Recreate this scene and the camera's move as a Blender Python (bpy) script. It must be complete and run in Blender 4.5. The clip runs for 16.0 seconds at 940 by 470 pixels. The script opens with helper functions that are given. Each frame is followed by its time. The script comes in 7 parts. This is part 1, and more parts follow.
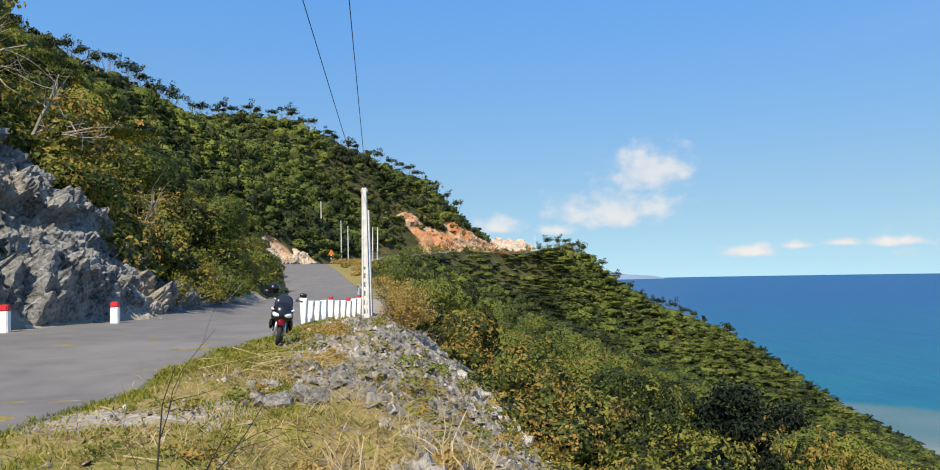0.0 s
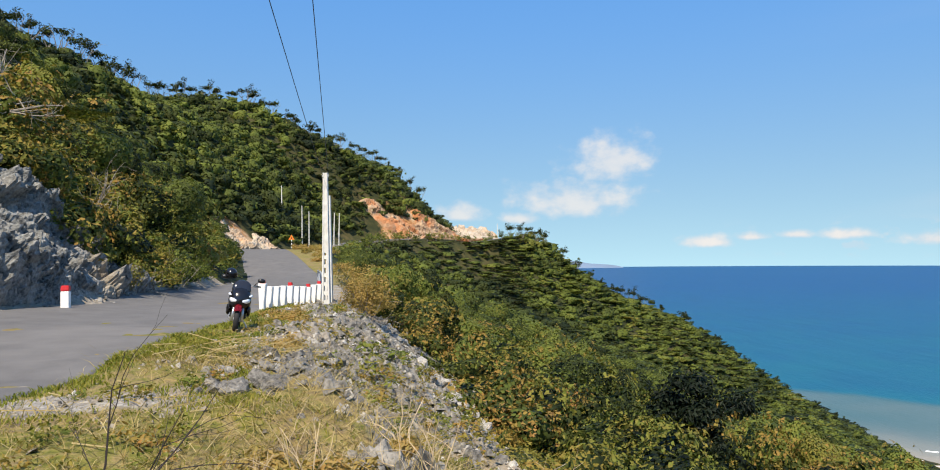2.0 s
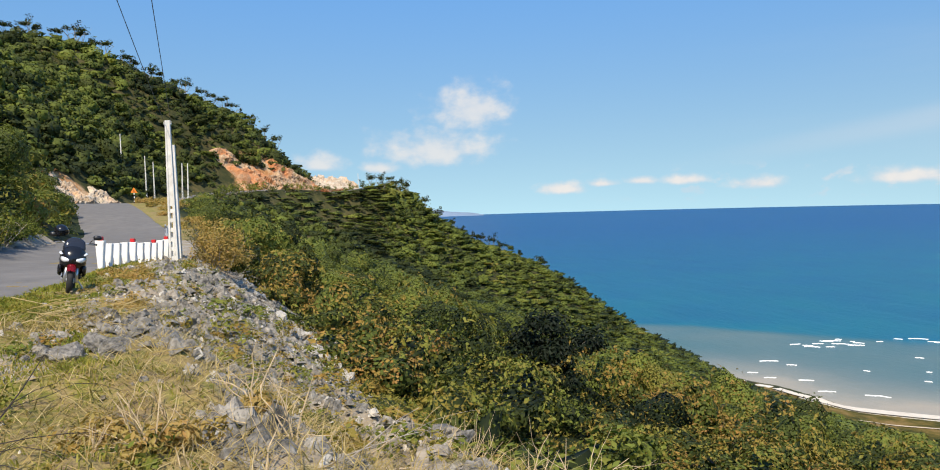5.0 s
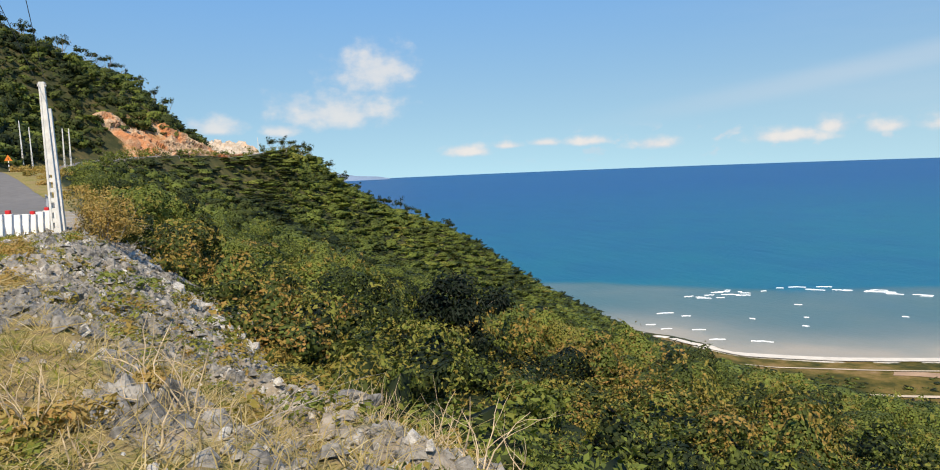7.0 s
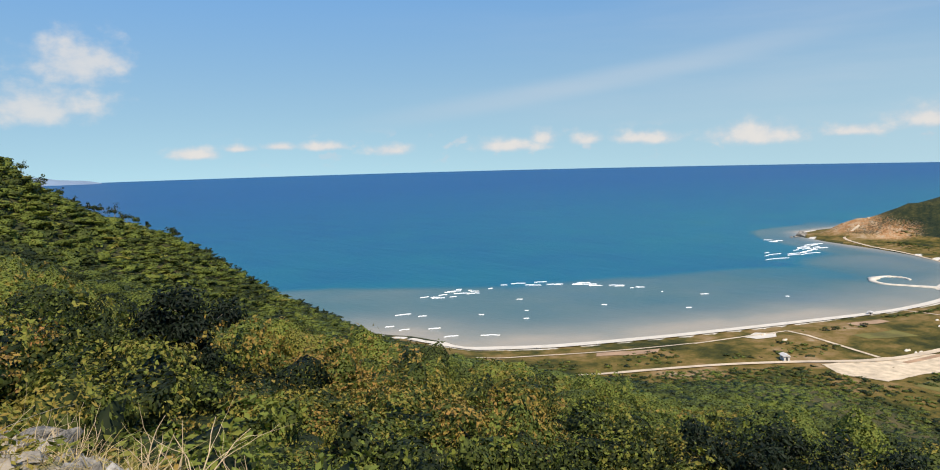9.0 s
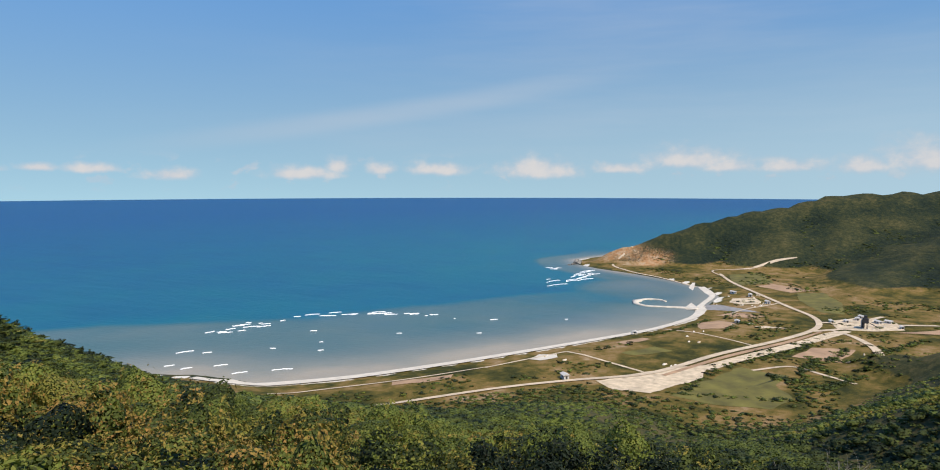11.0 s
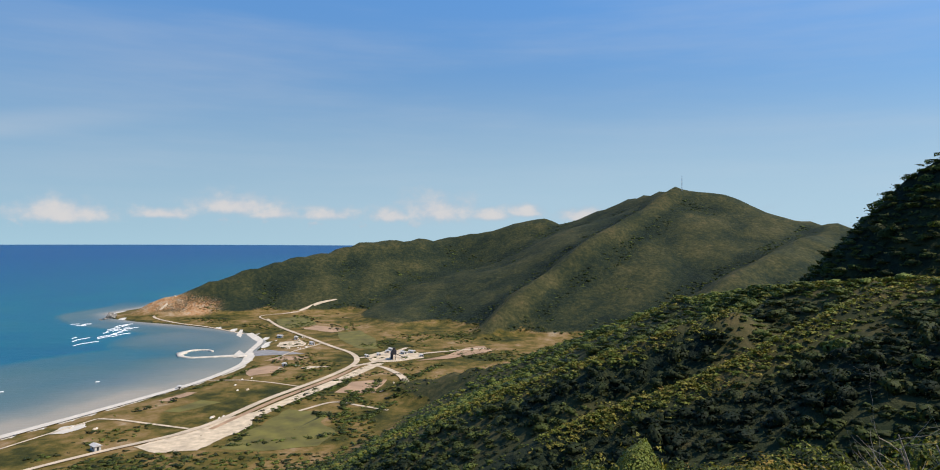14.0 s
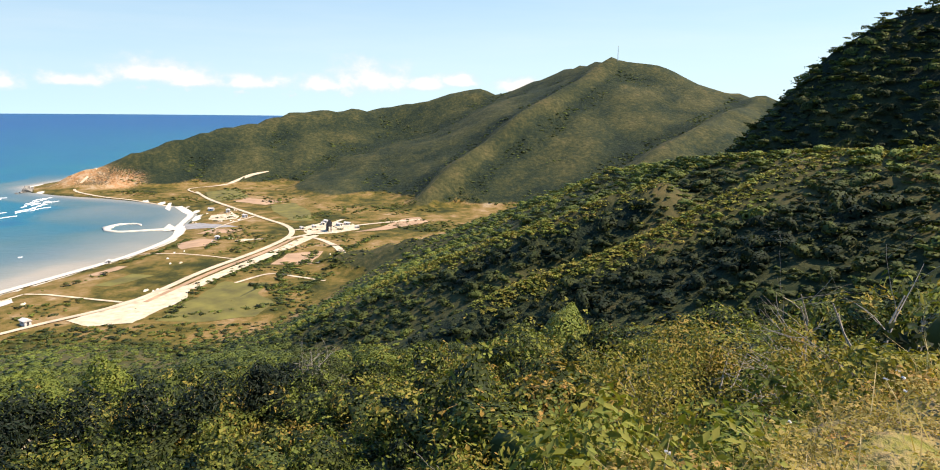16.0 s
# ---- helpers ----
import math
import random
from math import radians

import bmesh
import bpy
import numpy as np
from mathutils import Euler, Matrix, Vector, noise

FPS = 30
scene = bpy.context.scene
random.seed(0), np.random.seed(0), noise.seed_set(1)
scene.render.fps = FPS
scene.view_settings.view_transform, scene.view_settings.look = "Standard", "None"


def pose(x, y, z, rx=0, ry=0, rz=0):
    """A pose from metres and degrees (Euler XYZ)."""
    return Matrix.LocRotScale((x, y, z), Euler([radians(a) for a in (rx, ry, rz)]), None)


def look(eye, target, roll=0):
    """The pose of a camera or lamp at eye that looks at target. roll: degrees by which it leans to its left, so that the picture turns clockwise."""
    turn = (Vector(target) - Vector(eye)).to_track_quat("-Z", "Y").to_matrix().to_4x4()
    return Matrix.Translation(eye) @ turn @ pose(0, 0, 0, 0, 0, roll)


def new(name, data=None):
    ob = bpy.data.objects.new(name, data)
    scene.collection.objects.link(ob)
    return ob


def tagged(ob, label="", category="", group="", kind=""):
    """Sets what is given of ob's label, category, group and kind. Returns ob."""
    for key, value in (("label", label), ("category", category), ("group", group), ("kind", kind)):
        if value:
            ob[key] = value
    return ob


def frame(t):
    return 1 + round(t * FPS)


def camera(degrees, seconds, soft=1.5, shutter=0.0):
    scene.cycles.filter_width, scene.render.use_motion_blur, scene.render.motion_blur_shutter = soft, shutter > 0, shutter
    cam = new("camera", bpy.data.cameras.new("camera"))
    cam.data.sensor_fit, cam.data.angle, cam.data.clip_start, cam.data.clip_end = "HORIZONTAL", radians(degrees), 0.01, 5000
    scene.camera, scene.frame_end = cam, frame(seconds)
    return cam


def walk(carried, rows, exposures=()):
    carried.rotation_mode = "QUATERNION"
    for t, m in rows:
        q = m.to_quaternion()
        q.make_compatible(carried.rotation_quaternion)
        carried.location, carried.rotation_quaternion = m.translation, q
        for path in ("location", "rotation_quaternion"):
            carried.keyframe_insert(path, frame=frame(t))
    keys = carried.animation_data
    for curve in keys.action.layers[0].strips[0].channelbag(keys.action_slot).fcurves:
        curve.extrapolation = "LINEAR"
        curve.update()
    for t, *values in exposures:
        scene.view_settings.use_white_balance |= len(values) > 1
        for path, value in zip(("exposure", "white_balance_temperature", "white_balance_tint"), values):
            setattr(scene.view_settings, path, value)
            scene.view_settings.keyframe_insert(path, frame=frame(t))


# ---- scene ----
cam = camera(67.6, 16.0, 1.0)

EYE = 110.0  # the eye's height over the sea

# seconds, yaw, pitch, roll
TURN = [
    (0, 0.00, 2.53, 1.41), (0.5, -0.10, 2.22, 1.01), (1, -0.52, 2.23, 0.66), (1.5, -1.41, 1.53, 0.88),
    (2, -3.08, 1.44, 0.73), (2.5, -5.24, 1.06, 0.85), (3, -7.25, 0.58, 0.87), (3.5, -9.35, -0.06, 1.06),
    (4, -11.50, -0.96, 1.15), (4.5, -13.12, -2.19, 1.57), (6.8, -20.59, -5.49, 2.17), (7, -21.92, -6.20, 2.45),
    (7.5, -24.63, -6.94, 2.37), (8, -29.48, -8.27, 2.50), (8.5, -37.33, -7.20, 2.40), (9, -43.08, -6.48, 1.49),
    (9.5, -48.05, -5.99, 1.51), (10, -53.24, -6.01, 0.96), (10.2, -54.95, -5.89, 0.79), (12.3, -66.53, -1.65, -0.05),
    (12.5, -68.45, -1.67, 0.18), (13, -77.34, -2.11, 0.25), (13.5, -87.42, -1.31, 0.82), (14, -95.34, -0.34, -0.61),
    (14.5, -97.97, 0.13, -0.93), (15, -101.17, -1.32, -0.40), (15.5, -101.94, -6.74, -0.55), (16, -100.58, -10.72, -0.95)]
ARM = 0.45  # the camera is held out from the body about which it turns
walk(cam, [(t, pose(ARM * math.sin(radians(-y)), ARM * (math.cos(radians(y)) - 1), EYE, 90 + p, r, y)) for t, y, p, r in TURN],
     exposures=[(0, 0.20, 7250, 11), (3.5, 0.18, 7250, 11), (7, 0.12, 7250, 11), (9, 0.02, 7250, 11), (10, -0.10, 7100, 12), (12.5, -0.16, 6950, 12), (14.5, -0.18, 6950, 12),
                (15, -0.03, 7100, 13), (15.5, 0.32, 7600, 13), (16, 0.60, 7900, 14)])

# ---------------------------------------------------------------- sky and sun
SUN_AZ, SUN_EL = 196.0, 52.0  # clockwise from +y, degrees


def make_world():
    w = bpy.data.worlds.new("sky")
    scene.world = w
    w.use_nodes = True
    nt = w.node_tree
    nt.nodes.clear()

    def node(kind, **kw):
        n = nt.nodes.new(kind)
        for k, v in kw.items():
            n.inputs[k].default_value = v
        return n

    def link(a, b):
        nt.links.new(a, b)

    def m(op, a, b=None, c=None):
        n = nt.nodes.new("ShaderNodeMath")
        n.operation = op
        for i, v in enumerate((a, b, c)):
            if v is None:
                continue
            if isinstance(v, (int, float)):
                n.inputs[i].default_value = v
            else:
                link(v, n.inputs[i])
        return n.outputs[0]

    def step(v, lo, hi):
        n = nt.nodes.new("ShaderNodeMapRange")
        n.interpolation_type = "SMOOTHSTEP"
        link(v, n.inputs[0])
        n.inputs[1].default_value, n.inputs[2].default_value = lo, hi
        return n.outputs[0]

    co = node("ShaderNodeTexCoord")
    sep = node("ShaderNodeSeparateXYZ")
    link(co.outputs["Generated"], sep.inputs[0])
    x, y, z = sep.outputs
    az = m("MULTIPLY", m("ARCTAN2", x, y), 57.2958)
    el = m("MULTIPLY", m("ARCSINE", z), 57.2958)
    # the air's horizon lies at the edge of the sea
    low = node("ShaderNodeCombineXYZ")
    link(x, low.inputs[0]), link(y, low.inputs[1])
    link(m("MAXIMUM", m("MULTIPLY_ADD", z, 0.85, 0.20), 0.02), low.inputs[2])
    unit = node("ShaderNodeVectorMath")
    unit.operation = "NORMALIZE"
    link(low.outputs[0], unit.inputs[0])
    sky = node("ShaderNodeTexSky")
    sky.sky_type = "NISHITA"
    sky.sun_disc = False
    sky.sun_elevation, sky.sun_rotation = radians(SUN_EL), radians(SUN_AZ)
    sky.altitude, sky.air_density, sky.dust_density, sky.ozone_density = 100, 1.0, 0.0, 6.0
    link(unit.outputs[0], sky.inputs[0])

    def noise_at(sx, sy, detail, rough, ox=0.0, lac=2.1):
        c = node("ShaderNodeCombineXYZ")
        link(m("MULTIPLY_ADD", az, sx, ox), c.inputs[0])
        link(m("MULTIPLY", el, sy), c.inputs[1])
        n = node("ShaderNodeTexNoise")
        n.inputs["Scale"].default_value = 1.0
        n.inputs["Detail"].default_value = detail
        n.inputs["Roughness"].default_value = rough
        n.inputs["Lacunarity"].default_value = lac
        link(c.outputs[0], n.inputs["Vector"])
        return n.outputs[0]

    puff = noise_at(0.55, 0.75, 6, 0.52)
    bulge = noise_at(0.30, 0.6, 4, 0.5, 13.0)

    def blob(a, e, wa, we, flat=1.8):
        """An oval cloud at azimuth a and elevation e, flatter below."""
        da = m("DIVIDE", m("SUBTRACT", az, a), wa)
        up = m("DIVIDE", m("SUBTRACT", el, e), we)
        dn = m("MULTIPLY", m("MINIMUM", up, 0.0), flat)
        de = m("ADD", m("MAXIMUM", up, 0.0), dn)
        r = m("SQRT", m("ADD", m("MULTIPLY", da, da), m("MULTIPLY", de, de)))
        return m("SUBTRACT", 1.0, r)

    shapes = [blob(*b) for b in CLOUDS]
    top = shapes[0]
    for s in shapes[1:]:
        top = m("MAXIMUM", top, s)
    edge = m("ADD", top, m("MULTIPLY", m("SUBTRACT", puff, 0.5), 1.7))
    cum = m("MULTIPLY", step(edge, -0.25, 0.75), m("SUBTRACT", 0.92, m("MULTIPLY", step(el, 1.8, 3.2), 0.20)))
    # a low bank of small cumulus along the sea
    row = m("MULTIPLY", step(el, -0.9, 0.1), m("SUBTRACT", 1.0, step(el, 0.9, 2.6)))
    small = m("MULTIPLY", m("MULTIPLY", step(m("ADD", puff, m("MULTIPLY", m("SUBTRACT", bulge, 0.5), 1.3)), 0.60, 0.76), row),
              m("MULTIPLY", step(az, 18, 40), 0.55))
    cover = m("MAXIMUM", cum, small)
    # thin high veils
    veil_n = noise_at(0.02, 0.16, 5, 0.55, 4.0)
    tilt = m("SUBTRACT", el, m("MULTIPLY_ADD", az, 0.16, -3.0))
    streak = m("MULTIPLY", m("SUBTRACT", 1.0, step(m("ABSOLUTE", tilt), 0.1, 1.3)),
               m("MULTIPLY", step(az, 26, 50), m("SUBTRACT", 1.0, step(az, 60, 76))))
    veil = m("ADD", m("MULTIPLY", step(veil_n, 0.42, 0.75), m("MULTIPLY", step(az, 20, 80), 0.30)),
             m("MULTIPLY", streak, 0.30))
    haze = m("MULTIPLY", m("MULTIPLY", step(az, 25, 115), m("SUBTRACT", 1.0, step(el, 0.5, 14.0))), 0.58)
    veil = m("MULTIPLY", veil, m("MULTIPLY", step(el, 0.0, 4.0), m("SUBTRACT", 1.0, step(el, 14, 30))))
    all_c = m("MINIMUM", m("ADD", cover, m("MULTIPLY", m("SUBTRACT", 1.0, cover), veil)), 1.0)

    shade = step(m("ADD", m("MULTIPLY", puff, 1.0), m("MULTIPLY", top, 0.25)), 0.30, 0.85)
    lit = node("ShaderNodeMix")
    lit.data_type = "RGBA"
    link(shade, lit.inputs["Factor"])
    lit.inputs[6].default_value = (2.7, 3.2, 3.9, 1)
    lit.inputs[7].default_value = (3.8, 3.85, 4.0, 1)
    tint = node("ShaderNodeMix")
    tint.data_type, tint.blend_type = "RGBA", "MULTIPLY"
    tint.inputs["Factor"].default_value = 1.0
    link(sky.outputs[0], tint.inputs[6])
    hue = node("ShaderNodeMix")
    hue.data_type = "RGBA"
    link(step(el, -1.0, 26.0), hue.inputs["Factor"])
    hue.inputs[6].default_value, hue.inputs[7].default_value = SKY_LOW, SKY_HIGH
    link(hue.outputs[2], tint.inputs[7])
    mix = node("ShaderNodeMix")
    mix.data_type = "RGBA"
    link(all_c, mix.inputs["Factor"])
    link(tint.outputs[2], mix.inputs[6])
    link(lit.outputs[2], mix.inputs[7])
    air = node("ShaderNodeMix")
    air.data_type = "RGBA"
    link(m("MULTIPLY", haze, m("SUBTRACT", 1.0, m("MULTIPLY", cover, 1.0))), air.inputs["Factor"])
    link(mix.outputs[2], air.inputs[6])
    air.inputs[7].default_value = (2.75, 3.90, 4.80, 1)
    bg = node("ShaderNodeBackground")
    bg.inputs["Strength"].default_value = 0.20
    link(air.outputs[2], bg.inputs[0])
    out = node("ShaderNodeOutputWorld")
    link(bg.outputs[0], out.inputs[0])


SKY_LOW, SKY_HIGH = (0.90, 0.87, 0.67, 1), (0.62, 1.05, 1.25, 1)
# azimuth, elevation, half width, half height of the fair-weather clouds, degrees
CLOUDS = [(11.5, 3.9, 5.4, 2.0), (14.5, 6.9, 3.4, 2.6), (2.4, 3.1, 2.4, 1.0), (7.2, 2.7, 1.8, 0.7),
          (21.9, 0.55, 2.4, 0.7), (24.9, 0.9, 1.4, 0.45), (28.1, 1.0, 1.3, 0.5), (31.4, 0.95, 2.0, 0.55), (36.6, 0.5, 2.2, 0.7),
          (46.2, 0.6, 3.2, 0.8), (49.1, 1.2, 1.3, 0.9), (52.4, 0.95, 1.5, 0.7), (57.1, 0.95, 3.0, 0.8), (65.1, 0.9, 4.0, 1.2), (71.7, 1.0, 2.6, 0.6), (77.0, 1.6, 3.6, 1.3),
          (79.8, 1.1, 2.4, 0.8), (83.9, 1.1, 2.6, 0.8), (88.8, 1.05, 2.0, 1.0), (92.7, 1.45, 3.6, 1.8), (96.9, 1.2, 2.8, 0.8), (99.8, 1.5, 2.0, 0.8), (104.5, 1.3, 2.5, 0.9)]
make_world()
sun = new("sun", bpy.data.lights.new("sun", "SUN"))
sun.data.energy, sun.data.angle, sun.data.color = 5.8, radians(0.55), (1.0, 0.93, 0.80)
a, e = radians(SUN_AZ), radians(SUN_EL)
sun.matrix_world = look((0, 0, EYE + 50), (-math.sin(a) * math.cos(e), -math.cos(a) * math.cos(e), EYE + 50 - math.sin(e)))

# ---------------------------------------------------------------- materials


class Mat:
    """A small builder for node materials."""

    def __init__(self, name, rough=0.8, metal=0.0, spec=0.5):
        self.m = bpy.data.materials.new(name)
        self.m.use_nodes = True
        self.nt = self.m.node_tree
        self.b = self.nt.nodes["Principled BSDF"]
        self.b.inputs["Roughness"].default_value = rough
        self.b.inputs["Metallic"].default_value = metal
        self.b.inputs["Specular IOR Level"].default_value = spec

    def node(self, kind):
        return self.nt.nodes.new(kind)

    def link(self, a, b):
        self.nt.links.new(a, b)

    def coords(self, which="Object"):
        return self.node("ShaderNodeTexCoord").outputs[which]

    def noise(self, scale, detail=4, rough=0.55, vec=None, dist=0.0):
        n = self.node("ShaderNodeTexNoise")
        n.inputs["Scale"].default_value, n.inputs["Detail"].default_value = scale, detail
        n.inputs["Roughness"].default_value, n.inputs["Distortion"].default_value = rough, dist
        self.link(vec or self.coords(), n.inputs["Vector"])
        return n.outputs[0]

    def cells(self, scale, feature="F1", vec=None, out="Distance"):
        n = self.node("ShaderNodeTexVoronoi")
        n.feature = feature
        n.inputs["Scale"].default_value = scale
        self.link(vec or self.coords(), n.inputs["Vector"])
        return n.outputs[out]

    def attr(self, name, out="Fac"):
        n = self.node("ShaderNodeAttribute")
        n.attribute_name = name
        return n.outputs[out]

    def ramp(self, fac, stops):
        n = self.node("ShaderNodeValToRGB")
        els = n.color_ramp.elements
        while len(els) < len(stops):
            els.new(0.5)
        for e_, (p, c) in zip(els, stops):
            e_.position = p
            e_.color = (*c, 1) if len(c) == 3 else c
        self.link(fac, n.inputs[0])
        return n.outputs[0]

    def step(self, v, lo, hi):
        n = self.node("ShaderNodeMapRange")
        n.interpolation_type = "SMOOTHSTEP"
        self.link(v, n.inputs[0])
        n.inputs[1].default_value, n.inputs[2].default_value = lo, hi
        return n.outputs[0]

    def math(self, op, a, b):
        n = self.node("ShaderNodeMath")
        n.operation = op
        for i, v in enumerate((a, b)):
            if isinstance(v, (int, float)):
                n.inputs[i].default_value = v
            else:
                self.link(v, n.inputs[i])
        return n.outputs[0]

    def mix(self, fac, a, b, how="MIX"):
        n = self.node("ShaderNodeMix")
        n.data_type, n.blend_type = "RGBA", how
        for sock, v in ((n.inputs["Factor"], fac), (n.inputs[6], a), (n.inputs[7], b)):
            if isinstance(v, (int, float)):
                sock.default_value = v
            elif isinstance(v, tuple):
                sock.default_value = (*v, 1) if len(v) == 3 else v
            else:
                self.link(v, sock)
        return n.outputs[2]

    def color(self, c):
        if isinstance(c, tuple):
            self.b.inputs["Base Color"].default_value = (*c, 1)
        else:
            self.link(c, self.b.inputs["Base Color"])
        return self

    def bump(self, h, strength=0.5, dist=0.05):
        n = self.node("ShaderNodeBump")
        n.inputs["Strength"].default_value, n.inputs["Distance"].default_value = strength, dist
        self.link(h, n.inputs["Height"])
        self.link(n.outputs[0], self.b.inputs["Normal"])
        return self

    def rough(self, v):
        self.link(v, self.b.inputs["Roughness"])
        return self


def plain(name, c, rough=0.6, metal=0.0, var=0.15, scale=8.0, spec=0.5):
    """A surface of one colour with faint mottling."""
    k = Mat(name, rough, metal, spec)
    n = k.noise(scale, 5)
    k.color(k.ramp(n, [(0.3, tuple(v * (1 - var) for v in c)), (0.7, tuple(min(1, v * (1 + var)) for v in c))]))
    return k.m


def foliage(name, stops, gloss=0.72, passing=0.32, leaf=0.0, ragged=1.0):
    """Leaves whose colour goes by plant and by leaf; light passes through them.
    With a leaf size, each sprig is cut up into small leaves of their own tilt."""
    k = Mat(name, gloss, 0, 0.18)
    geo = k.node("ShaderNodeNewGeometry")
    isl = geo.outputs["Random Per Island"]
    t = k.math("ADD", k.attr("tint"), k.math("MULTIPLY", k.math("SUBTRACT", isl, 0.5), 0.12 * ragged))
    tr = k.node("ShaderNodeBsdfTranslucent")
    mx = k.node("ShaderNodeMixShader")
    last = mx.outputs[0]
    if leaf:
        vo = k.node("ShaderNodeTexVoronoi")
        vo.inputs["Scale"].default_value = 1 / leaf
        k.link(k.coords(), vo.inputs["Vector"])
        rgb = k.node("ShaderNodeSeparateColor")
        k.link(vo.outputs["Color"], rgb.inputs[0])
        t = k.math("ADD", t, k.math("MULTIPLY", k.math("SUBTRACT", rgb.outputs[0], 0.5), 0.18 * ragged))
        tip = k.node("ShaderNodeVectorMath")
        tip.operation = "MULTIPLY_ADD"
        k.link(vo.outputs["Color"], tip.inputs[0])
        tip.inputs[1].default_value, tip.inputs[2].default_value = (1.4 * ragged,) * 3, (-0.7 * ragged,) * 3
        add = k.node("ShaderNodeVectorMath")
        k.link(geo.outputs["Normal"], add.inputs[0]), k.link(tip.outputs[0], add.inputs[1])
        unit = k.node("ShaderNodeVectorMath")
        unit.operation = "NORMALIZE"
        k.link(add.outputs[0], unit.inputs[0])
        k.link(unit.outputs[0], k.b.inputs["Normal"]), k.link(unit.outputs[0], tr.inputs["Normal"])
        hole = k.node("ShaderNodeBsdfTransparent")
        cut = k.node("ShaderNodeMixShader")
        k.link(k.math("GREATER_THAN", vo.outputs["Distance"], 0.68 - 0.12 * ragged), cut.inputs[0])
        k.link(mx.outputs[0], cut.inputs[1]), k.link(hole.outputs[0], cut.inputs[2])
        last = cut.outputs[0]
    col = k.ramp(t, stops)
    k.color(col)
    k.link(k.mix(1.0, col, (1.3, 1.35, 0.6), "MULTIPLY"), tr.inputs[0])
    mx.inputs[0].default_value = passing
    k.link(k.b.outputs[0], mx.inputs[1]), k.link(tr.outputs[0], mx.inputs[2])
    k.link(last, k.nt.nodes["Material Output"].inputs[0])
    return k.m


# the lowest stop is near black, for shade put into the tint
GREENS = [(0.0, (0.009, 0.017, 0.007)), (0.15, (0.046, 0.058, 0.014)), (0.35, (0.140, 0.172, 0.031)), (0.56, (0.222, 0.186, 0.038)),
          (0.80, (0.310, 0.180, 0.050)), (1.0, (0.340, 0.140, 0.048))]
LEAF = foliage("hill_foliage", GREENS, passing=0.24)
DARK_LEAF = foliage("dark_foliage", [(0.0, (0.004, 0.008, 0.004)), (0.5, (0.016, 0.028, 0.010)), (1.0, (0.040, 0.060, 0.018))], 0.6, 0.06)
LEAF_MID = foliage("slope_foliage", GREENS, passing=0.2, leaf=0.13)
LEAF_FAR = foliage("far_foliage", GREENS, passing=0.15, leaf=0.50, ragged=0.5)


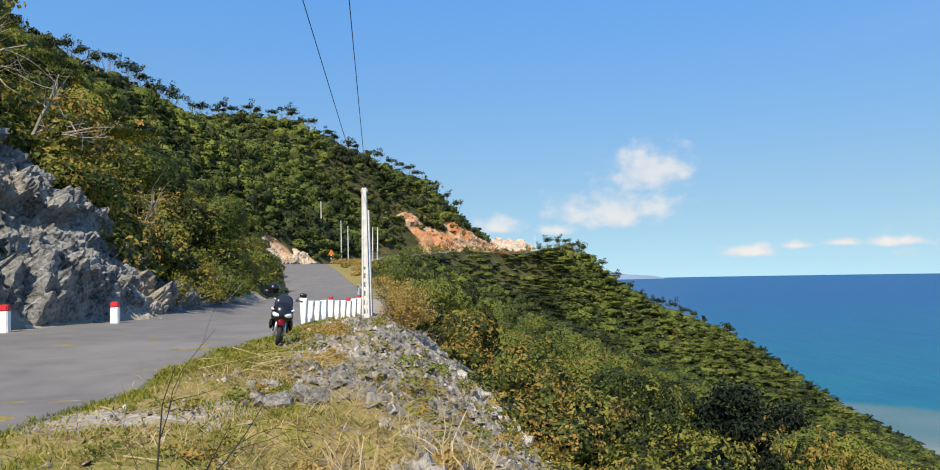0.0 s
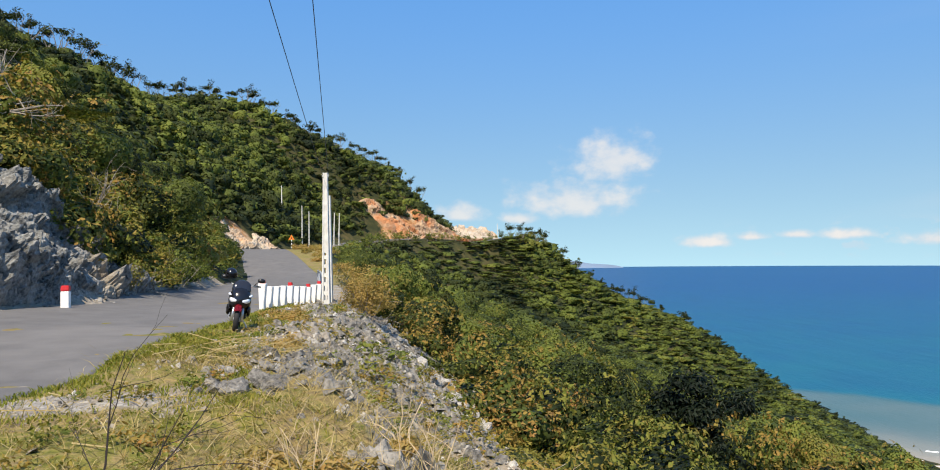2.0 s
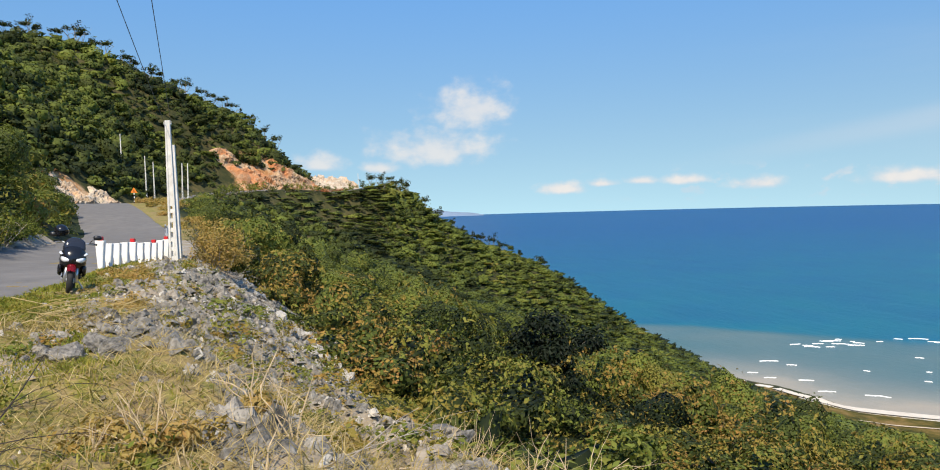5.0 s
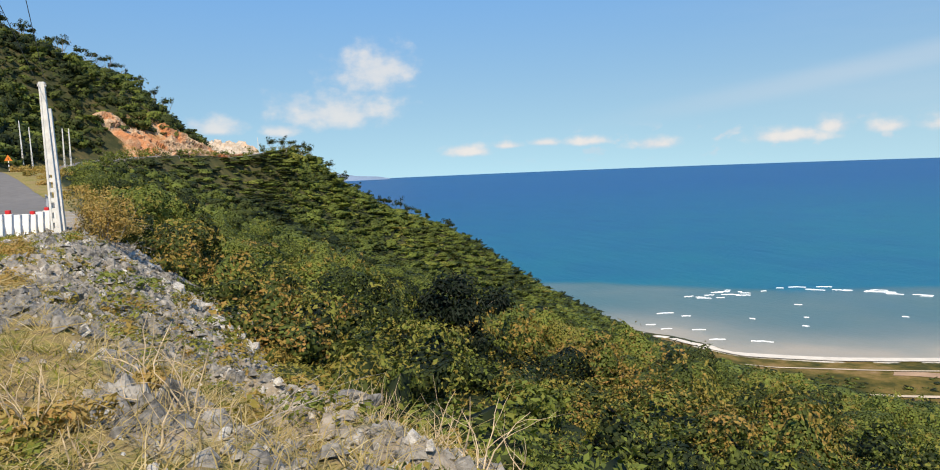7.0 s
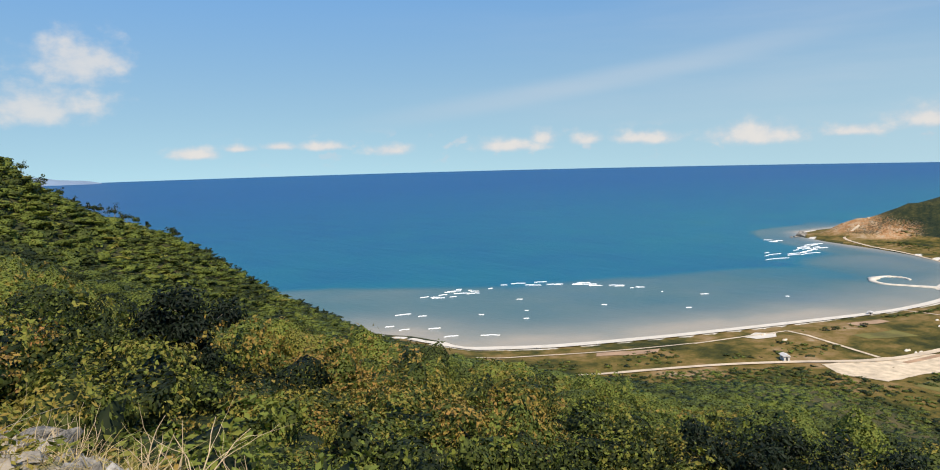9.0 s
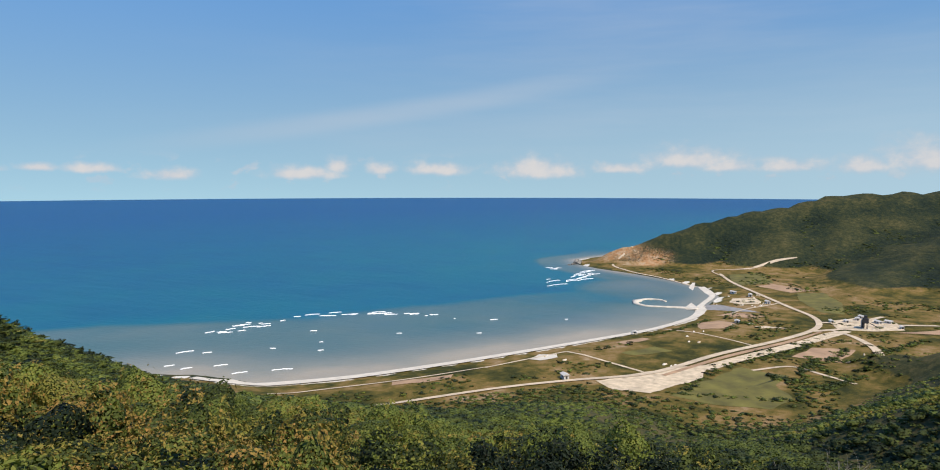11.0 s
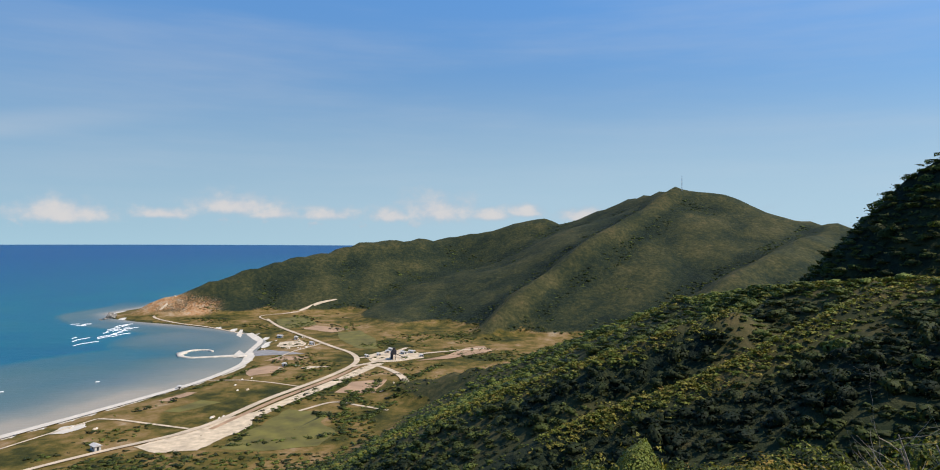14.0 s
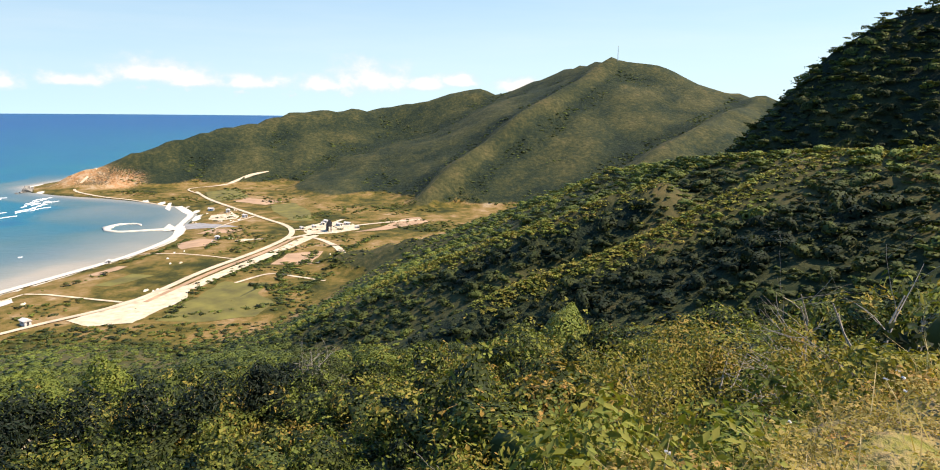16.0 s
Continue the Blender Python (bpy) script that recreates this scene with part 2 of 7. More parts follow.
def ground_material():
    k = Mat("ground", 0.95, 0, 0.15)
    co = k.coords()
    big, mid, fine = k.noise(0.05, 4, 0.5, co), k.noise(0.6, 5, 0.6, co), k.noise(7.0, 5, 0.65, co)
    # woodland floor near the eye, its colour kept dark for shade under the scrub
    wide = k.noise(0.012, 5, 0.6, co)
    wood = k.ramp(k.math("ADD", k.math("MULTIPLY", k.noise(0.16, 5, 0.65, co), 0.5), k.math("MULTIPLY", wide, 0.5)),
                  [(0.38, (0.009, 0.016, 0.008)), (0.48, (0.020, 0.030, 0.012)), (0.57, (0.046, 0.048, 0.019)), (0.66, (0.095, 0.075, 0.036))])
    # open growth on the ridges; hollows dark for woods and for the shade in them
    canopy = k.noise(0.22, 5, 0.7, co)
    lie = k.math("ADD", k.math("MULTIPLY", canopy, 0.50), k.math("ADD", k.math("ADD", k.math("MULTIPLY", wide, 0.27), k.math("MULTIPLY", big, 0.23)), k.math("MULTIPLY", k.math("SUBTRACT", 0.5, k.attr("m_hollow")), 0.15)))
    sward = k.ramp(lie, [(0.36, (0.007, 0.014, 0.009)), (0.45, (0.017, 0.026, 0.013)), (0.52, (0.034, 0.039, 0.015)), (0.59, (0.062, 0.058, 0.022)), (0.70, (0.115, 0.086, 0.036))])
    # turf with straw
    turf = k.ramp(k.math("ADD", k.math("MULTIPLY", fine, 0.5), k.math("MULTIPLY", mid, 0.5)),
                  [(0.34, (0.075, 0.090, 0.018)), (0.44, (0.165, 0.158, 0.038)), (0.53, (0.270, 0.205, 0.090)), (0.61, (0.150, 0.110, 0.065)), (0.72, (0.200, 0.180, 0.150))])
    chips = k.cells(16.0, "F1", co, "Color")
    stone = k.mix(0.55, k.ramp(fine, [(0.3, (0.120, 0.108, 0.095)), (0.7, (0.420, 0.380, 0.325))]), k.ramp(chips, [(0.1, (0.12, 0.115, 0.108)), (0.9, (0.52, 0.49, 0.44))]))
    stone = k.mix(k.math("MULTIPLY", k.step(k.noise(1.1, 4, 0.6, co), 0.38, 0.58), 0.70), stone, (0.270, 0.212, 0.140))
    patches = k.math("ADD", k.math("MULTIPLY", k.noise(0.016, 4, 0.6, co), 0.55), k.math("MULTIPLY", k.noise(0.09, 5, 0.7, co), 0.45))
    field = k.ramp(patches, [(0.38, (0.022, 0.027, 0.006)), (0.44, (0.052, 0.049, 0.010)), (0.49, (0.104, 0.080, 0.017)), (0.54, (0.170, 0.112, 0.034)), (0.60, (0.240, 0.155, 0.070)), (0.66, (0.33, 0.25, 0.155))])
    sand = k.ramp(k.noise(0.3, 5, 0.6, co), [(0.3, (0.52, 0.47, 0.39)), (0.7, (0.70, 0.66, 0.58))])
    cut = k.ramp(k.math("ADD", k.math("MULTIPLY", k.noise(0.16, 4, 0.6, co), 0.5), k.math("MULTIPLY", k.noise(1.5, 5, 0.7, co), 0.5)),
                 [(0.32, (0.16, 0.075, 0.035)), (0.46, (0.40, 0.190, 0.075)), (0.58, (0.47, 0.330, 0.200)), (0.72, (0.50, 0.47, 0.42))])
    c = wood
    for name, layer in (("m_far_ground", sward), ("m_field", field), ("m_turf", turf), ("m_stone", stone), ("m_sand", sand), ("m_cut", cut)):
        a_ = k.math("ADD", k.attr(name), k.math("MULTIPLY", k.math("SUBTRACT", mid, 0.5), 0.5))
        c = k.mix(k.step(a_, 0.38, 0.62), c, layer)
    k.color(c)
    h = k.math("ADD", k.math("MULTIPLY", fine, 0.4), k.math("MULTIPLY", mid, 1.0))
    h = k.math("ADD", h, k.math("MULTIPLY", k.math("MULTIPLY", canopy, k.attr("m_hollow")), 14.0))
    return k.bump(h, 0.7, 0.25).m


def sea_material():
    k = Mat("sea_water", 0.35, 0, 0.04)
    co = k.coords()
    sh = k.math("ADD", k.attr("shoal"), k.math("MULTIPLY", k.math("SUBTRACT", k.noise(0.012, 5, 0.6, co), 0.5), 0.30))
    col = k.ramp(sh, [(0.0, (0.002, 0.062, 0.178)), (0.20, (0.003, 0.082, 0.172)), (0.36, (0.005, 0.116, 0.168)), (0.55, (0.056, 0.128, 0.142)),
                      (0.75, (0.118, 0.162, 0.162)), (0.92, (0.200, 0.212, 0.188)), (1.0, (0.310, 0.275, 0.220))])
    col = k.mix(k.math("MULTIPLY", k.step(k.noise(0.004, 4, 0.6, co), 0.4, 0.7), 0.25), col, (0.006, 0.092, 0.190))
    st = k.node("ShaderNodeMapping")
    st.inputs["Scale"].default_value, st.inputs["Rotation"].default_value = (1.0, 0.25, 1.0), (0, 0, radians(-35))
    k.link(co, st.inputs["Vector"])
    k.color(k.mix(k.math("MULTIPLY", k.step(k.noise(0.03, 5, 0.65, st.outputs[0]), 0.46, 0.64), k.math("SUBTRACT", 0.45, k.math("MULTIPLY", sh, 0.8))), col, (0.003, 0.056, 0.130)))
    h = k.math("ADD", k.noise(0.35, 5, 0.65, st.outputs[0]), k.math("MULTIPLY", k.noise(0.05, 3, 0.5, st.outputs[0]), 1.5))
    return k.bump(h, 0.55, 0.8).m


GROUND, SEA = ground_material(), sea_material()


def asphalt():
    k = Mat("asphalt", 0.88, 0, 0.3)
    co = k.coords()
    f, m_, b = k.noise(60, 4, 0.7, co), k.noise(1.3, 5, 0.6, co), k.noise(0.25, 4, 0.6, co)
    c = k.ramp(k.math("ADD", k.math("MULTIPLY", f, 0.45), k.math("MULTIPLY", m_, 0.55)), [(0.3, (0.100, 0.096, 0.093)), (0.7, (0.180, 0.172, 0.165))])
    k.color(k.mix(k.math("MULTIPLY", k.step(b, 0.52, 0.7), 0.35), c, (0.22, 0.205, 0.19)))
    return k.bump(f, 0.35, 0.01).m


def rock(name, dark, light, warm, scale=1.0, share=0.55):
    k = Mat(name, 0.85, 0, 0.3)
    co = k.coords()
    f, m_, b = k.noise(9 * scale, 6, 0.65, co), k.noise(1.6 * scale, 5, 0.6, co, 0.6), k.noise(0.4 * scale, 4, 0.5, co)
    c = k.ramp(k.math("ADD", k.math("MULTIPLY", f, 0.5), k.math("MULTIPLY", m_, 0.5)), [(0.38, dark), (0.5, tuple((p + q) / 2 for p, q in zip(dark, light))), (0.64, light)])
    c = k.mix(k.math("MULTIPLY", k.step(b, share, share + 0.17), 0.7), c, warm)
    k.color(c)
    return k.bump(k.math("ADD", f, m_), 0.8, 0.08).m


ASPHALT = asphalt()
ROCK = rock("grey_slate", (0.022, 0.024, 0.024), (0.360, 0.360, 0.340), (0.36, 0.29, 0.20))
RUBBLE = rock("brown_slate", (0.070, 0.064, 0.056), (0.450, 0.395, 0.320), (0.38, 0.29, 0.19))
SLATE = rock("dark_slate", (0.048, 0.046, 0.042), (0.390, 0.360, 0.310), (0.33, 0.26, 0.18))
PALE_ROCK = rock("pale_limestone", (0.26, 0.24, 0.21), (0.68, 0.64, 0.57), (0.45, 0.38, 0.29), 2.0)
ORANGE_ROCK = rock("raw_orange_rock", (0.22, 0.105, 0.045), (0.56, 0.43, 0.29), (0.50, 0.165, 0.045), 0.35, 0.44)
SCREE = rock("cream_scree", (0.24, 0.18, 0.12), (0.60, 0.52, 0.42), (0.50, 0.30, 0.16), 0.35, 0.5)
CONCRETE = plain("weathered_concrete", (0.60, 0.59, 0.55), 0.85, 0, 0.18, 5.0)
WHITE = plain("white_paint", (0.78, 0.78, 0.76), 0.55, 0, 0.08, 6.0)
RED = plain("red_paint", (0.55, 0.025, 0.03), 0.5, 0, 0.15, 6.0)
ORANGE = plain("orange_paint", (0.75, 0.20, 0.02), 0.5, 0, 0.1)
BLACK = plain("black_plastic", (0.012, 0.012, 0.013), 0.35, 0, 0.2)
STEEL = plain("galvanised_steel", (0.55, 0.56, 0.57), 0.45, 0.7, 0.1)
WIRE = plain("wire", (0.03, 0.035, 0.045), 0.6)
BARK = plain("grey_bark", (0.30, 0.26, 0.21), 0.9, 0, 0.35, 14.0)
DIRT = plain("pale_dirt", (0.50, 0.395, 0.275), 0.95, 0, 0.22, 0.12)
CLAY = plain("red_clay", (0.34, 0.215, 0.125), 0.95, 0, 0.25, 0.10)
SAND = plain("coral_sand", (0.57, 0.51, 0.42), 0.95, 0, 0.12, 0.2)
GRAVEL = plain("grey_gravel_lot", (0.53, 0.42, 0.285), 0.95, 0, 0.28, 0.25)
MEADOW = plain("meadow", (0.115, 0.100, 0.018), 0.95, 0, 0.4, 0.09)
FOAM = plain("sea_foam", (0.85, 0.87, 0.88), 0.7, 0, 0.06, 0.5)
STRAW = foliage("dry_straw", [(0.0, (0.16, 0.13, 0.05)), (0.5, (0.36, 0.27, 0.11)), (1.0, (0.50, 0.40, 0.22))], 0.7, 0.3)
GOLD = foliage("golden_leaves", [(0.0, (0.13, 0.13, 0.035)), (0.5, (0.34, 0.26, 0.080)), (1.0, (0.46, 0.25, 0.10))], 0.6, 0.35)
GRASS = foliage("short_grass", [(0.0, (0.09, 0.13, 0.02)), (0.5, (0.215, 0.225, 0.032)), (1.0, (0.36, 0.29, 0.08))], 0.6, 0.3)

# ---------------------------------------------------------------- numbers for the land


def hash2(ix, iy, seed):
    h = (ix.astype(np.int64) * 374761393 + iy.astype(np.int64) * 668265263 + seed * 1274126177) & 0xFFFFFFFF
    h = ((h ^ (h >> 13)) * 1274126177) & 0xFFFFFFFF
    return ((h ^ (h >> 16)) & 0xFFFFFF) / float(0xFFFFFF)


def vnoise(x, y, seed=0):
    ix, iy = np.floor(x), np.floor(y)
    fx, fy = x - ix, y - iy
    fx, fy = fx * fx * (3 - 2 * fx), fy * fy * (3 - 2 * fy)
    a_, b_ = hash2(ix, iy, seed), hash2(ix + 1, iy, seed)
    c_, d_ = hash2(ix, iy + 1, seed), hash2(ix + 1, iy + 1, seed)
    return (a_ * (1 - fx) + b_ * fx) * (1 - fy) + (c_ * (1 - fx) + d_ * fx) * fy


def fbm(x, y, scale, octaves=4, seed=0, gain=0.5):
    """Noise from -1 to 1; scale is the size of the largest swells in metres."""
    t, amp, tot = 0, 1.0, 0.0
    for o in range(octaves):
        t = t + amp * (vnoise(x / scale * 2 ** o + 17.3 * o, y / scale * 2 ** o - 9.1 * o, seed + o) * 2 - 1)
        tot += amp
        amp *= gain
    return t / tot


def sstep(v, lo, hi):
    t = np.clip((v - lo) / (hi - lo), 0, 1)
    return t * t * (3 - 2 * t)


def curve(y, knots):
    """A smooth curve through (y, x) knots."""
    ky, kx = np.array([k[0] for k in knots], float), np.array([k[1] for k in knots], float)
    y = np.clip(y, ky[0], ky[-1])
    sl = np.gradient(kx, ky)
    i = np.clip(np.searchsorted(ky, y) - 1, 0, len(ky) - 2)
    h = ky[i + 1] - ky[i]
    t = (y - ky[i]) / h
    return ((2 * t ** 3 - 3 * t ** 2 + 1) * kx[i] + (t ** 3 - 2 * t ** 2 + t) * h * sl[i]
            + (3 * t ** 2 - 2 * t ** 3) * kx[i + 1] + (t ** 3 - t ** 2) * h * sl[i + 1])


def to_line(x, y, line):
    """Distance from a polyline of (x, y, z) and the height of the nearest point on it."""
    best, hz = np.full(x.shape, 1e9), np.zeros(x.shape)
    for (ax, ay, az_), (bx, by, bz) in zip(line, line[1:]):
        dx, dy = bx - ax, by - ay
        t = np.clip(((x - ax) * dx + (y - ay) * dy) / (dx * dx + dy * dy), 0, 1)
        d = np.hypot(x - ax - t * dx, y - ay - t * dy)
        near = d < best
        best, hz = np.where(near, d, best), np.where(near, az_ + t * (bz - az_), hz)
    return best, hz


def ridge(x, y, line, slope, knee=1e9, apron=0.3):
    """Height of a ridge along a polyline of (x, y, z): flanks of one slope, gentler past the knee."""
    best = np.full(x.shape, -1e9)
    for (ax, ay, az_), (bx, by, bz) in zip(line, line[1:]):
        dx, dy = bx - ax, by - ay
        t = np.clip(((x - ax) * dx + (y - ay) * dy) / (dx * dx + dy * dy), 0, 1)
        d = np.hypot(x - ax - t * dx, y - ay - t * dy)
        best = np.maximum(best, az_ + t * (bz - az_) - slope * np.minimum(d, knee) - apron * np.maximum(d - knee, 0))
    return best


def smax(a_, b_, k):
    h = np.clip(0.5 + 0.5 * (a_ - b_) / k, 0, 1)
    return b_ * (1 - h) + a_ * h + k * h * (1 - h)


# plan: (y, x) of the bench's outer edge, the foot of the uphill bank and the foot of the hillside
EDGE = [(-400, -60), (-200, -40), (-100, -20), (-60, 2), (-30, 9), (-12, 6.6), (-6, 4.5), (-4, 3.8), (-1.5, 2.7), (1.5, 1.5), (3.5, 0.95), (4.6, 0.45), (5.5, 0.0), (7, -0.55),
        (8.5, -1.3), (10, -1.85), (12, -2.15), (14, -2.3), (17, -2.4), (20, -2.6), (25, -3.0), (30, -3.6), (40, -5.0), (62, -7.5), (102, -15), (140, -16), (180, -17), (220, -4), (250, 26), (270, 43),
        (286, 47), (300, 34), (330, -20), (400, -150), (600, -350)]
BANK = [(-400, -90), (-200, -70), (-100, -50), (-60, -22), (-20, -14), (0, -12.4), (10, -12.2), (18, -11.9), (22, -11.2), (26, -10.6), (32, -10.9), (40, -12.2),
        (62, -16.5), (102, -29), (122, -34.5), (138, -36), (155, -32), (180, -29), (220, -24), (250, -2), (270, 15), (286, 20), (300, 0), (330, -60), (400, -200), (600, -400)]
FOOT = [(-400, 300), (-100, 330), (-40, 350), (30, 362), (62, 335), (100, 352), (150, 318), (200, 268), (260, 254), (309, 258), (340, 250), (400, 190), (600, 50)]
SHORE = [(-900, 900), (-300, 700), (0, 520), (120, 450), (200, 385), (246, 335), (252, 301), (276, 276), (305, 252), (365, 217), (450, 174), (515, 144), (574, 129),
         (612, 130), (700, 132), (752, 158), (790, 205), (820, 250), (850, 310), (880, 348), (930, 372), (1010, 350), (1130, 260), (1400, 160), (1900, 0)]
KNOLL = [(60, -190, 22), (95, -140, 2), (126, -116, -7), (143, -112, -7.5), (166, -103, -12), (186, -99, -16), (229, -100, -22), (284, -97, -35.5),
         (350, -85, -55), (414, -68, -76), (445, -30, -91), (460, 0, -100)]
SPINE = [(240, 22, -80), (205, -12, -54), (190, -25, -45), (181, -33, -40), (166, -52, -29), (158, -78, -17)]
SPINE_2 = [(330, -20, -82), (290, -45, -61), (255, -75, -38), (235, -96, -22)]
SPINE_3 = [(152, -8, -55), (145.4, -31.5, -42.2), (145.4, -44.5, -37.2), (142.4, -59.5, -30.2), (140.4, -72.5, -24.2), (143, -104, -10)]
# woods in the knoll's gullies, tinted dark to stand for their shade
SHADED_WOODS = [(140, -22, 0), (137, -38, 0), (128, -58, 0), (121, -76, 0), (114, -92, 0)]
SHADED_WOODS_2 = [(165, -32, 0), (158, -50, 0), (154, -68, 0)]
STEEP = [(120, -330, 76), (180, -262, 55), (212, -214, 42), (229, -194, 33), (238, -183, 23), (242, -177, 13.7), (247, -171, 5), (250, -166, -6.6), (256, -158, -20),
         (290, -150, -48), (350, -150, -85)]
CAPE = [(884, 352, -112), (930, 300, -87), (985, 225, -63), (1070, 141, -37), (1150, 49, -19), (1217, -85, -12), (1226, -245, 25), (1245, -296, 3),
        (1228, -338, 33), (1198, -384, 57), (1085, -430, 71), (1060, -499, 63), (1046, -515, 46), (1028, -535, 30), (1004, -573, 19), (900, -620, 10)]
SPUR = [(1085, -430, 74), (985, -335, 30), (890, -235, -14), (800, -150, -58), (715, -85, -96)]
APRON = [(1260, -210, -30), (1000, -70, -72), (860, -10, -94), (730, 15, -106)]
SPUR_2 = [(1150, 49, -25), (1060, 45, -58), (960, 50, -88)]
SHELF = [(0.3, 10.8, -2.85), (0.95, 10.0, -3.0), (1.75, 8.9, -3.1), (2.15, 8.4, -3.3), (2.5, 7.2, -3.2), (2.7, 6.2, -3.1), (2.5, 5.0, -2.85)]
SHELF_2 = [(0.1, 8.2, -2.3), (0.9, 7.4, -2.5), (1.6, 6.4, -2.5), (1.8, 5.2, -2.35)]
SPUR_3 = [(930, -600, 8), (760, -420, -20), (640, -280, -60), (560, -170, -92)]

# swells and hollows that fit the hill's crest to the camera's view: x, y, height, radius
SWELLS = [(14, 247, -2.3, 13), (-29, 277, -6, 28), (4, 284, -10, 17), (-69, 239, 4.5, 22), (-77, 150, 4, 22), (-37, 59, -3.5, 15), (52, 280, -5, 18), (72, 280, -3, 15), (104, 276, 3.5, 24)]


def shaded_woods(x, y):
    """How deep a place lies in the knoll's woods that are darkened for shade."""
    return np.maximum(np.exp(-(to_line(x, y, SHADED_WOODS)[0] / 13) ** 2), np.exp(-(to_line(x, y, SHADED_WOODS_2)[0] / 7) ** 2))


def shore_dist(x, y):
    """Distance from the shore, positive on land."""
    d, _ = to_line(x, y, [(p, q, 0) for p, q in SHORE])
    poly = SHORE + [(1900, -4900), (-4900, -4900), (-4900, 900)]
    inside = np.zeros(x.shape, bool)
    for (ax, ay), (bx, by) in zip(poly, poly[1:] + poly[:1]):
        if ay != by:
            inside ^= ((ay > y) != (by > y)) & (x < (bx - ax) * (y - ay) / (by - ay) + ax)
    return np.where(inside, d, -d)


def land(x, y):
    """Height of the ground over the sea."""
    x, y = np.asarray(x, float), np.asarray(y, float)
    edge, bank, foot = curve(y, EDGE), curve(y, BANK), curve(y, FOOT)
    u, v = x - edge, bank - x
    run = foot - edge
    s = u / run
    near = np.exp(-(np.hypot(x, y - 8) / 26) ** 2)
    lie = (-1.55 - 0.38 * sstep(y, 17, 30) * (1 - sstep(y, 58, 84)) + 2.3 * sstep(y, 66, 108)
           + 3.1 * sstep(y, 160, 212) + 2.2 * sstep(y, 200, 262))
    down = np.where(s < 1, 108.0 * (1 - (1 - np.clip(s, 0, 1)) ** (1.35 + 0.04 * sstep(y, 110, 220))), 108.0 + 0.45 * (u - run))
    down = down + (3.6 - 1.8 * sstep(y, 4, 9)) * sstep(u, -0.3, 5.0) * near + 1.2 * sstep(u, 0, 10)
    rocky = sstep(y, 2, 8) * (1 - sstep(y, 23.5, 27.5))
    up = np.where(v < 25, v * 1.0, 25 + (v - 25) * 0.72)
    up = up * (1 - rocky) + rocky * np.where(v < 4.5, v * 1.45, 6.5 + (v - 4.5) * 0.85)
    up = np.where(up > 30, 30 + (1 - np.exp(-(up - 30) / 16)) * 15, up)
    z = np.where(u > 0, lie * (1 - np.clip(s, 0, 1)) - down, np.where(v > 0, lie + up + 0.22 * np.exp(-np.maximum(v, 0)), lie + 0.22 * np.clip(-u / np.maximum(edge - bank, 1), 0, 1)))
    rough = sstep(u, 4, 40) + sstep(v, 3, 30)
    z = z + rough * (2.2 * fbm(x, y, 38, 4, 3) + 4.0 * fbm(x, y, 110, 2, 9) * sstep(np.hypot(x, y), 60, 160))
    # the verge's own unevenness
    verge = sstep(u, -7.5, -5.0) * (1 - sstep(u, 10, 20)) * near
    z = z + verge * (0.16 * fbm(x, y, 2.4, 4, 21) + sstep(u, -4, -1) * (0.16 * fbm(x, y, 0.9, 4, 23) + 0.10 * fbm(x, y, 0.32, 2, 25)) - 0.10)
    for line in (SHELF, SHELF_2):
        z = smax(ridge(x, y, line, 0.85) + 0.14 * fbm(x, y, 1.1, 3, 27), z, 0.3)
    for px, py, dz, wide in SWELLS:
        z = z + dz * np.exp(-((x - px) ** 2 + (y - py) ** 2) / wide ** 2)
    for line, slope, k in ((KNOLL, 0.52, 6), (SPINE, 0.62, 3), (SPINE_2, 0.60, 3), (SPINE_3, 0.62, 2), (STEEP, 1.2, 6)):
        z = smax(ridge(x, y, line, slope) + 2.5 * fbm(x, y, 45, 4, 31), z, k)
    for line, slope, k in ((APRON, 0.13, 10), (CAPE, 0.52, 8), (SPUR, 0.62, 6), (SPUR_2, 0.50, 8), (SPUR_3, 0.50, 8)):
        g = ridge(x, y, line, slope, 60, 0.36)
        g = g + (7 * fbm(x, y, 120, 5, 43) + 13 * (0.30 - np.abs(fbm(x, y, 150, 4, 47)))) * sstep(g + 112, 5, 60) * (1 - 0.7 * sstep(g, 5, 50))
        z = smax(g, z, k)
    sd = shore_dist(x, y)
    flat = -110 + np.clip(sd * 0.075, -5, 2.6) + np.clip(sd - 40, 0, 400) * 0.004
    z = np.where(sd < 0, np.minimum(z, 1e9), z)
    z = smax(z, flat, 3.0)
    return z + EYE


def land1(x, y):
    return float(land(np.array([x]), np.array([y]))[0])


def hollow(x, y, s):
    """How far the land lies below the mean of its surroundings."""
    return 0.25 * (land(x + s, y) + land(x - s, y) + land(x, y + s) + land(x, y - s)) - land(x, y)


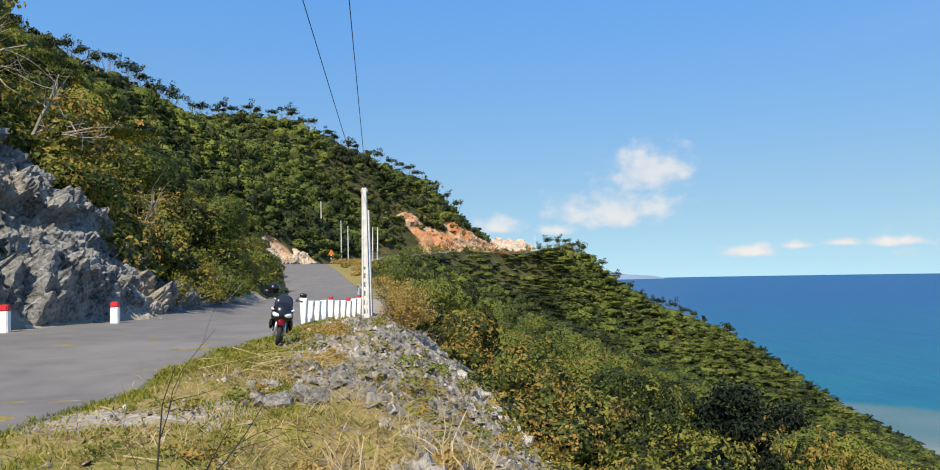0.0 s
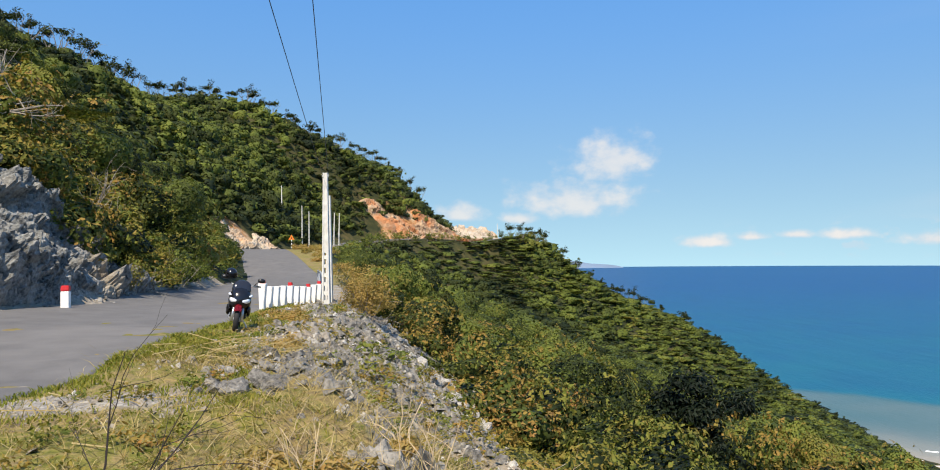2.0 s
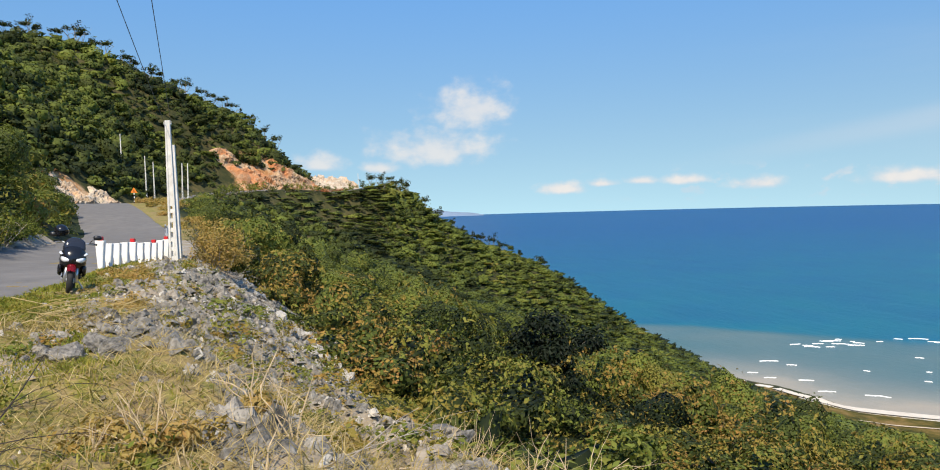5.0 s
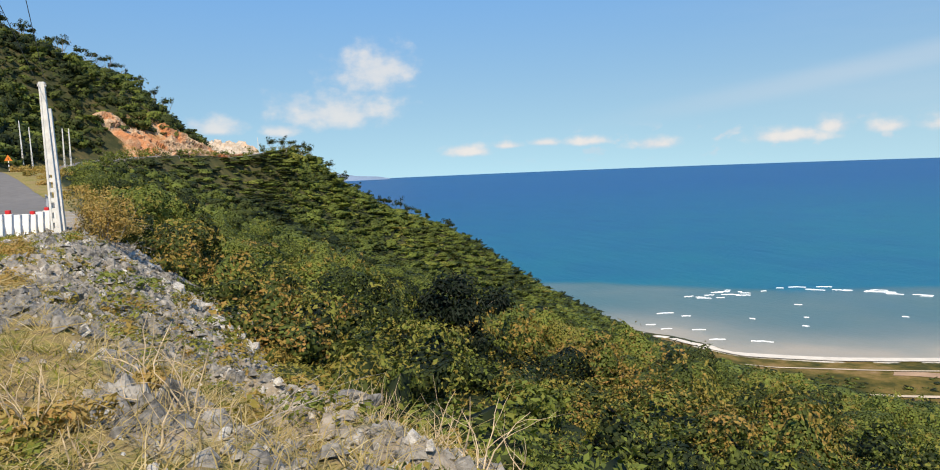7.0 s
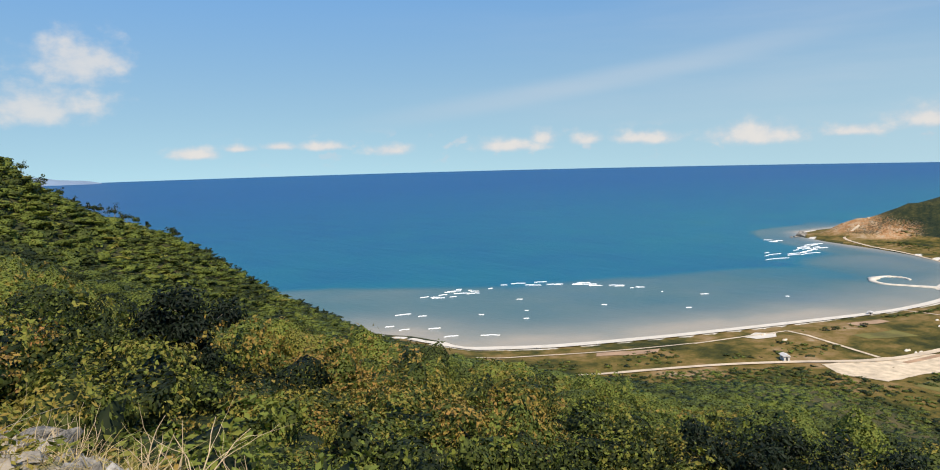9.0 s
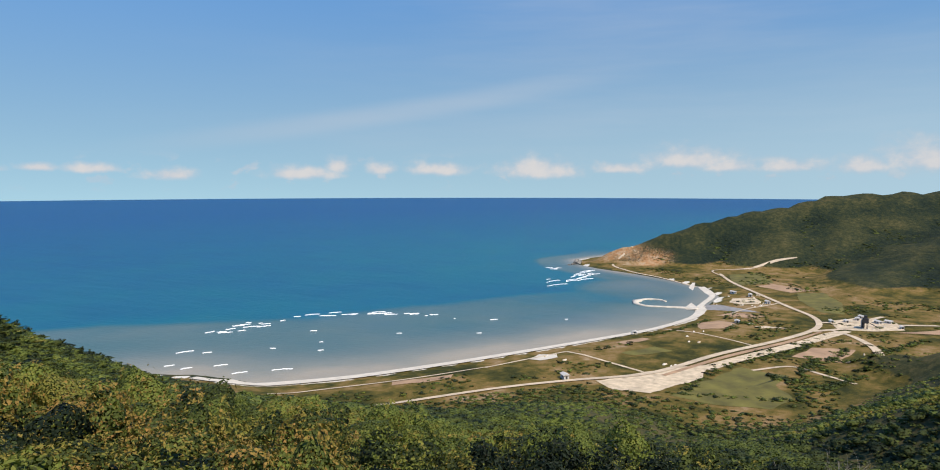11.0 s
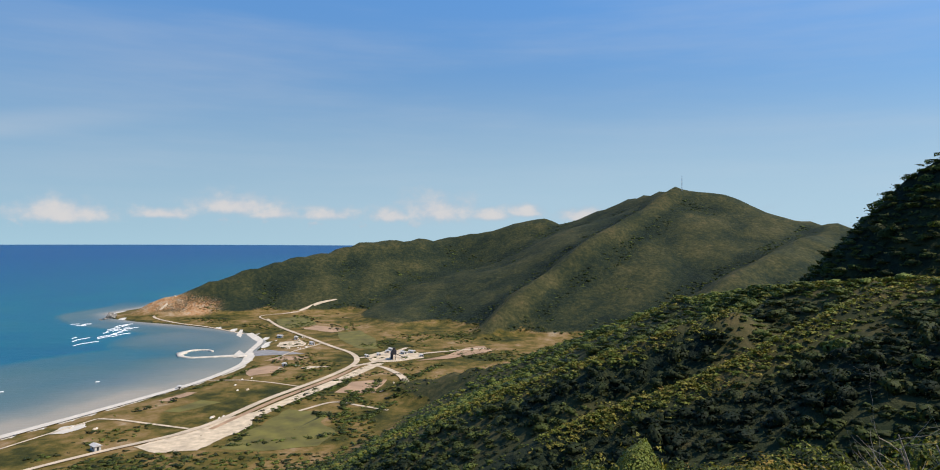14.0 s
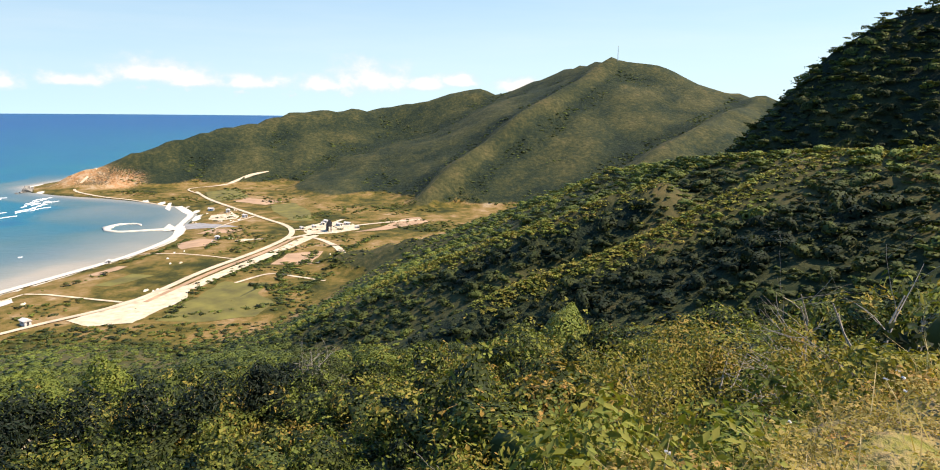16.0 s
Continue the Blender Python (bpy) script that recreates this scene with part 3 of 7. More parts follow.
# ---------------------------------------------------------------- mesh helpers


def mesh_np(name, verts, faces, mat, smooth=False, attrs=None):
    """A mesh from arrays: verts (n, 3), faces (m, 3 or 4)."""
    me = bpy.data.meshes.new(name)
    verts, faces = np.ascontiguousarray(verts, np.float32), np.ascontiguousarray(faces, np.int32)
    n, k = faces.shape
    me.vertices.add(len(verts))
    me.vertices.foreach_set("co", verts.ravel())
    me.loops.add(n * k)
    me.loops.foreach_set("vertex_index", faces.ravel())
    me.polygons.add(n)
    me.polygons.foreach_set("loop_start", np.arange(0, n * k, k, dtype=np.int32))
    me.polygons.foreach_set("use_smooth", np.full(n, smooth))
    for key, val in (attrs or {}).items():
        at = me.attributes.new(key, "FLOAT", "POINT")
        at.data.foreach_set("value", np.ascontiguousarray(val, np.float32))
    me.materials.append(mat)
    me.update(calc_edges=True)
    return me


def grid_faces(rows, cols, wrap=False):
    i, j = np.meshgrid(np.arange(rows - 1), np.arange(cols if wrap else cols - 1), indexing="ij")
    a_, b_ = i * cols + j, i * cols + (j + 1) % cols
    return np.stack([a_, b_, b_ + cols, a_ + cols], -1).reshape(-1, 4)


def part(name, bm, material, parent=None, label="", smooth=False):
    """Link a bmesh as one mesh object, under a thing or a part if given."""
    me = bpy.data.meshes.new(name)
    bm.normal_update()
    bm.to_mesh(me)
    bm.free()
    me.materials.append(material)
    if smooth:
        me.polygons.foreach_set("use_smooth", np.full(len(me.polygons), True))
    ob = new(name, me)
    ob.parent = parent
    if label:
        ob["label"] = label
    return ob


def root(name, m, label, category, group="", kind=""):
    ob = new(name)
    ob.empty_display_size = 0.1
    ob.matrix_world = m
    return tagged(ob, label, category, group, kind)


def box(sx, sy, sz, at=(0, 0, 0), bevel=0.0, taper=1.0, bm=None, rot=None):
    """A box with its middle at `at`, narrower at the top by taper."""
    b = bmesh.new() if bm is None else bm
    made = bmesh.ops.create_cube(b, size=1.0)["verts"]
    for v in made:
        t = taper if v.co.z > 0 else 1.0
        v.co = Vector((v.co.x * sx * t, v.co.y * sy * t, v.co.z * sz))
    if bevel:
        es = [e_ for e_ in b.edges if e_.verts[0] in made and e_.verts[1] in made]
        got = bmesh.ops.bevel(b, geom=es, offset=bevel, segments=2, affect="EDGES")
        made = list({v for f in got["faces"] for v in f.verts} | {v for v in made if v.is_valid})
    if rot:
        bmesh.ops.rotate(b, verts=made, cent=(0, 0, 0), matrix=Euler(rot).to_matrix())
    bmesh.ops.translate(b, verts=made, vec=at)
    return b


def rod(p, q, r0, r1=None, seg=8, bm=None):
    """A tapered round bar from p to q."""
    b = bmesh.new() if bm is None else bm
    p, q = Vector(p), Vector(q)
    r1 = r0 if r1 is None else r1
    made = bmesh.ops.create_cone(b, cap_ends=True, segments=seg, radius1=r0, radius2=r1, depth=(q - p).length)["verts"]
    turn = (q - p).to_track_quat("Z", "Y").to_matrix()
    bmesh.ops.rotate(b, verts=made, cent=(0, 0, 0), matrix=turn)
    bmesh.ops.translate(b, verts=made, vec=(p + q) / 2)
    return b


def tube(points, radii, seg=8, bm=None):
    """A round tube along points with a radius at each."""
    b = bmesh.new() if bm is None else bm
    pts = [Vector(p) for p in points]
    rings = []
    for i, p in enumerate(pts):
        d = (pts[min(i + 1, len(pts) - 1)] - pts[max(i - 1, 0)]).normalized()
        side = d.orthogonal().normalized() if i == 0 else (rings_side - d * rings_side.dot(d)).normalized()
        rings_side = side
        up = d.cross(side)
        r = radii[i] if not isinstance(radii, (int, float)) else radii
        rings.append([b.verts.new(p + r * (math.cos(t) * side + math.sin(t) * up)) for t in (2 * math.pi * k / seg for k in range(seg))])
    for r0, r1 in zip(rings, rings[1:]):
        for k in range(seg):
            b.faces.new((r0[k], r0[(k + 1) % seg], r1[(k + 1) % seg], r1[k]))
    b.faces.new(rings[0][::-1]), b.faces.new(rings[-1])
    return b


def ribbon(name, line, widths, mat, lift=0.2, steps=6, cols=3, skirt=0.0, wobble=0.0):
    """A strip laid on the land along (x, y) points."""
    p = np.array(line, float)
    t = np.arange(len(p))
    tt = np.linspace(0, len(p) - 1, (len(p) - 1) * steps + 1)
    cx, cy = curve(tt, list(zip(t, p[:, 0]))), curve(tt, list(zip(t, p[:, 1])))
    w = np.interp(tt, t, np.broadcast_to(widths, len(p)).astype(float))
    dx, dy = np.gradient(cx), np.gradient(cy)
    n = np.hypot(dx, dy)
    nx, ny = -dy / n, dx / n
    w = w * (1 + wobble * fbm(cx, cy, 3.0, 3, 5) + wobble * fbm(cx, cy, 0.8, 2, 6))
    k = np.linspace(-0.5, 0.5, cols)
    if skirt:
        k = np.concatenate([[-0.515, -0.5, -0.485], k[1:-1], [0.485, 0.5, 0.515]])
        cols += 4
    x, y = cx[:, None] + nx[:, None] * w[:, None] * k, cy[:, None] + ny[:, None] * w[:, None] * k
    z = land(x.ravel(), y.ravel()).reshape(x.shape) + lift
    if skirt:
        z[:, 0] -= skirt
        z[:, -1] -= skirt
    me = mesh_np(name, np.stack([x, y, z], -1).reshape(-1, 3), grid_faces(len(tt), cols)[:, ::-1], mat, True)
    return new(name, me)


def patch(name, corners, mat, lift=0.15, rough=2.0):
    """A many-cornered sheet with an uneven edge laid on the land."""
    p = np.array(corners, float)
    q = np.roll(p, -1, 0)
    t = np.linspace(0, 1, 9)[:-1]
    rim = (p[:, None] * (1 - t)[None, :, None] + q[:, None] * t[None, :, None]).reshape(-1, 2)
    wob = np.stack([fbm(rim[:, 0], rim[:, 1], 14, 4, 77), fbm(rim[:, 0], rim[:, 1], 14, 4, 78)], 1)
    rim = rim + rough * 1.6 * wob
    mid = p.mean(0)
    rows = [mid + (rim - mid) * k for k in (0.02, 0.3, 0.6, 0.8, 1.0)]
    xy = np.concatenate(rows)
    me = mesh_np(name, np.stack([xy[:, 0], xy[:, 1], land(xy[:, 0], xy[:, 1]) + lift], -1), grid_faces(5, len(rim), True), mat, True)
    if me.polygons[0].normal.z < 0:
        me.flip_normals()
    return new(name, me)

# ---------------------------------------------------------------- ground, sea, road


def make_ground():
    fine = np.radians(np.arange(-48, 146, 0.6))
    rest = np.radians(np.arange(146, 312, 2.0))
    ang = np.concatenate([fine, rest])
    rad = np.concatenate([[0.0], np.geomspace(0.8, 60, 150), np.geomspace(61.2, 1700, 150), np.geomspace(1800, 4850, 8)])
    r, a_ = np.meshgrid(rad, ang, indexing="ij")
    x, y = (r * np.sin(a_)).ravel(), (r * np.cos(a_)).ravel()
    z = land(x, y)
    sd = shore_dist(x, y)
    edge, bank = curve(y, EDGE), curve(y, BANK)
    u, v = x - edge, bank - x
    d = np.hypot(x, y)
    zl = z - EYE
    flat = sstep(-zl, 100, 105) * (sd > 0)
    # canopy-like relief of the woods that lie too far for single shrubs
    woods = (1 - flat) * sstep(d, 330, 420) * (sd > 0)
    z = z + woods * (2.4 * np.abs(fbm(x, y, 16, 3, 51)) + 1.2 * fbm(x, y, 7, 2, 52) * (d < 900))
    near = (d < 60) & (y < 45)
    mound = fbm(x, y, 5, 4, 61)
    fan = np.interp(y, [3, 5, 9, 26, 31], [0, 1.2, 2.0, 2.0, 0])
    verge = near * sstep(u, -14, -12) * (1 - sstep(u, 1.5 + fan, 4.5 + fan)) * (1 - sstep(v, -0.3, 0.2))
    turf = verge * 1.0
    stone = verge * sstep(y, -1.0, 1.5) * sstep(u + 2.6 * mound + 1.6 * fbm(x, y, 1.3, 3, 67), -2.6, -0.6)
    stone = np.maximum(stone, 0.8 * verge * sstep(fbm(x, y, 2.4, 3, 66), 0.30, 0.5) * (u > -5.5))
    stone = np.maximum(stone, 0.9 * verge * np.exp(-(((x + 3.6) / 1.3) ** 2 + ((y - 7.7) / 0.8) ** 2 + 1.2 * fbm(x, y, 1.1, 3, 68)) ** 2))
    stone = stone * (0.35 + 0.65 * sstep(fbm(x, y, 1.7, 3, 69), -0.25, 0.15))
    strip = (d >= 45) * sstep(u, -12, -4) * (1 - sstep(u, -2, 2)) * (y < 140) * (y > 0)
    turf = np.maximum(turf, strip * 0.8)
    toe = near * (v > -0.9) * (v < 1.2)
    stone = np.maximum(stone, toe * 0.8)
    cutf = sstep(y, 220, 236) * (1 - sstep(y, 288, 296)) * sstep(v, -16, -6) * sstep(x, -24, -10) * (1 - sstep(v + 8 * fbm(x, y, 22, 3, 71), 9, 16)) * (y > 200)
    cutf = np.maximum(cutf, sstep(y, 112, 118) * (1 - sstep(y, 142, 150)) * sstep(v, -1, 1) * (1 - sstep(v + 4 * fbm(x, y, 12, 3, 72), 5, 8)))
    capes = np.maximum(np.exp(-(np.hypot(x - 925, y - 308) / 62) ** 2), np.exp(-(np.hypot(x - 905, y - 255) / 48) ** 2)) * 0.60
    sandm = (sd > 0) * (1 - sstep(sd + 3 * fbm(x, y, 40, 3, 81), 2, 7)) * flat
    far = (d > 60) * (flat < 0.9)
    # hollows get woods and painted shade; knoll gullies follow their own lines
    dip = np.where(d < 480, 0.10 + (1.6 * shaded_woods(x, y) - 0.60) * sstep(np.degrees(np.arctan2(x, y)), 48, 68), sstep(hollow(x, y, 38) + 1.2 * fbm(x, y, 60, 3, 53), -4.5, 4.5)) * far
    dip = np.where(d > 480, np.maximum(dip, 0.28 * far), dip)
    # ground of the steep hill coloured dark as well, for the shade on it
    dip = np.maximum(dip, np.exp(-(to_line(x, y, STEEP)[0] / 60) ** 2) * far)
    # the floor darkened for shade gives way to greener ground away from the eye
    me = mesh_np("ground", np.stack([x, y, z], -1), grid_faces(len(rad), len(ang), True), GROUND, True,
                 dict(m_far_ground=sstep(d, 80, 200), m_turf=turf, m_stone=np.clip(stone, 0, 1), m_cut=np.maximum(cutf, capes), m_sand=sandm, m_field=flat, m_hollow=dip))
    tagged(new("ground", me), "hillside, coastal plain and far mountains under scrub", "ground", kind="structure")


def make_sea():
    ang = np.radians(np.concatenate([np.arange(15, 100, 0.4), np.arange(100, 375, 5.0)]))
    rad = np.concatenate([np.geomspace(100, 330, 8), np.geomspace(340, 1100, 100), np.geomspace(1150, 4930, 24)])
    r, a_ = np.meshgrid(rad, ang, indexing="ij")
    x, y = (r * np.sin(a_)).ravel(), (r * np.cos(a_)).ravel()
    sd = -shore_dist(x, y)
    width = 215 - 150 * sstep(x, 560, 800) + 25 * fbm(x, y, 120, 4, 91)
    sh = np.clip(1 - sd / width, 0, 1)
    shoal = 0.62 * sstep(sh, 0.0, 0.28) + 0.38 * sstep(sh, 0.55, 1.0)
    shoal = np.maximum(shoal, 0.30 * sstep(sh + 0.5 - sd / 700, 0.0, 0.7))
    shoal = np.maximum(shoal, 0.36 * (1 - np.clip((sd - 60) / 1500, 0, 1)))
    shoal = np.maximum(shoal, 0.80 * np.exp(-(((x - 715) / 120) ** 2 + ((y - 205) / 80) ** 2) ** 2))
    shoal *= 1 - 0.25 * np.exp(-(np.hypot(x - 640, y - 230) / 90) ** 2)
    me = mesh_np("sea", np.stack([x, y, np.zeros_like(x)], -1), grid_faces(len(rad), len(ang), True), SEA, True, dict(shoal=shoal))
    tagged(new("sea", me), "calm blue sea with pale shoals in the bay", "sea", kind="structure")


make_ground()
make_sea()

ROAD = [(6, -60), (1, -40), (-3.0, -25), (-5.6, -12), (-7.1, 0), (-7.7, 8), (-7.9, 15), (-8.15, 21), (-8.1, 26), (-8.6, 34), (-10.0, 46), (-12.9, 62), (-18.3, 82),
        (-24.2, 102), (-29.5, 122), (-31.5, 136), (-28.5, 152), (-24.5, 178), (-17, 205), (-7, 228), (9, 246), (25, 262), (33, 276), (28, 290), (0, 310)]
road = ribbon("road", ROAD, [5.4] * 4 + [5.6, 6.0, 6.3, 6.1, 5.6, 5.6, 6.4] + [6.6] * 14, ASPHALT, 0.02, 24, 5, 0.25, 0.02)
tagged(road, "narrow worn grey asphalt road along the hillside", "road", kind="structure")


def cell_facets(s, t, size, seed):
    """Broken-rock relief: tilted facets with steps between, on a plane of (s, t) metres."""
    gs, gt = s / size, t / size
    best, h = np.full(s.shape, 1e9), np.zeros(s.shape)
    for di in (-1, 0, 1):
        for dj in (-1, 0, 1):
            ci, cj = np.floor(gs) + di, np.floor(gt) + dj
            px, py = ci + hash2(ci, cj, seed), cj + hash2(ci, cj, seed + 1)
            d = np.abs(gs - px) + 0.8 * np.abs(gt - py)
            v = (hash2(ci, cj, seed + 2) - 0.5) + (hash2(ci, cj, seed + 3) - 0.5) * 1.3 * (gs - px) + (hash2(ci, cj, seed + 4) - 0.35) * 1.6 * (gt - py)
            near = d < best
            best, h = np.where(near, d, best), np.where(near, v, h)
    return h * size


def make_rock_face():
    """The blasted bank on the uphill side of the road."""
    yy, vv = np.meshgrid(np.linspace(6, 28.5, 380), np.linspace(-0.6, 6.8, 150), indexing="ij")
    x, y = curve(yy.ravel(), BANK) - vv.ravel(), yy.ravel()
    v = vv.ravel()
    up = v * 1.7
    sh = y * 0.85 + up * 0.5
    rel = 0.30 * cell_facets(sh, up - 0.45 * y, 2.6, 201) + 0.5 * cell_facets(sh * 1.1, up * 0.9 - 0.5 * y, 0.8, 211) + 0.6 * cell_facets(sh, 0.8 * up - 0.3 * y, 0.34, 221) + 0.6 * cell_facets(sh * 1.2, up, 0.17, 225)
    rel = rel + 0.25 * fbm(y, up, 4.5, 3, 231)
    top = np.interp(y, [3, 14, 18, 22, 25, 27, 28.5], [6.6, 6.2, 5.4, 4.0, 2.4, 1.2, 0.4]) + 0.5 * fbm(y, y * 0, 2.5, 3, 233)
    fade = sstep(v, -0.5, 0.9) * (1 - sstep(v - top, -0.5, 0.3))
    z = land(x, y)
    push = (1.25 * rel + 0.62) * fade - 0.5 * (1 - fade)
    me = mesh_np("rock_face", np.stack([x + 0.80 * push, y, z + 0.55 * push], -1), grid_faces(380, 150), ROCK, False)
    tagged(new("rock_face", me), "jagged blue-grey slate cutting beside the road", "rock face", kind="structure")


def make_cutting(name, y0, y1, v0, v1, size, rows, cols, mat, label, rise=0.6):
    """Broken rock and scree where the road is cut into the hill."""
    yy, vv = np.meshgrid(np.linspace(y0, y1, rows), np.linspace(v0, v1, cols), indexing="ij")
    y, v = yy.ravel(), vv.ravel()
    x = curve(y, BANK) - v
    rel = 0.45 * cell_facets(y, v * 1.3 + 0.3 * y, size, 241) + 0.5 * cell_facets(y * 1.1, v * 1.2, size * 0.4, 251) + 0.4 * size * fbm(y, v, size * 2.2, 3, 261)
    top = v1 * (0.72 + 0.5 * fbm(y, y * 0, size * 3, 3, 271))
    fade = sstep(y, y0, y0 + size) * (1 - sstep(y, y1 - size, y1)) * sstep(v, v0, v0 + size * 0.4) * (1 - sstep(v, top - size * 0.5, top))
    push = (rel + 0.3 * size) * fade - 0.5 * size * (1 - fade)
    z = land(x, y)
    me = mesh_np(name, np.stack([x + 0.6 * push, y - 0.4 * push, z + rise * push], -1), grid_faces(rows, cols), mat, False)
    tagged(new(name, me), label, "rock cutting", kind="structure")


make_rock_face()
make_cutting("rock_cutting", 236, 292, -10, 14, 3.2, 190, 70, ORANGE_ROCK, "raw orange and cream rock cutting above the far road bend")


def make_spoil_bank():
    """The bank of cream spoil beside the far bend, shaped to fit the camera's view."""
    rows, cols = 90, 40
    ss, tt = np.meshgrid(np.linspace(0, 1, rows), np.linspace(0, 1, cols), indexing="ij")
    s_, t_ = ss.ravel(), tt.ravel()
    a_ = np.radians(-0.5 + 6.1 * s_)
    r = 261 + 26 * t_
    x, y = r * np.sin(a_), r * np.cos(a_)
    top = EYE + np.interp(s_, [0, 0.1, 0.4, 0.85, 0.95, 1.0], [4, 11.0, 10.8, 8.6, 6.6, 2.5]) + 0.9 * fbm(x, y, 7, 3, 281)
    foot = EYE + 2.2
    lift = np.interp(t_, [0, 0.12, 0.52, 0.68, 1.0], [0.0, 0.18, 0.92, 1.0, 0.0])
    rel = 0.35 * cell_facets(x, 1.4 * t_ * 14 + 0.3 * x, 2.4, 283) + 0.18 * cell_facets(x * 1.1, t_ * 16, 0.9, 285)
    z = foot + (top - foot) * lift + rel * (lift > 0.02)
    me = mesh_np("spoil_bank", np.stack([x, y - 0.5 * rel, z], -1), grid_faces(rows, cols)[:, ::-1], SCREE, False)
    tagged(new("spoil_bank", me), "cream and grey bank of broken rock beside the far road bend", "rock bank", kind="structure")


make_spoil_bank()
make_cutting("rock_cutting", 110, 152, -1.5, 7, 1.6, 120, 44, SCREE, "raw pale rock cutting beside the road")

# ---------------------------------------------------------------- woods


def crown_template(rng, leaves, size, tri, lobes=7, flat=0.8, body=0, dark=0.3, fill=0.95):
    """A crown about 1 across standing on z = 0: leaves on the shells of a few lobes, and a lumpy body inside them.
    Gives verts (n, 3), faces, and each vert's share of the plant's tint."""
    cs = rng.normal(0, 1, (lobes, 3)) * (0.20, 0.20, 0.13) + (0, 0, 0.42)
    rs = rng.uniform(0.17, 0.30, lobes)
    k = rng.integers(0, lobes, leaves)
    dr = rng.normal(0, 1, (leaves, 3))
    dr[:, 2] = dr[:, 2] * 0.8 + 0.35
    dr /= np.linalg.norm(dr, axis=1, keepdims=True)
    p = cs[k] + dr * (rs[k] * rng.uniform(0.82, 1.10, leaves))[:, None]
    p[:, 2] = np.maximum(p[:, 2] * flat, 0.02)
    nrm = dr + rng.normal(0, 0.34 if tri else 0.42, (leaves, 3)) + (0, 0, 0.2)
    nrm /= np.linalg.norm(nrm, axis=1, keepdims=True)
    t1 = np.cross(nrm, rng.normal(0, 1, (leaves, 3)))
    t1 /= np.linalg.norm(t1, axis=1, keepdims=True)
    t2 = np.cross(nrm, t1)
    s = (size * rng.uniform(0.6, 1.35, leaves))[:, None]
    if tri:
        v = np.stack([p - t1 * s * 0.6 - t2 * s * 0.4, p + t1 * s * 0.6 - t2 * s * 0.35, p + t2 * s * 0.8], 1).reshape(-1, 3)
        f = np.arange(leaves * 3).reshape(-1, 3)
    else:
        v = np.stack([p - t1 * s * 0.75, p - t2 * s * 0.34 + nrm * s * 0.10, p + t1 * s * 0.75, p + t2 * s * 0.34 + nrm * s * 0.10], 1).reshape(-1, 3)
        q = np.arange(leaves * 4).reshape(-1, 4)
        f = np.concatenate([q[:, [0, 1, 2]], q[:, [0, 2, 3]]])
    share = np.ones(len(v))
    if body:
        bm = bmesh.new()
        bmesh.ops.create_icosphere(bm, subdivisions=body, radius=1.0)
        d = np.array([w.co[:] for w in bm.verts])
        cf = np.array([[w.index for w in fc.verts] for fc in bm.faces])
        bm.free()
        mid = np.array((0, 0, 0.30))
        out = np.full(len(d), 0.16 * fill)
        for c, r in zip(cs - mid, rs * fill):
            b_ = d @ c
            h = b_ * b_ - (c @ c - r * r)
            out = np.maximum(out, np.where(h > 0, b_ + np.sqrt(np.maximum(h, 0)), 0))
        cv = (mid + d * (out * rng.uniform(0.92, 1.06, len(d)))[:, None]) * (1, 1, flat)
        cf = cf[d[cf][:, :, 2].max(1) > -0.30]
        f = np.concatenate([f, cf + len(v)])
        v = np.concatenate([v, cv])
        # the body's lower tint stands for shade between the leaves
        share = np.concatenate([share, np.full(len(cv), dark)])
    return v, f, share


def plant(name, label, spots, templates, mat, rng, category="shrubs", fine=None):
    """One sheet of scrub from spots (x, y, z, width, height, tint) and crown templates; wide plants take the second half of them."""
    vs, fs, ts, base = [], [], [], 0
    n = len(templates)
    pick = rng.integers(0, n, len(spots)) if fine is None else rng.integers(0, n // 2, len(spots)) + (n // 2) * (spots[:, 3] > fine)
    for i, (v, f, share) in enumerate(templates):
        sp = spots[pick == i]
        if not len(sp):
            continue
        a_ = rng.uniform(0, 6.283, len(sp))
        c, s = np.cos(a_)[:, None], np.sin(a_)[:, None]
        x = (v[None, :, 0] * c - v[None, :, 1] * s) * sp[:, 3:4] + sp[:, 0:1]
        y = (v[None, :, 0] * s + v[None, :, 1] * c) * sp[:, 3:4] + sp[:, 1:2]
        z = v[None, :, 2] * sp[:, 4:5] + sp[:, 2:3]
        vs.append(np.stack([x, y, z], -1).reshape(-1, 3))
        fs.append((f[None] + (np.arange(len(sp)) * len(v))[:, None, None]).reshape(-1, 3) + base)
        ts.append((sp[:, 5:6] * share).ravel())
        base += len(sp) * len(v)
    me = mesh_np(name, np.concatenate(vs), np.concatenate(fs), mat, True, dict(tint=np.concatenate(ts)))
    return tagged(new(name, me), label, category, kind="stuff")


def scatter(rng, r0, r1, step, a0=-46, a1=142):
    """A jittered grid of places in a ring sector about the bench."""
    n = int(2 * r1 / step) + 1
    gx, gy = np.meshgrid((np.arange(n) - n / 2) * step, (np.arange(n) - n / 2) * step)
    x, y = gx.ravel() + rng.uniform(-0.5, 0.5, n * n) * step, gy.ravel() + rng.uniform(-0.5, 0.5, n * n) * step
    d, a_ = np.hypot(x, y), np.degrees(np.arctan2(x, y))
    ok = (d >= r0) & (d < r1) & (a_ > a0) & (a_ < a1)
    return x[ok], y[ok]


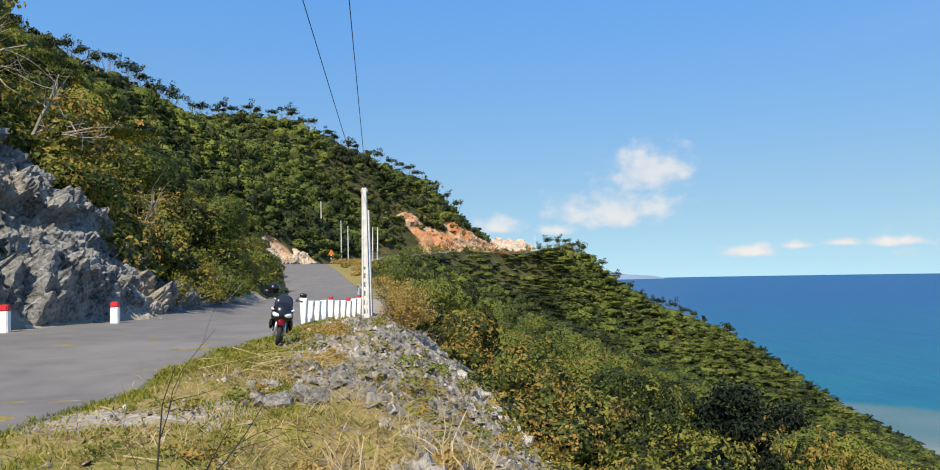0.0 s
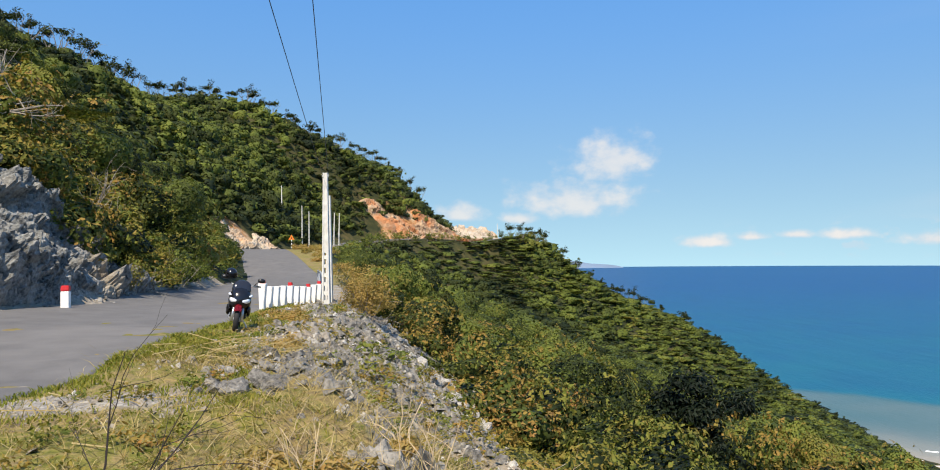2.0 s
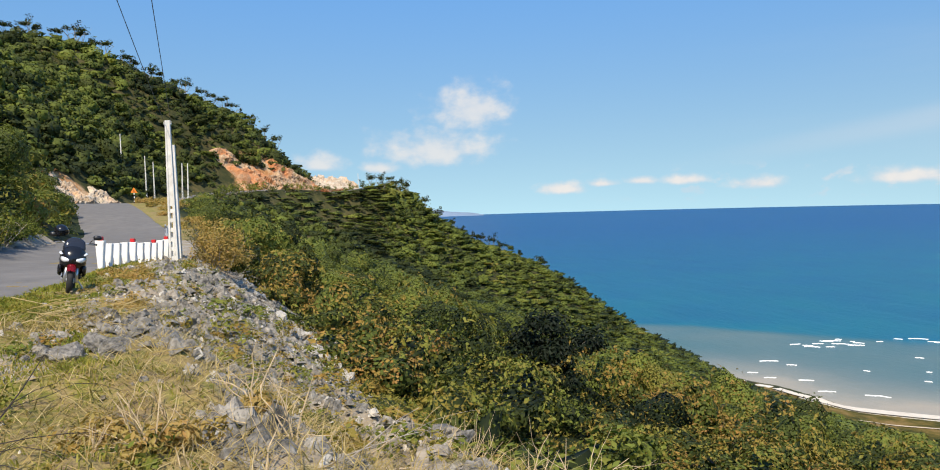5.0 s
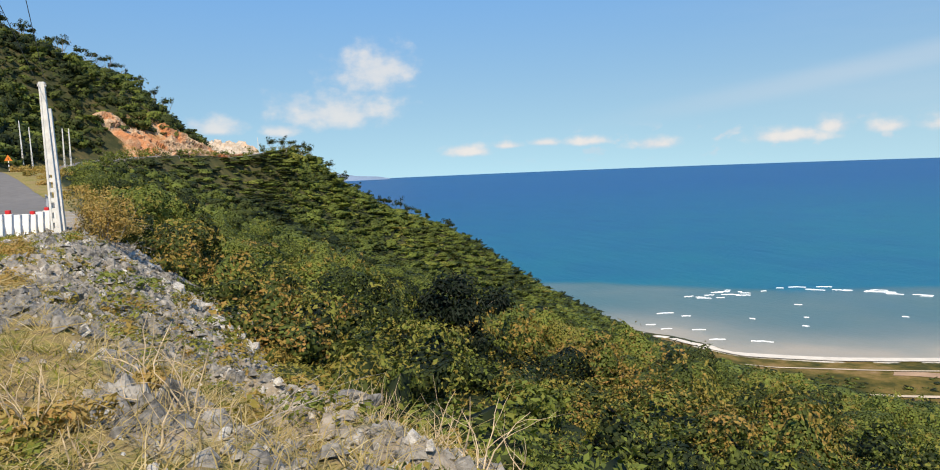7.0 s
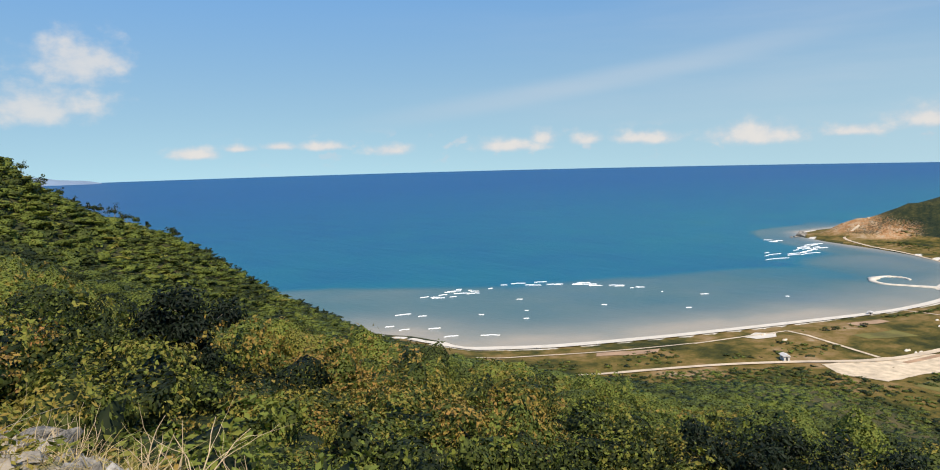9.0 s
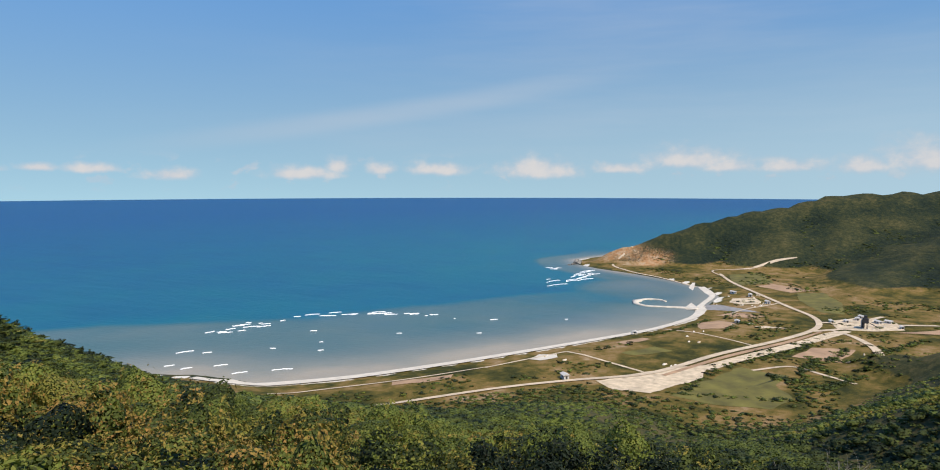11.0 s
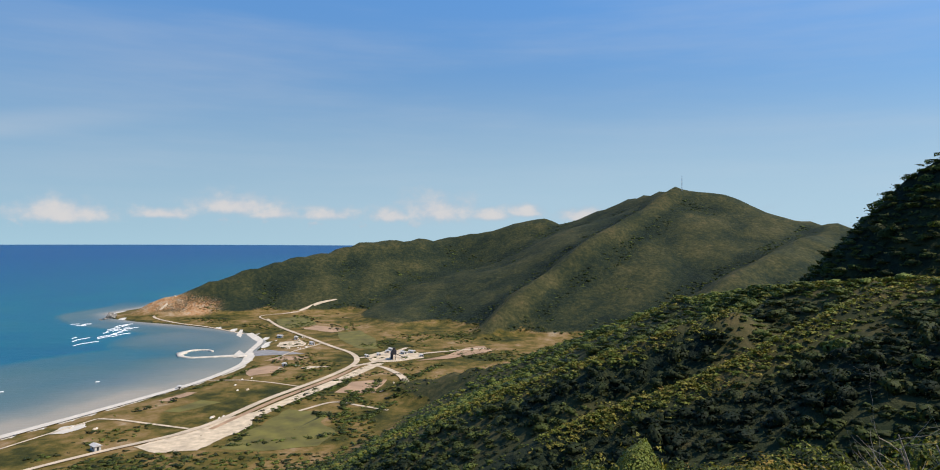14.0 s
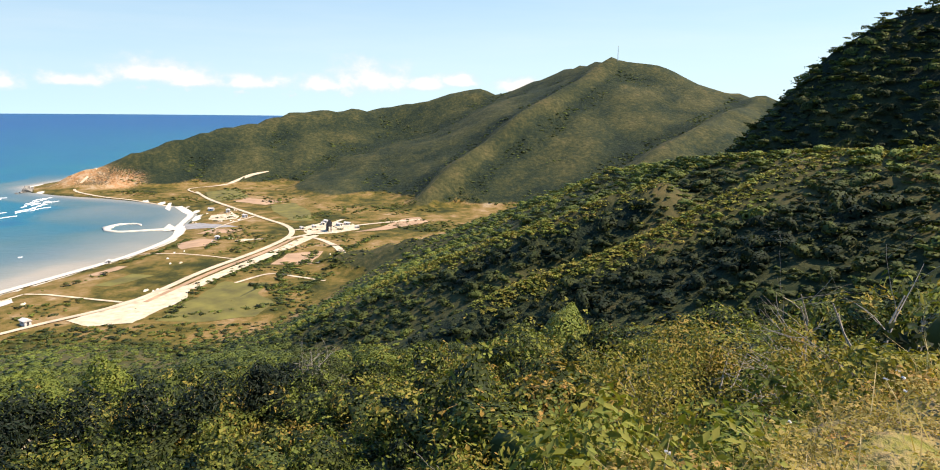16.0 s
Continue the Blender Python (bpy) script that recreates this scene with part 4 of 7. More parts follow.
def wooded(x, y):
    """Where scrub grows: off the road, the verge, the rock cut, the plain and the sea."""
    u, v = x - curve(y, EDGE), curve(y, BANK) - x
    d = np.hypot(x, y)
    near = d < 60
    clear_r = np.where(near, np.interp(y, [2.5, 4, 5, 6.5, 8.5, 10, 13, 20, 24, 29, 34], [0.9, 2.2, 3.2, 3.9, 4.6, 4.4, 5.0, 4.8, 3.6, 1.4, 1.3]) + 0.7 * fbm(x, y, 5, 2, 101), np.where(y > 225, -1.0, 1.5))
    ok = (u > clear_r) | (v > np.where((y > 26.5) & near, 0.7, 1.2))
    ok &= ~((v > 0) & (y < 27) & (y > 0) & (v < np.interp(y, [3, 14, 18, 22, 25, 27], [6.0, 5.6, 4.7, 3.3, 1.8, 0.8])))
    cutf = (y > 224) & (y < 292) & (v > -9) & (v < 10 + 8 * fbm(x, y, 22, 3, 71)) & (x > -20)
    cutf |= (y > 112) & (y < 150) & (v > -1) & (v < 6)
    ok &= ~cutf
    # scrub is kept by bearing to about what the eye sees of spur, hill and knoll
    a_ = np.degrees(np.arctan2(x, y))
    reach = np.interp(a_, [-46, -38, -30, -22, 15, 20, 26, 34, 40, 97, 106, 114, 122, 130, 142], [100, 145, 220, 300, 318, 336, 365, 440, 480, 470, 360, 280, 225, 205, 195])
    ok &= (d < reach) | ((a_ > 117) & (d > 225) & (d < 340)) | (d > 470)
    z = land(x, y)
    ok &= (z - EYE > -103.5) & (np.hypot(x - 925, y - 308) > 55 + 20 * fbm(x, y, 40, 2, 103))
    return ok, z


def tints(x, y, rng, n):
    """The hue of each plant, from dark green by yellow-green to rust, with shaded slopes tinted dark."""
    d, az_ = np.hypot(x, y), np.degrees(np.arctan2(x, y))
    calm = np.interp(d, [60, 140], [1.0, 0.5]) * (1 - 0.4 * sstep(az_, 60, 80))
    t = calm * (0.34 * fbm(x, y, 34, 4, 111) + 0.40 * fbm(x, y, 7, 3, 112)) + rng.normal(0, 1, n) * np.interp(d, [60, 200], [0.15, 0.07])
    t += 0.33 - 0.05 * sstep(d, 100, 150)
    t += 0.06 * sstep(x, 2, 20) * (1 - sstep(d, 70, 130)) * (1 - sstep(az_, 55, 75)) + 0.10 * sstep(az_, 70, 85) * (1 - sstep(d, 40, 60))
    t += 0.10 * sstep(-x, 5, 14) * (1 - sstep(d, 60, 110)) - 0.05 * sstep(-x, 5, 30)
    # the steep hill's shrubs are darkened to stand for its shaded face
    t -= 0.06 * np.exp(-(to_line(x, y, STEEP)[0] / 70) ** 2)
    # beyond the bay's side of the hill: yellow-green spines, woods in the hollows darkened for shade
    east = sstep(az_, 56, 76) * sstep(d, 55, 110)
    in_shade = shaded_woods(x, y)
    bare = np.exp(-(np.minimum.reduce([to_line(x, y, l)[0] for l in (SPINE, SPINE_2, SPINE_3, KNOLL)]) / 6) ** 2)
    t2 = (0.27 - 0.12 * sstep(hollow(x, y, 14), -0.8, 1.4) + 0.16 * fbm(x, y, 26, 3, 114) + rng.normal(0, 0.045, n) - 0.30 * in_shade + 0.12 * bare
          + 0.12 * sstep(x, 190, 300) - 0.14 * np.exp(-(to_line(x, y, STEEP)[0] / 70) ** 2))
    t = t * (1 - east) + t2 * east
    t = np.where(d > 480, 0.10 + 0.5 * (t - 0.1), t)
    t = np.where(t > 0.7, 0.7 + 0.4 * (t - 0.7), t)
    return np.clip(t, 0.0, 0.98)


def make_woods():
    rng = np.random.default_rng(5)
    # ring, spacing, widths, the width past which a plant takes the finer crown, (leaves, leaf size, body) of both, the
    # body's tint, lowered for inner shade, and fill
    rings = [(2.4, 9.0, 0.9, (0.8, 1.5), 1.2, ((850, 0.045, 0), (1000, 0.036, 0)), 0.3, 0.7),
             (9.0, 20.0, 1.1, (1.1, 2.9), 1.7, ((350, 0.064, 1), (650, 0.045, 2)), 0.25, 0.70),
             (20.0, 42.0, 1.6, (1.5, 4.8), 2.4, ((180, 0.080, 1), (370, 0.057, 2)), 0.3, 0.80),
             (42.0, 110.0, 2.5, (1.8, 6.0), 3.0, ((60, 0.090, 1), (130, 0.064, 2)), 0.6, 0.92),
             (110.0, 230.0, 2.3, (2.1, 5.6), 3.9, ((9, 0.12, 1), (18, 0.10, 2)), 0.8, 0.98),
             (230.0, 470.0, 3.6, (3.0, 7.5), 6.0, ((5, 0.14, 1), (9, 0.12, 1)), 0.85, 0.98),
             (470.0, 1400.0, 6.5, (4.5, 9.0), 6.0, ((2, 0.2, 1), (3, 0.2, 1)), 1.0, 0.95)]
    for r0, r1, step, (w0, w1), fine, crowns, dark, fill in rings:
        x, y = scatter(rng, r0, r1, step) if r0 < 400 else scatter(rng, r0, r1, step, 64, 130)
        if 100 < r0 < 300:
            xu, yu = scatter(rng, r0, min(r1, 320), step * 0.9, -46, 8)
            up_ = curve(yu, BANK) - xu > 2
            x, y = np.concatenate([x, xu[up_]]), np.concatenate([y, yu[up_]])
        if 100 < r0 < 300:
            xs, ys = scatter(rng, max(r0, 200), min(r1, 350), step * 0.75, 114, 134)
            x, y = np.concatenate([x, xs]), np.concatenate([y, ys])
        if r0 == 230.0:
            xs, ys = [np.concatenate(p) for p in zip(scatter(rng, 230, 400, 3.8, -4, 40), scatter(rng, 470, 600, 4.4, 82, 101))]
            x, y = np.concatenate([x, xs]), np.concatenate([y, ys])
        if 100 < r0 < 300:
            xs, ys = scatter(rng, r0, min(r1, 340), 2.5, 4, 48)
            x, y = np.concatenate([x, xs]), np.concatenate([y, ys])
        ok, z = wooded(x, y)
        if r0 > 400:
            ok &= hollow(x, y, 38) > 2.6 + 2.0 * fbm(x, y, 60, 3, 53)
        x, y, z = x[ok], y[ok], z[ok]
        n = len(x)
        w = w0 + (w1 - w0) * rng.random(n) ** 2.4
        h = w * rng.uniform(0.55, 1.25, n)
        bare = np.exp(-(np.minimum.reduce([to_line(x, y, l)[0] for l in (SPINE, SPINE_2, SPINE_3)]) / 5) ** 2)
        w, h = w * (1 - 0.6 * bare), h * (1 - 0.7 * bare)
        if r0 > 400:
            h = h * 0.45
        elif r0 > 100:
            az_ = np.degrees(np.arctan2(x, y))
            low = sstep(az_, 3, 12) * (1 - sstep(az_, 60, 70))
            w, h = w * (1 + 0.20 * low), h * (1 - 0.38 * low)
            foot = sstep(EYE - z, 72, 98)
            w, h = w * (1 - 0.30 * foot), h * (1 - 0.60 * foot)
            # shrubs flattened on these bearings so the far cutting shows from the eye
            front = (np.abs(az_ - 0.5) < 7) * (np.hypot(x, y) > 205) * (x > curve(y, EDGE) - 4)
            w, h = w * (1 + 0.35 * front), h * (1 - 0.62 * front)
            h = h * (1 - 0.10 * sstep(az_, 4, 14) * (1 - sstep(az_, 56, 66)))
            steep = np.exp(-(to_line(x, y, STEEP)[0] / 40) ** 2)
            h = h * (1 - 0.35 * steep)
            open_up = (1 - steep) * sstep(az_, 56, 76) * (1 - shaded_woods(x, y))
            w, h = w * (1 + 0.05 * open_up), h * (1 - 0.45 * open_up)
        tall = rng.random(n) < 0.04
        h = np.where(tall, h * 1.5, h)
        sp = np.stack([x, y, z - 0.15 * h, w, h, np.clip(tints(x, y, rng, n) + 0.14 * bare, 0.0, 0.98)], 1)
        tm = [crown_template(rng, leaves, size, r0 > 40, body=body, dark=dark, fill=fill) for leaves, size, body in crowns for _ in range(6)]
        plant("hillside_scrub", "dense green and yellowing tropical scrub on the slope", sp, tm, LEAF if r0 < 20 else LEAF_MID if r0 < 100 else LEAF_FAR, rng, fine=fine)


make_woods()


def make_spine_grass():
    """Low yellow-green growth along the bare spines of the knoll."""
    rng = np.random.default_rng(8)
    pts = []
    for line, n in ((SPINE, 1300), (SPINE_2, 800), (SPINE_3[1:], 1100), (KNOLL[1:8], 1300)):
        p = np.array(line, float)
        k = rng.uniform(0, len(p) - 1, n)
        i = k.astype(int)
        pts.append((p[i] + (p[i + 1] - p[i]) * (k - i)[:, None])[:, :2] + rng.normal(0, 3.0, (n, 2)))
    x, y = np.concatenate(pts).T
    n = len(x)
    w = rng.uniform(1.0, 2.6, n)
    sp = np.stack([x, y, land(x, y) - 0.1, w, w * rng.uniform(0.35, 0.6, n), np.clip(rng.normal(0.46, 0.08, n), 0, 1)], 1)
    plant("spine_grass", "low yellow-green growth along the hill's spines", sp, [crown_template(rng, 16, 0.26, True) for _ in range(5)], LEAF_FAR, rng, "grass")


make_spine_grass()


def make_bank_scrub():
    """Feathery scrub crowding over the top of the rock face."""
    rng = np.random.default_rng(9)
    y = rng.uniform(7, 36, 1500)
    v = rng.uniform(0, 15, 1500)
    low = np.interp(y, [3, 14, 18, 22, 25, 27, 36], [6.0, 5.6, 4.7, 3.3, 1.8, 0.8, 0.5])
    ok = (v > low) & (rng.random(1500) < 0.75)
    y, v = y[ok], v[ok]
    x = curve(y, BANK) - v
    n = len(x)
    w = rng.uniform(0.8, 2.4, n)
    t = np.clip(0.46 + 0.25 * fbm(x, y, 5, 3, 113) + rng.normal(0, 0.10, n), 0, 1)
    sp = np.stack([x, y, land(x, y) - 0.15, w, w * rng.uniform(0.6, 1.1, n), t], 1)
    plant("bank_scrub", "feathery yellow-green scrub above the rock face", sp, [crown_template(rng, 130, 0.085, True, body=1, dark=0.5) for _ in range(7)], LEAF_MID, rng)


make_bank_scrub()

# ---------------------------------------------------------------- road furniture


def make_pole(x, y, height, w0=0.30, w1=0.16, lean=(0, 0), base=None, group="power poles"):
    """A tapered concrete power pole: two flanges joined by webs, with openings between."""
    z = land1(x, y) if base is None else base
    r = root("power_pole", pose(x, y, z, lean[0], lean[1], -8), "slender weathered concrete power pole beside the road", "utility pole", group)
    for side in (-1, 1):
        b = bmesh.new()
        vs = []
        for zz in (-0.6, height):
            wz = w0 + (w1 - w0) * max(zz, 0) / height
            o, i_ = wz / 2, wz / 2 - 0.07 * (1 - 0.25 * max(zz, 0) / height)
            lo, hi = (i_, o) if side > 0 else (-o, -i_)
            d_ = wz * 0.36
            vs += [b.verts.new(c) for c in ((lo, -d_, zz), (hi, -d_, zz), (hi, d_, zz), (lo, d_, zz))]
        for f in ((0, 1, 5, 4), (1, 2, 6, 5), (2, 3, 7, 6), (3, 0, 4, 7), (4, 5, 6, 7), (3, 2, 1, 0)):
            b.faces.new([vs[k] for k in f])
        bmesh.ops.bevel(b, geom=list(b.edges), offset=0.008, segments=1, affect="EDGES")
        part("flange", b, CONCRETE, r)
    n = 15
    for i in range(n):
        t = (i + 0.5) / n
        w = w0 + (w1 - w0) * t
        hgt = height / n * (0.42 if t < 0.42 else 1.0)
        part("web", box(w - 0.09, w * 0.45, hgt, (0, 0, height * t)), CONCRETE, r)
    return r


def make_insulator(r, height, half=0.13, bar=True):
    """Two small spools for the lines, on a crossarm or at the pole's sides."""
    hold = part("crossarm", box(2 * half + 0.04, 0.05, 0.05, (0, 0, height - 0.12), 0.008), STEEL, r) if bar else r
    for s in (-1, 1):
        b = bmesh.new()
        for k, rad in enumerate((0.02, 0.032, 0.02, 0.032, 0.018)):
            rod((s * half, 0, height - 0.14 + 0.022 * k), (s * half, 0, height - 0.118 + 0.022 * k), rad, rad * 0.9, 10, b)
        part("insulator", b, CONCRETE, hold)


FIRST = (-3.67, 24.7, 4.65)
first = make_pole(*FIRST)
make_insulator(first, FIRST[2], 0.10, False)
make_pole(-4.1, 28.4, 4.35, 0.29, 0.15)
for x, y, h in ((-20.6, 148.6, 7.9), (-19.6, 148.9, 7.9), (-31.4, 172.0, 9.1), (-29.8, 172.4, 9.1), (-37.5, 178.0, 7.6), (24.5, 262.0, 5.6)):
    make_pole(x, y, h, group="far power poles", lean=(0, 1.5 if y < 150 else 0))


def make_wire(p, q, sag):
    pts = []
    for i in range(41):
        t = i / 40
        v = Vector(p).lerp(Vector(q), t)
        v.z -= sag * 4 * t * (1 - t)
        pts.append(v)
    ob = part("power_line", tube(pts, 0.008, 5), WIRE)
    tagged(ob, "thin dark overhead power line strung between poles", "power line", "overhead lines")


top = land1(*FIRST[:2]) + FIRST[2]
make_wire((-3.77, 24.7, top - 0.06), (1.1, -25, EYE + 7.6), 0.35)
make_wire((-3.57, 24.7, top - 0.06), (2.9, -25, EYE + 7.6), 0.35)
tall = EYE + 7.6 - land1(2.0, -25.1)
last_pole = make_pole(2.0, -25.1, tall)
make_insulator(last_pole, tall, 0.92)


def make_marker_post(x, y, h=0.58, turn=0):
    """A white kerb marker with a red cap."""
    r = root("marker_post", pose(x, y, land1(x, y), 0, 0, turn), "white-painted concrete marker post with a red cap at the roadside", "marker post", "marker posts")
    part("shaft", box(0.22, 0.20, h + 0.2, (0, 0, h / 2 - 0.1), 0.018), WHITE, r)
    part("cap", box(0.224, 0.204, 0.16, (0, 0, h + 0.08), 0.022, 0.94), RED, r, "faded red cap")


make_marker_post(-11.45, 17.3, 0.52, 8)
make_marker_post(-10.4, 20.6, 0.48, 8)


def make_guard_post(x, y, turn, h, cap):
    r = root("guard_post", pose(x, y, land1(x, y), 0, random.uniform(-2, 2), turn), "white-painted concrete guard post wider towards its top", "guard post", "guard posts")
    b = bmesh.new()
    w0, w1, d0 = 0.13, 0.26, 0.13
    vs = []
    for w, zz in ((w0, -0.15), (w0 * 1.05, 0.02), (w1, h * 0.96), (w1, h)):
        vs.append([b.verts.new(c) for c in ((-w / 2, -d0 / 2, zz), (w / 2, -d0 / 2, zz), (w / 2, d0 / 2, zz), (-w / 2, d0 / 2, zz))])
    for lo, hi in zip(vs, vs[1:]):
        for k in range(4):
            b.faces.new((lo[k], lo[(k + 1) % 4], hi[(k + 1) % 4], hi[k]))
    b.faces.new(vs[-1]), b.faces.new(vs[0][::-1])
    bmesh.ops.bevel(b, geom=list(b.edges), offset=0.012, segments=2, affect="EDGES")
    part("post", b, WHITE, r)
    if cap:
        part("reflector", box(0.15, 0.10, 0.12, (0, 0, h + 0.055), 0.012), RED, r, "red painted block")


for i in range(11):
    t = i / 10
    make_guard_post(-5.2 + 0.6 * t, 21.9 + 8.4 * t ** 1.1, -20, 0.72 if i else 0.84, i in (0, 4, 7, 9))


def make_guardrail():
    """A stretch of folded steel rail on short posts."""
    r = root("guardrail", Matrix.Identity(4), "short stretch of pale galvanised steel guardrail", "guardrail")
    pts = [(-7.0, 43.5), (-7.5, 47.5), (-8.2, 51.5), (-9.0, 55.5)]
    b = bmesh.new()
    prof = ((0, 0.40), (0.05, 0.45), (0.05, 0.50), (0.0, 0.55), (0.0, 0.58), (0.05, 0.63), (0.05, 0.68), (0, 0.73))
    rows = [[b.verts.new((x + o, y, land1(x, y) + z)) for o, z in prof] for x, y in pts]
    for r0, r1 in zip(rows, rows[1:]):
        for k in range(len(prof) - 1):
            b.faces.new((r0[k], r0[k + 1], r1[k + 1], r1[k]))
    bmesh.ops.solidify(b, geom=list(b.faces), thickness=0.006)
    part("rail", b, STEEL, r)
    for x, y in pts:
        part("post", box(0.10, 0.12, 0.95, (x + 0.10, y, land1(x, y) + 0.30), 0.01), STEEL, r)


make_guardrail()


def make_sign():
    x, y = -22.3, 113.0
    r = root("road_sign", pose(x, y, land1(x, y), 0, 0, 10), "orange warning sign on a black and white banded post", "road sign")
    for i in range(6):
        part("band", rod((0, 0, i * 0.26 - (0.2 if i == 0 else 0)), (0, 0, (i + 1) * 0.26), 0.07, 0.07, 10), WHITE if i % 2 else BLACK, r)
    b = bmesh.new()
    for yy in (-0.02, 0.02):
        for k in range(3):
            a_ = radians(90 + 120 * k)
            b.verts.new((0.55 * math.cos(a_), yy, 1.85 + 0.55 * math.sin(a_)))
    b.verts.ensure_lookup_table()
    b.faces.new(b.verts[0:3]), b.faces.new([b.verts[k] for k in (5, 4, 3)])
    for k in range(3):
        b.faces.new([b.verts[i] for i in (k, k + 3, (k + 1) % 3 + 3, (k + 1) % 3)])
    bmesh.ops.recalc_face_normals(b, faces=list(b.faces))
    part("triangle_plate", b, ORANGE, r)
    part("symbol", box(0.10, 0.012, 0.34, (0, -0.03, 1.84), 0.004), BLACK, r)


make_sign()


# ---------------------------------------------------------------- the parked scooter
PAINT = plain("black_gloss_paint", (0.010, 0.010, 0.012), 0.18, 0, 0.1)
RED_GLOSS = plain("red_gloss_paint", (0.24, 0.008, 0.014), 0.25, 0, 0.08)
RUBBER = plain("tyre_rubber", (0.02, 0.02, 0.021), 0.85, 0, 0.2, 20)
SILVER = plain("silver_metal", (0.62, 0.63, 0.65), 0.3, 0.85, 0.06)
LAMP = plain("clear_lamp_lens", (0.80, 0.84, 0.90), 0.12, 0.25, 0.04)
VINYL = plain("black_seat_vinyl", (0.025, 0.024, 0.024), 0.55, 0, 0.15)
SMOKE = plain("smoked_screen", (0.02, 0.022, 0.03), 0.08, 0, 0.05)


def loft(sections, seg=16, power=2.4, bm=None):
    """A closed body through oval sections (y, x_mid, z_mid, half_width, half_height)."""
    b = bmesh.new() if bm is None else bm
    rings = []
    for y, xm, zm, hw, hh in sections:
        ring = []
        for k in range(seg):
            t = 2 * math.pi * k / seg
            c, s = math.cos(t), math.sin(t)
            ring.append(b.verts.new((xm + hw * math.copysign(abs(c) ** (2 / power), c), y, zm + hh * math.copysign(abs(s) ** (2 / power), s))))
        rings.append(ring)
    for r0, r1 in zip(rings, rings[1:]):
        for k in range(seg):
            b.faces.new((r0[k], r1[k], r1[(k + 1) % seg], r0[(k + 1) % seg]))
    b.faces.new(rings[0]), b.faces.new(rings[-1][::-1])
    return b


def ring_mesh(y, z, r, w, r_in, seg=28, bm=None):
    """A wheel-like ring about the x axis."""
    b = bmesh.new() if bm is None else bm
    prof = ((-w / 2, r_in), (-w / 2, r - w * 0.35), (-w * 0.28, r - w * 0.06), (0, r), (w * 0.28, r - w * 0.06), (w / 2, r - w * 0.35), (w / 2, r_in))
    rings = [[b.verts.new((px, y + pr * math.cos(2 * math.pi * k / seg), z + pr * math.sin(2 * math.pi * k / seg))) for k in range(seg)] for px, pr in prof]
    for i in range(len(prof)):
        r0, r1 = rings[i], rings[(i + 1) % len(prof)]
        for k in range(seg):
            b.faces.new((r0[k], r0[(k + 1) % seg], r1[(k + 1) % seg], r1[k]))
    bmesh.ops.recalc_face_normals(b, faces=list(b.faces))
    return b


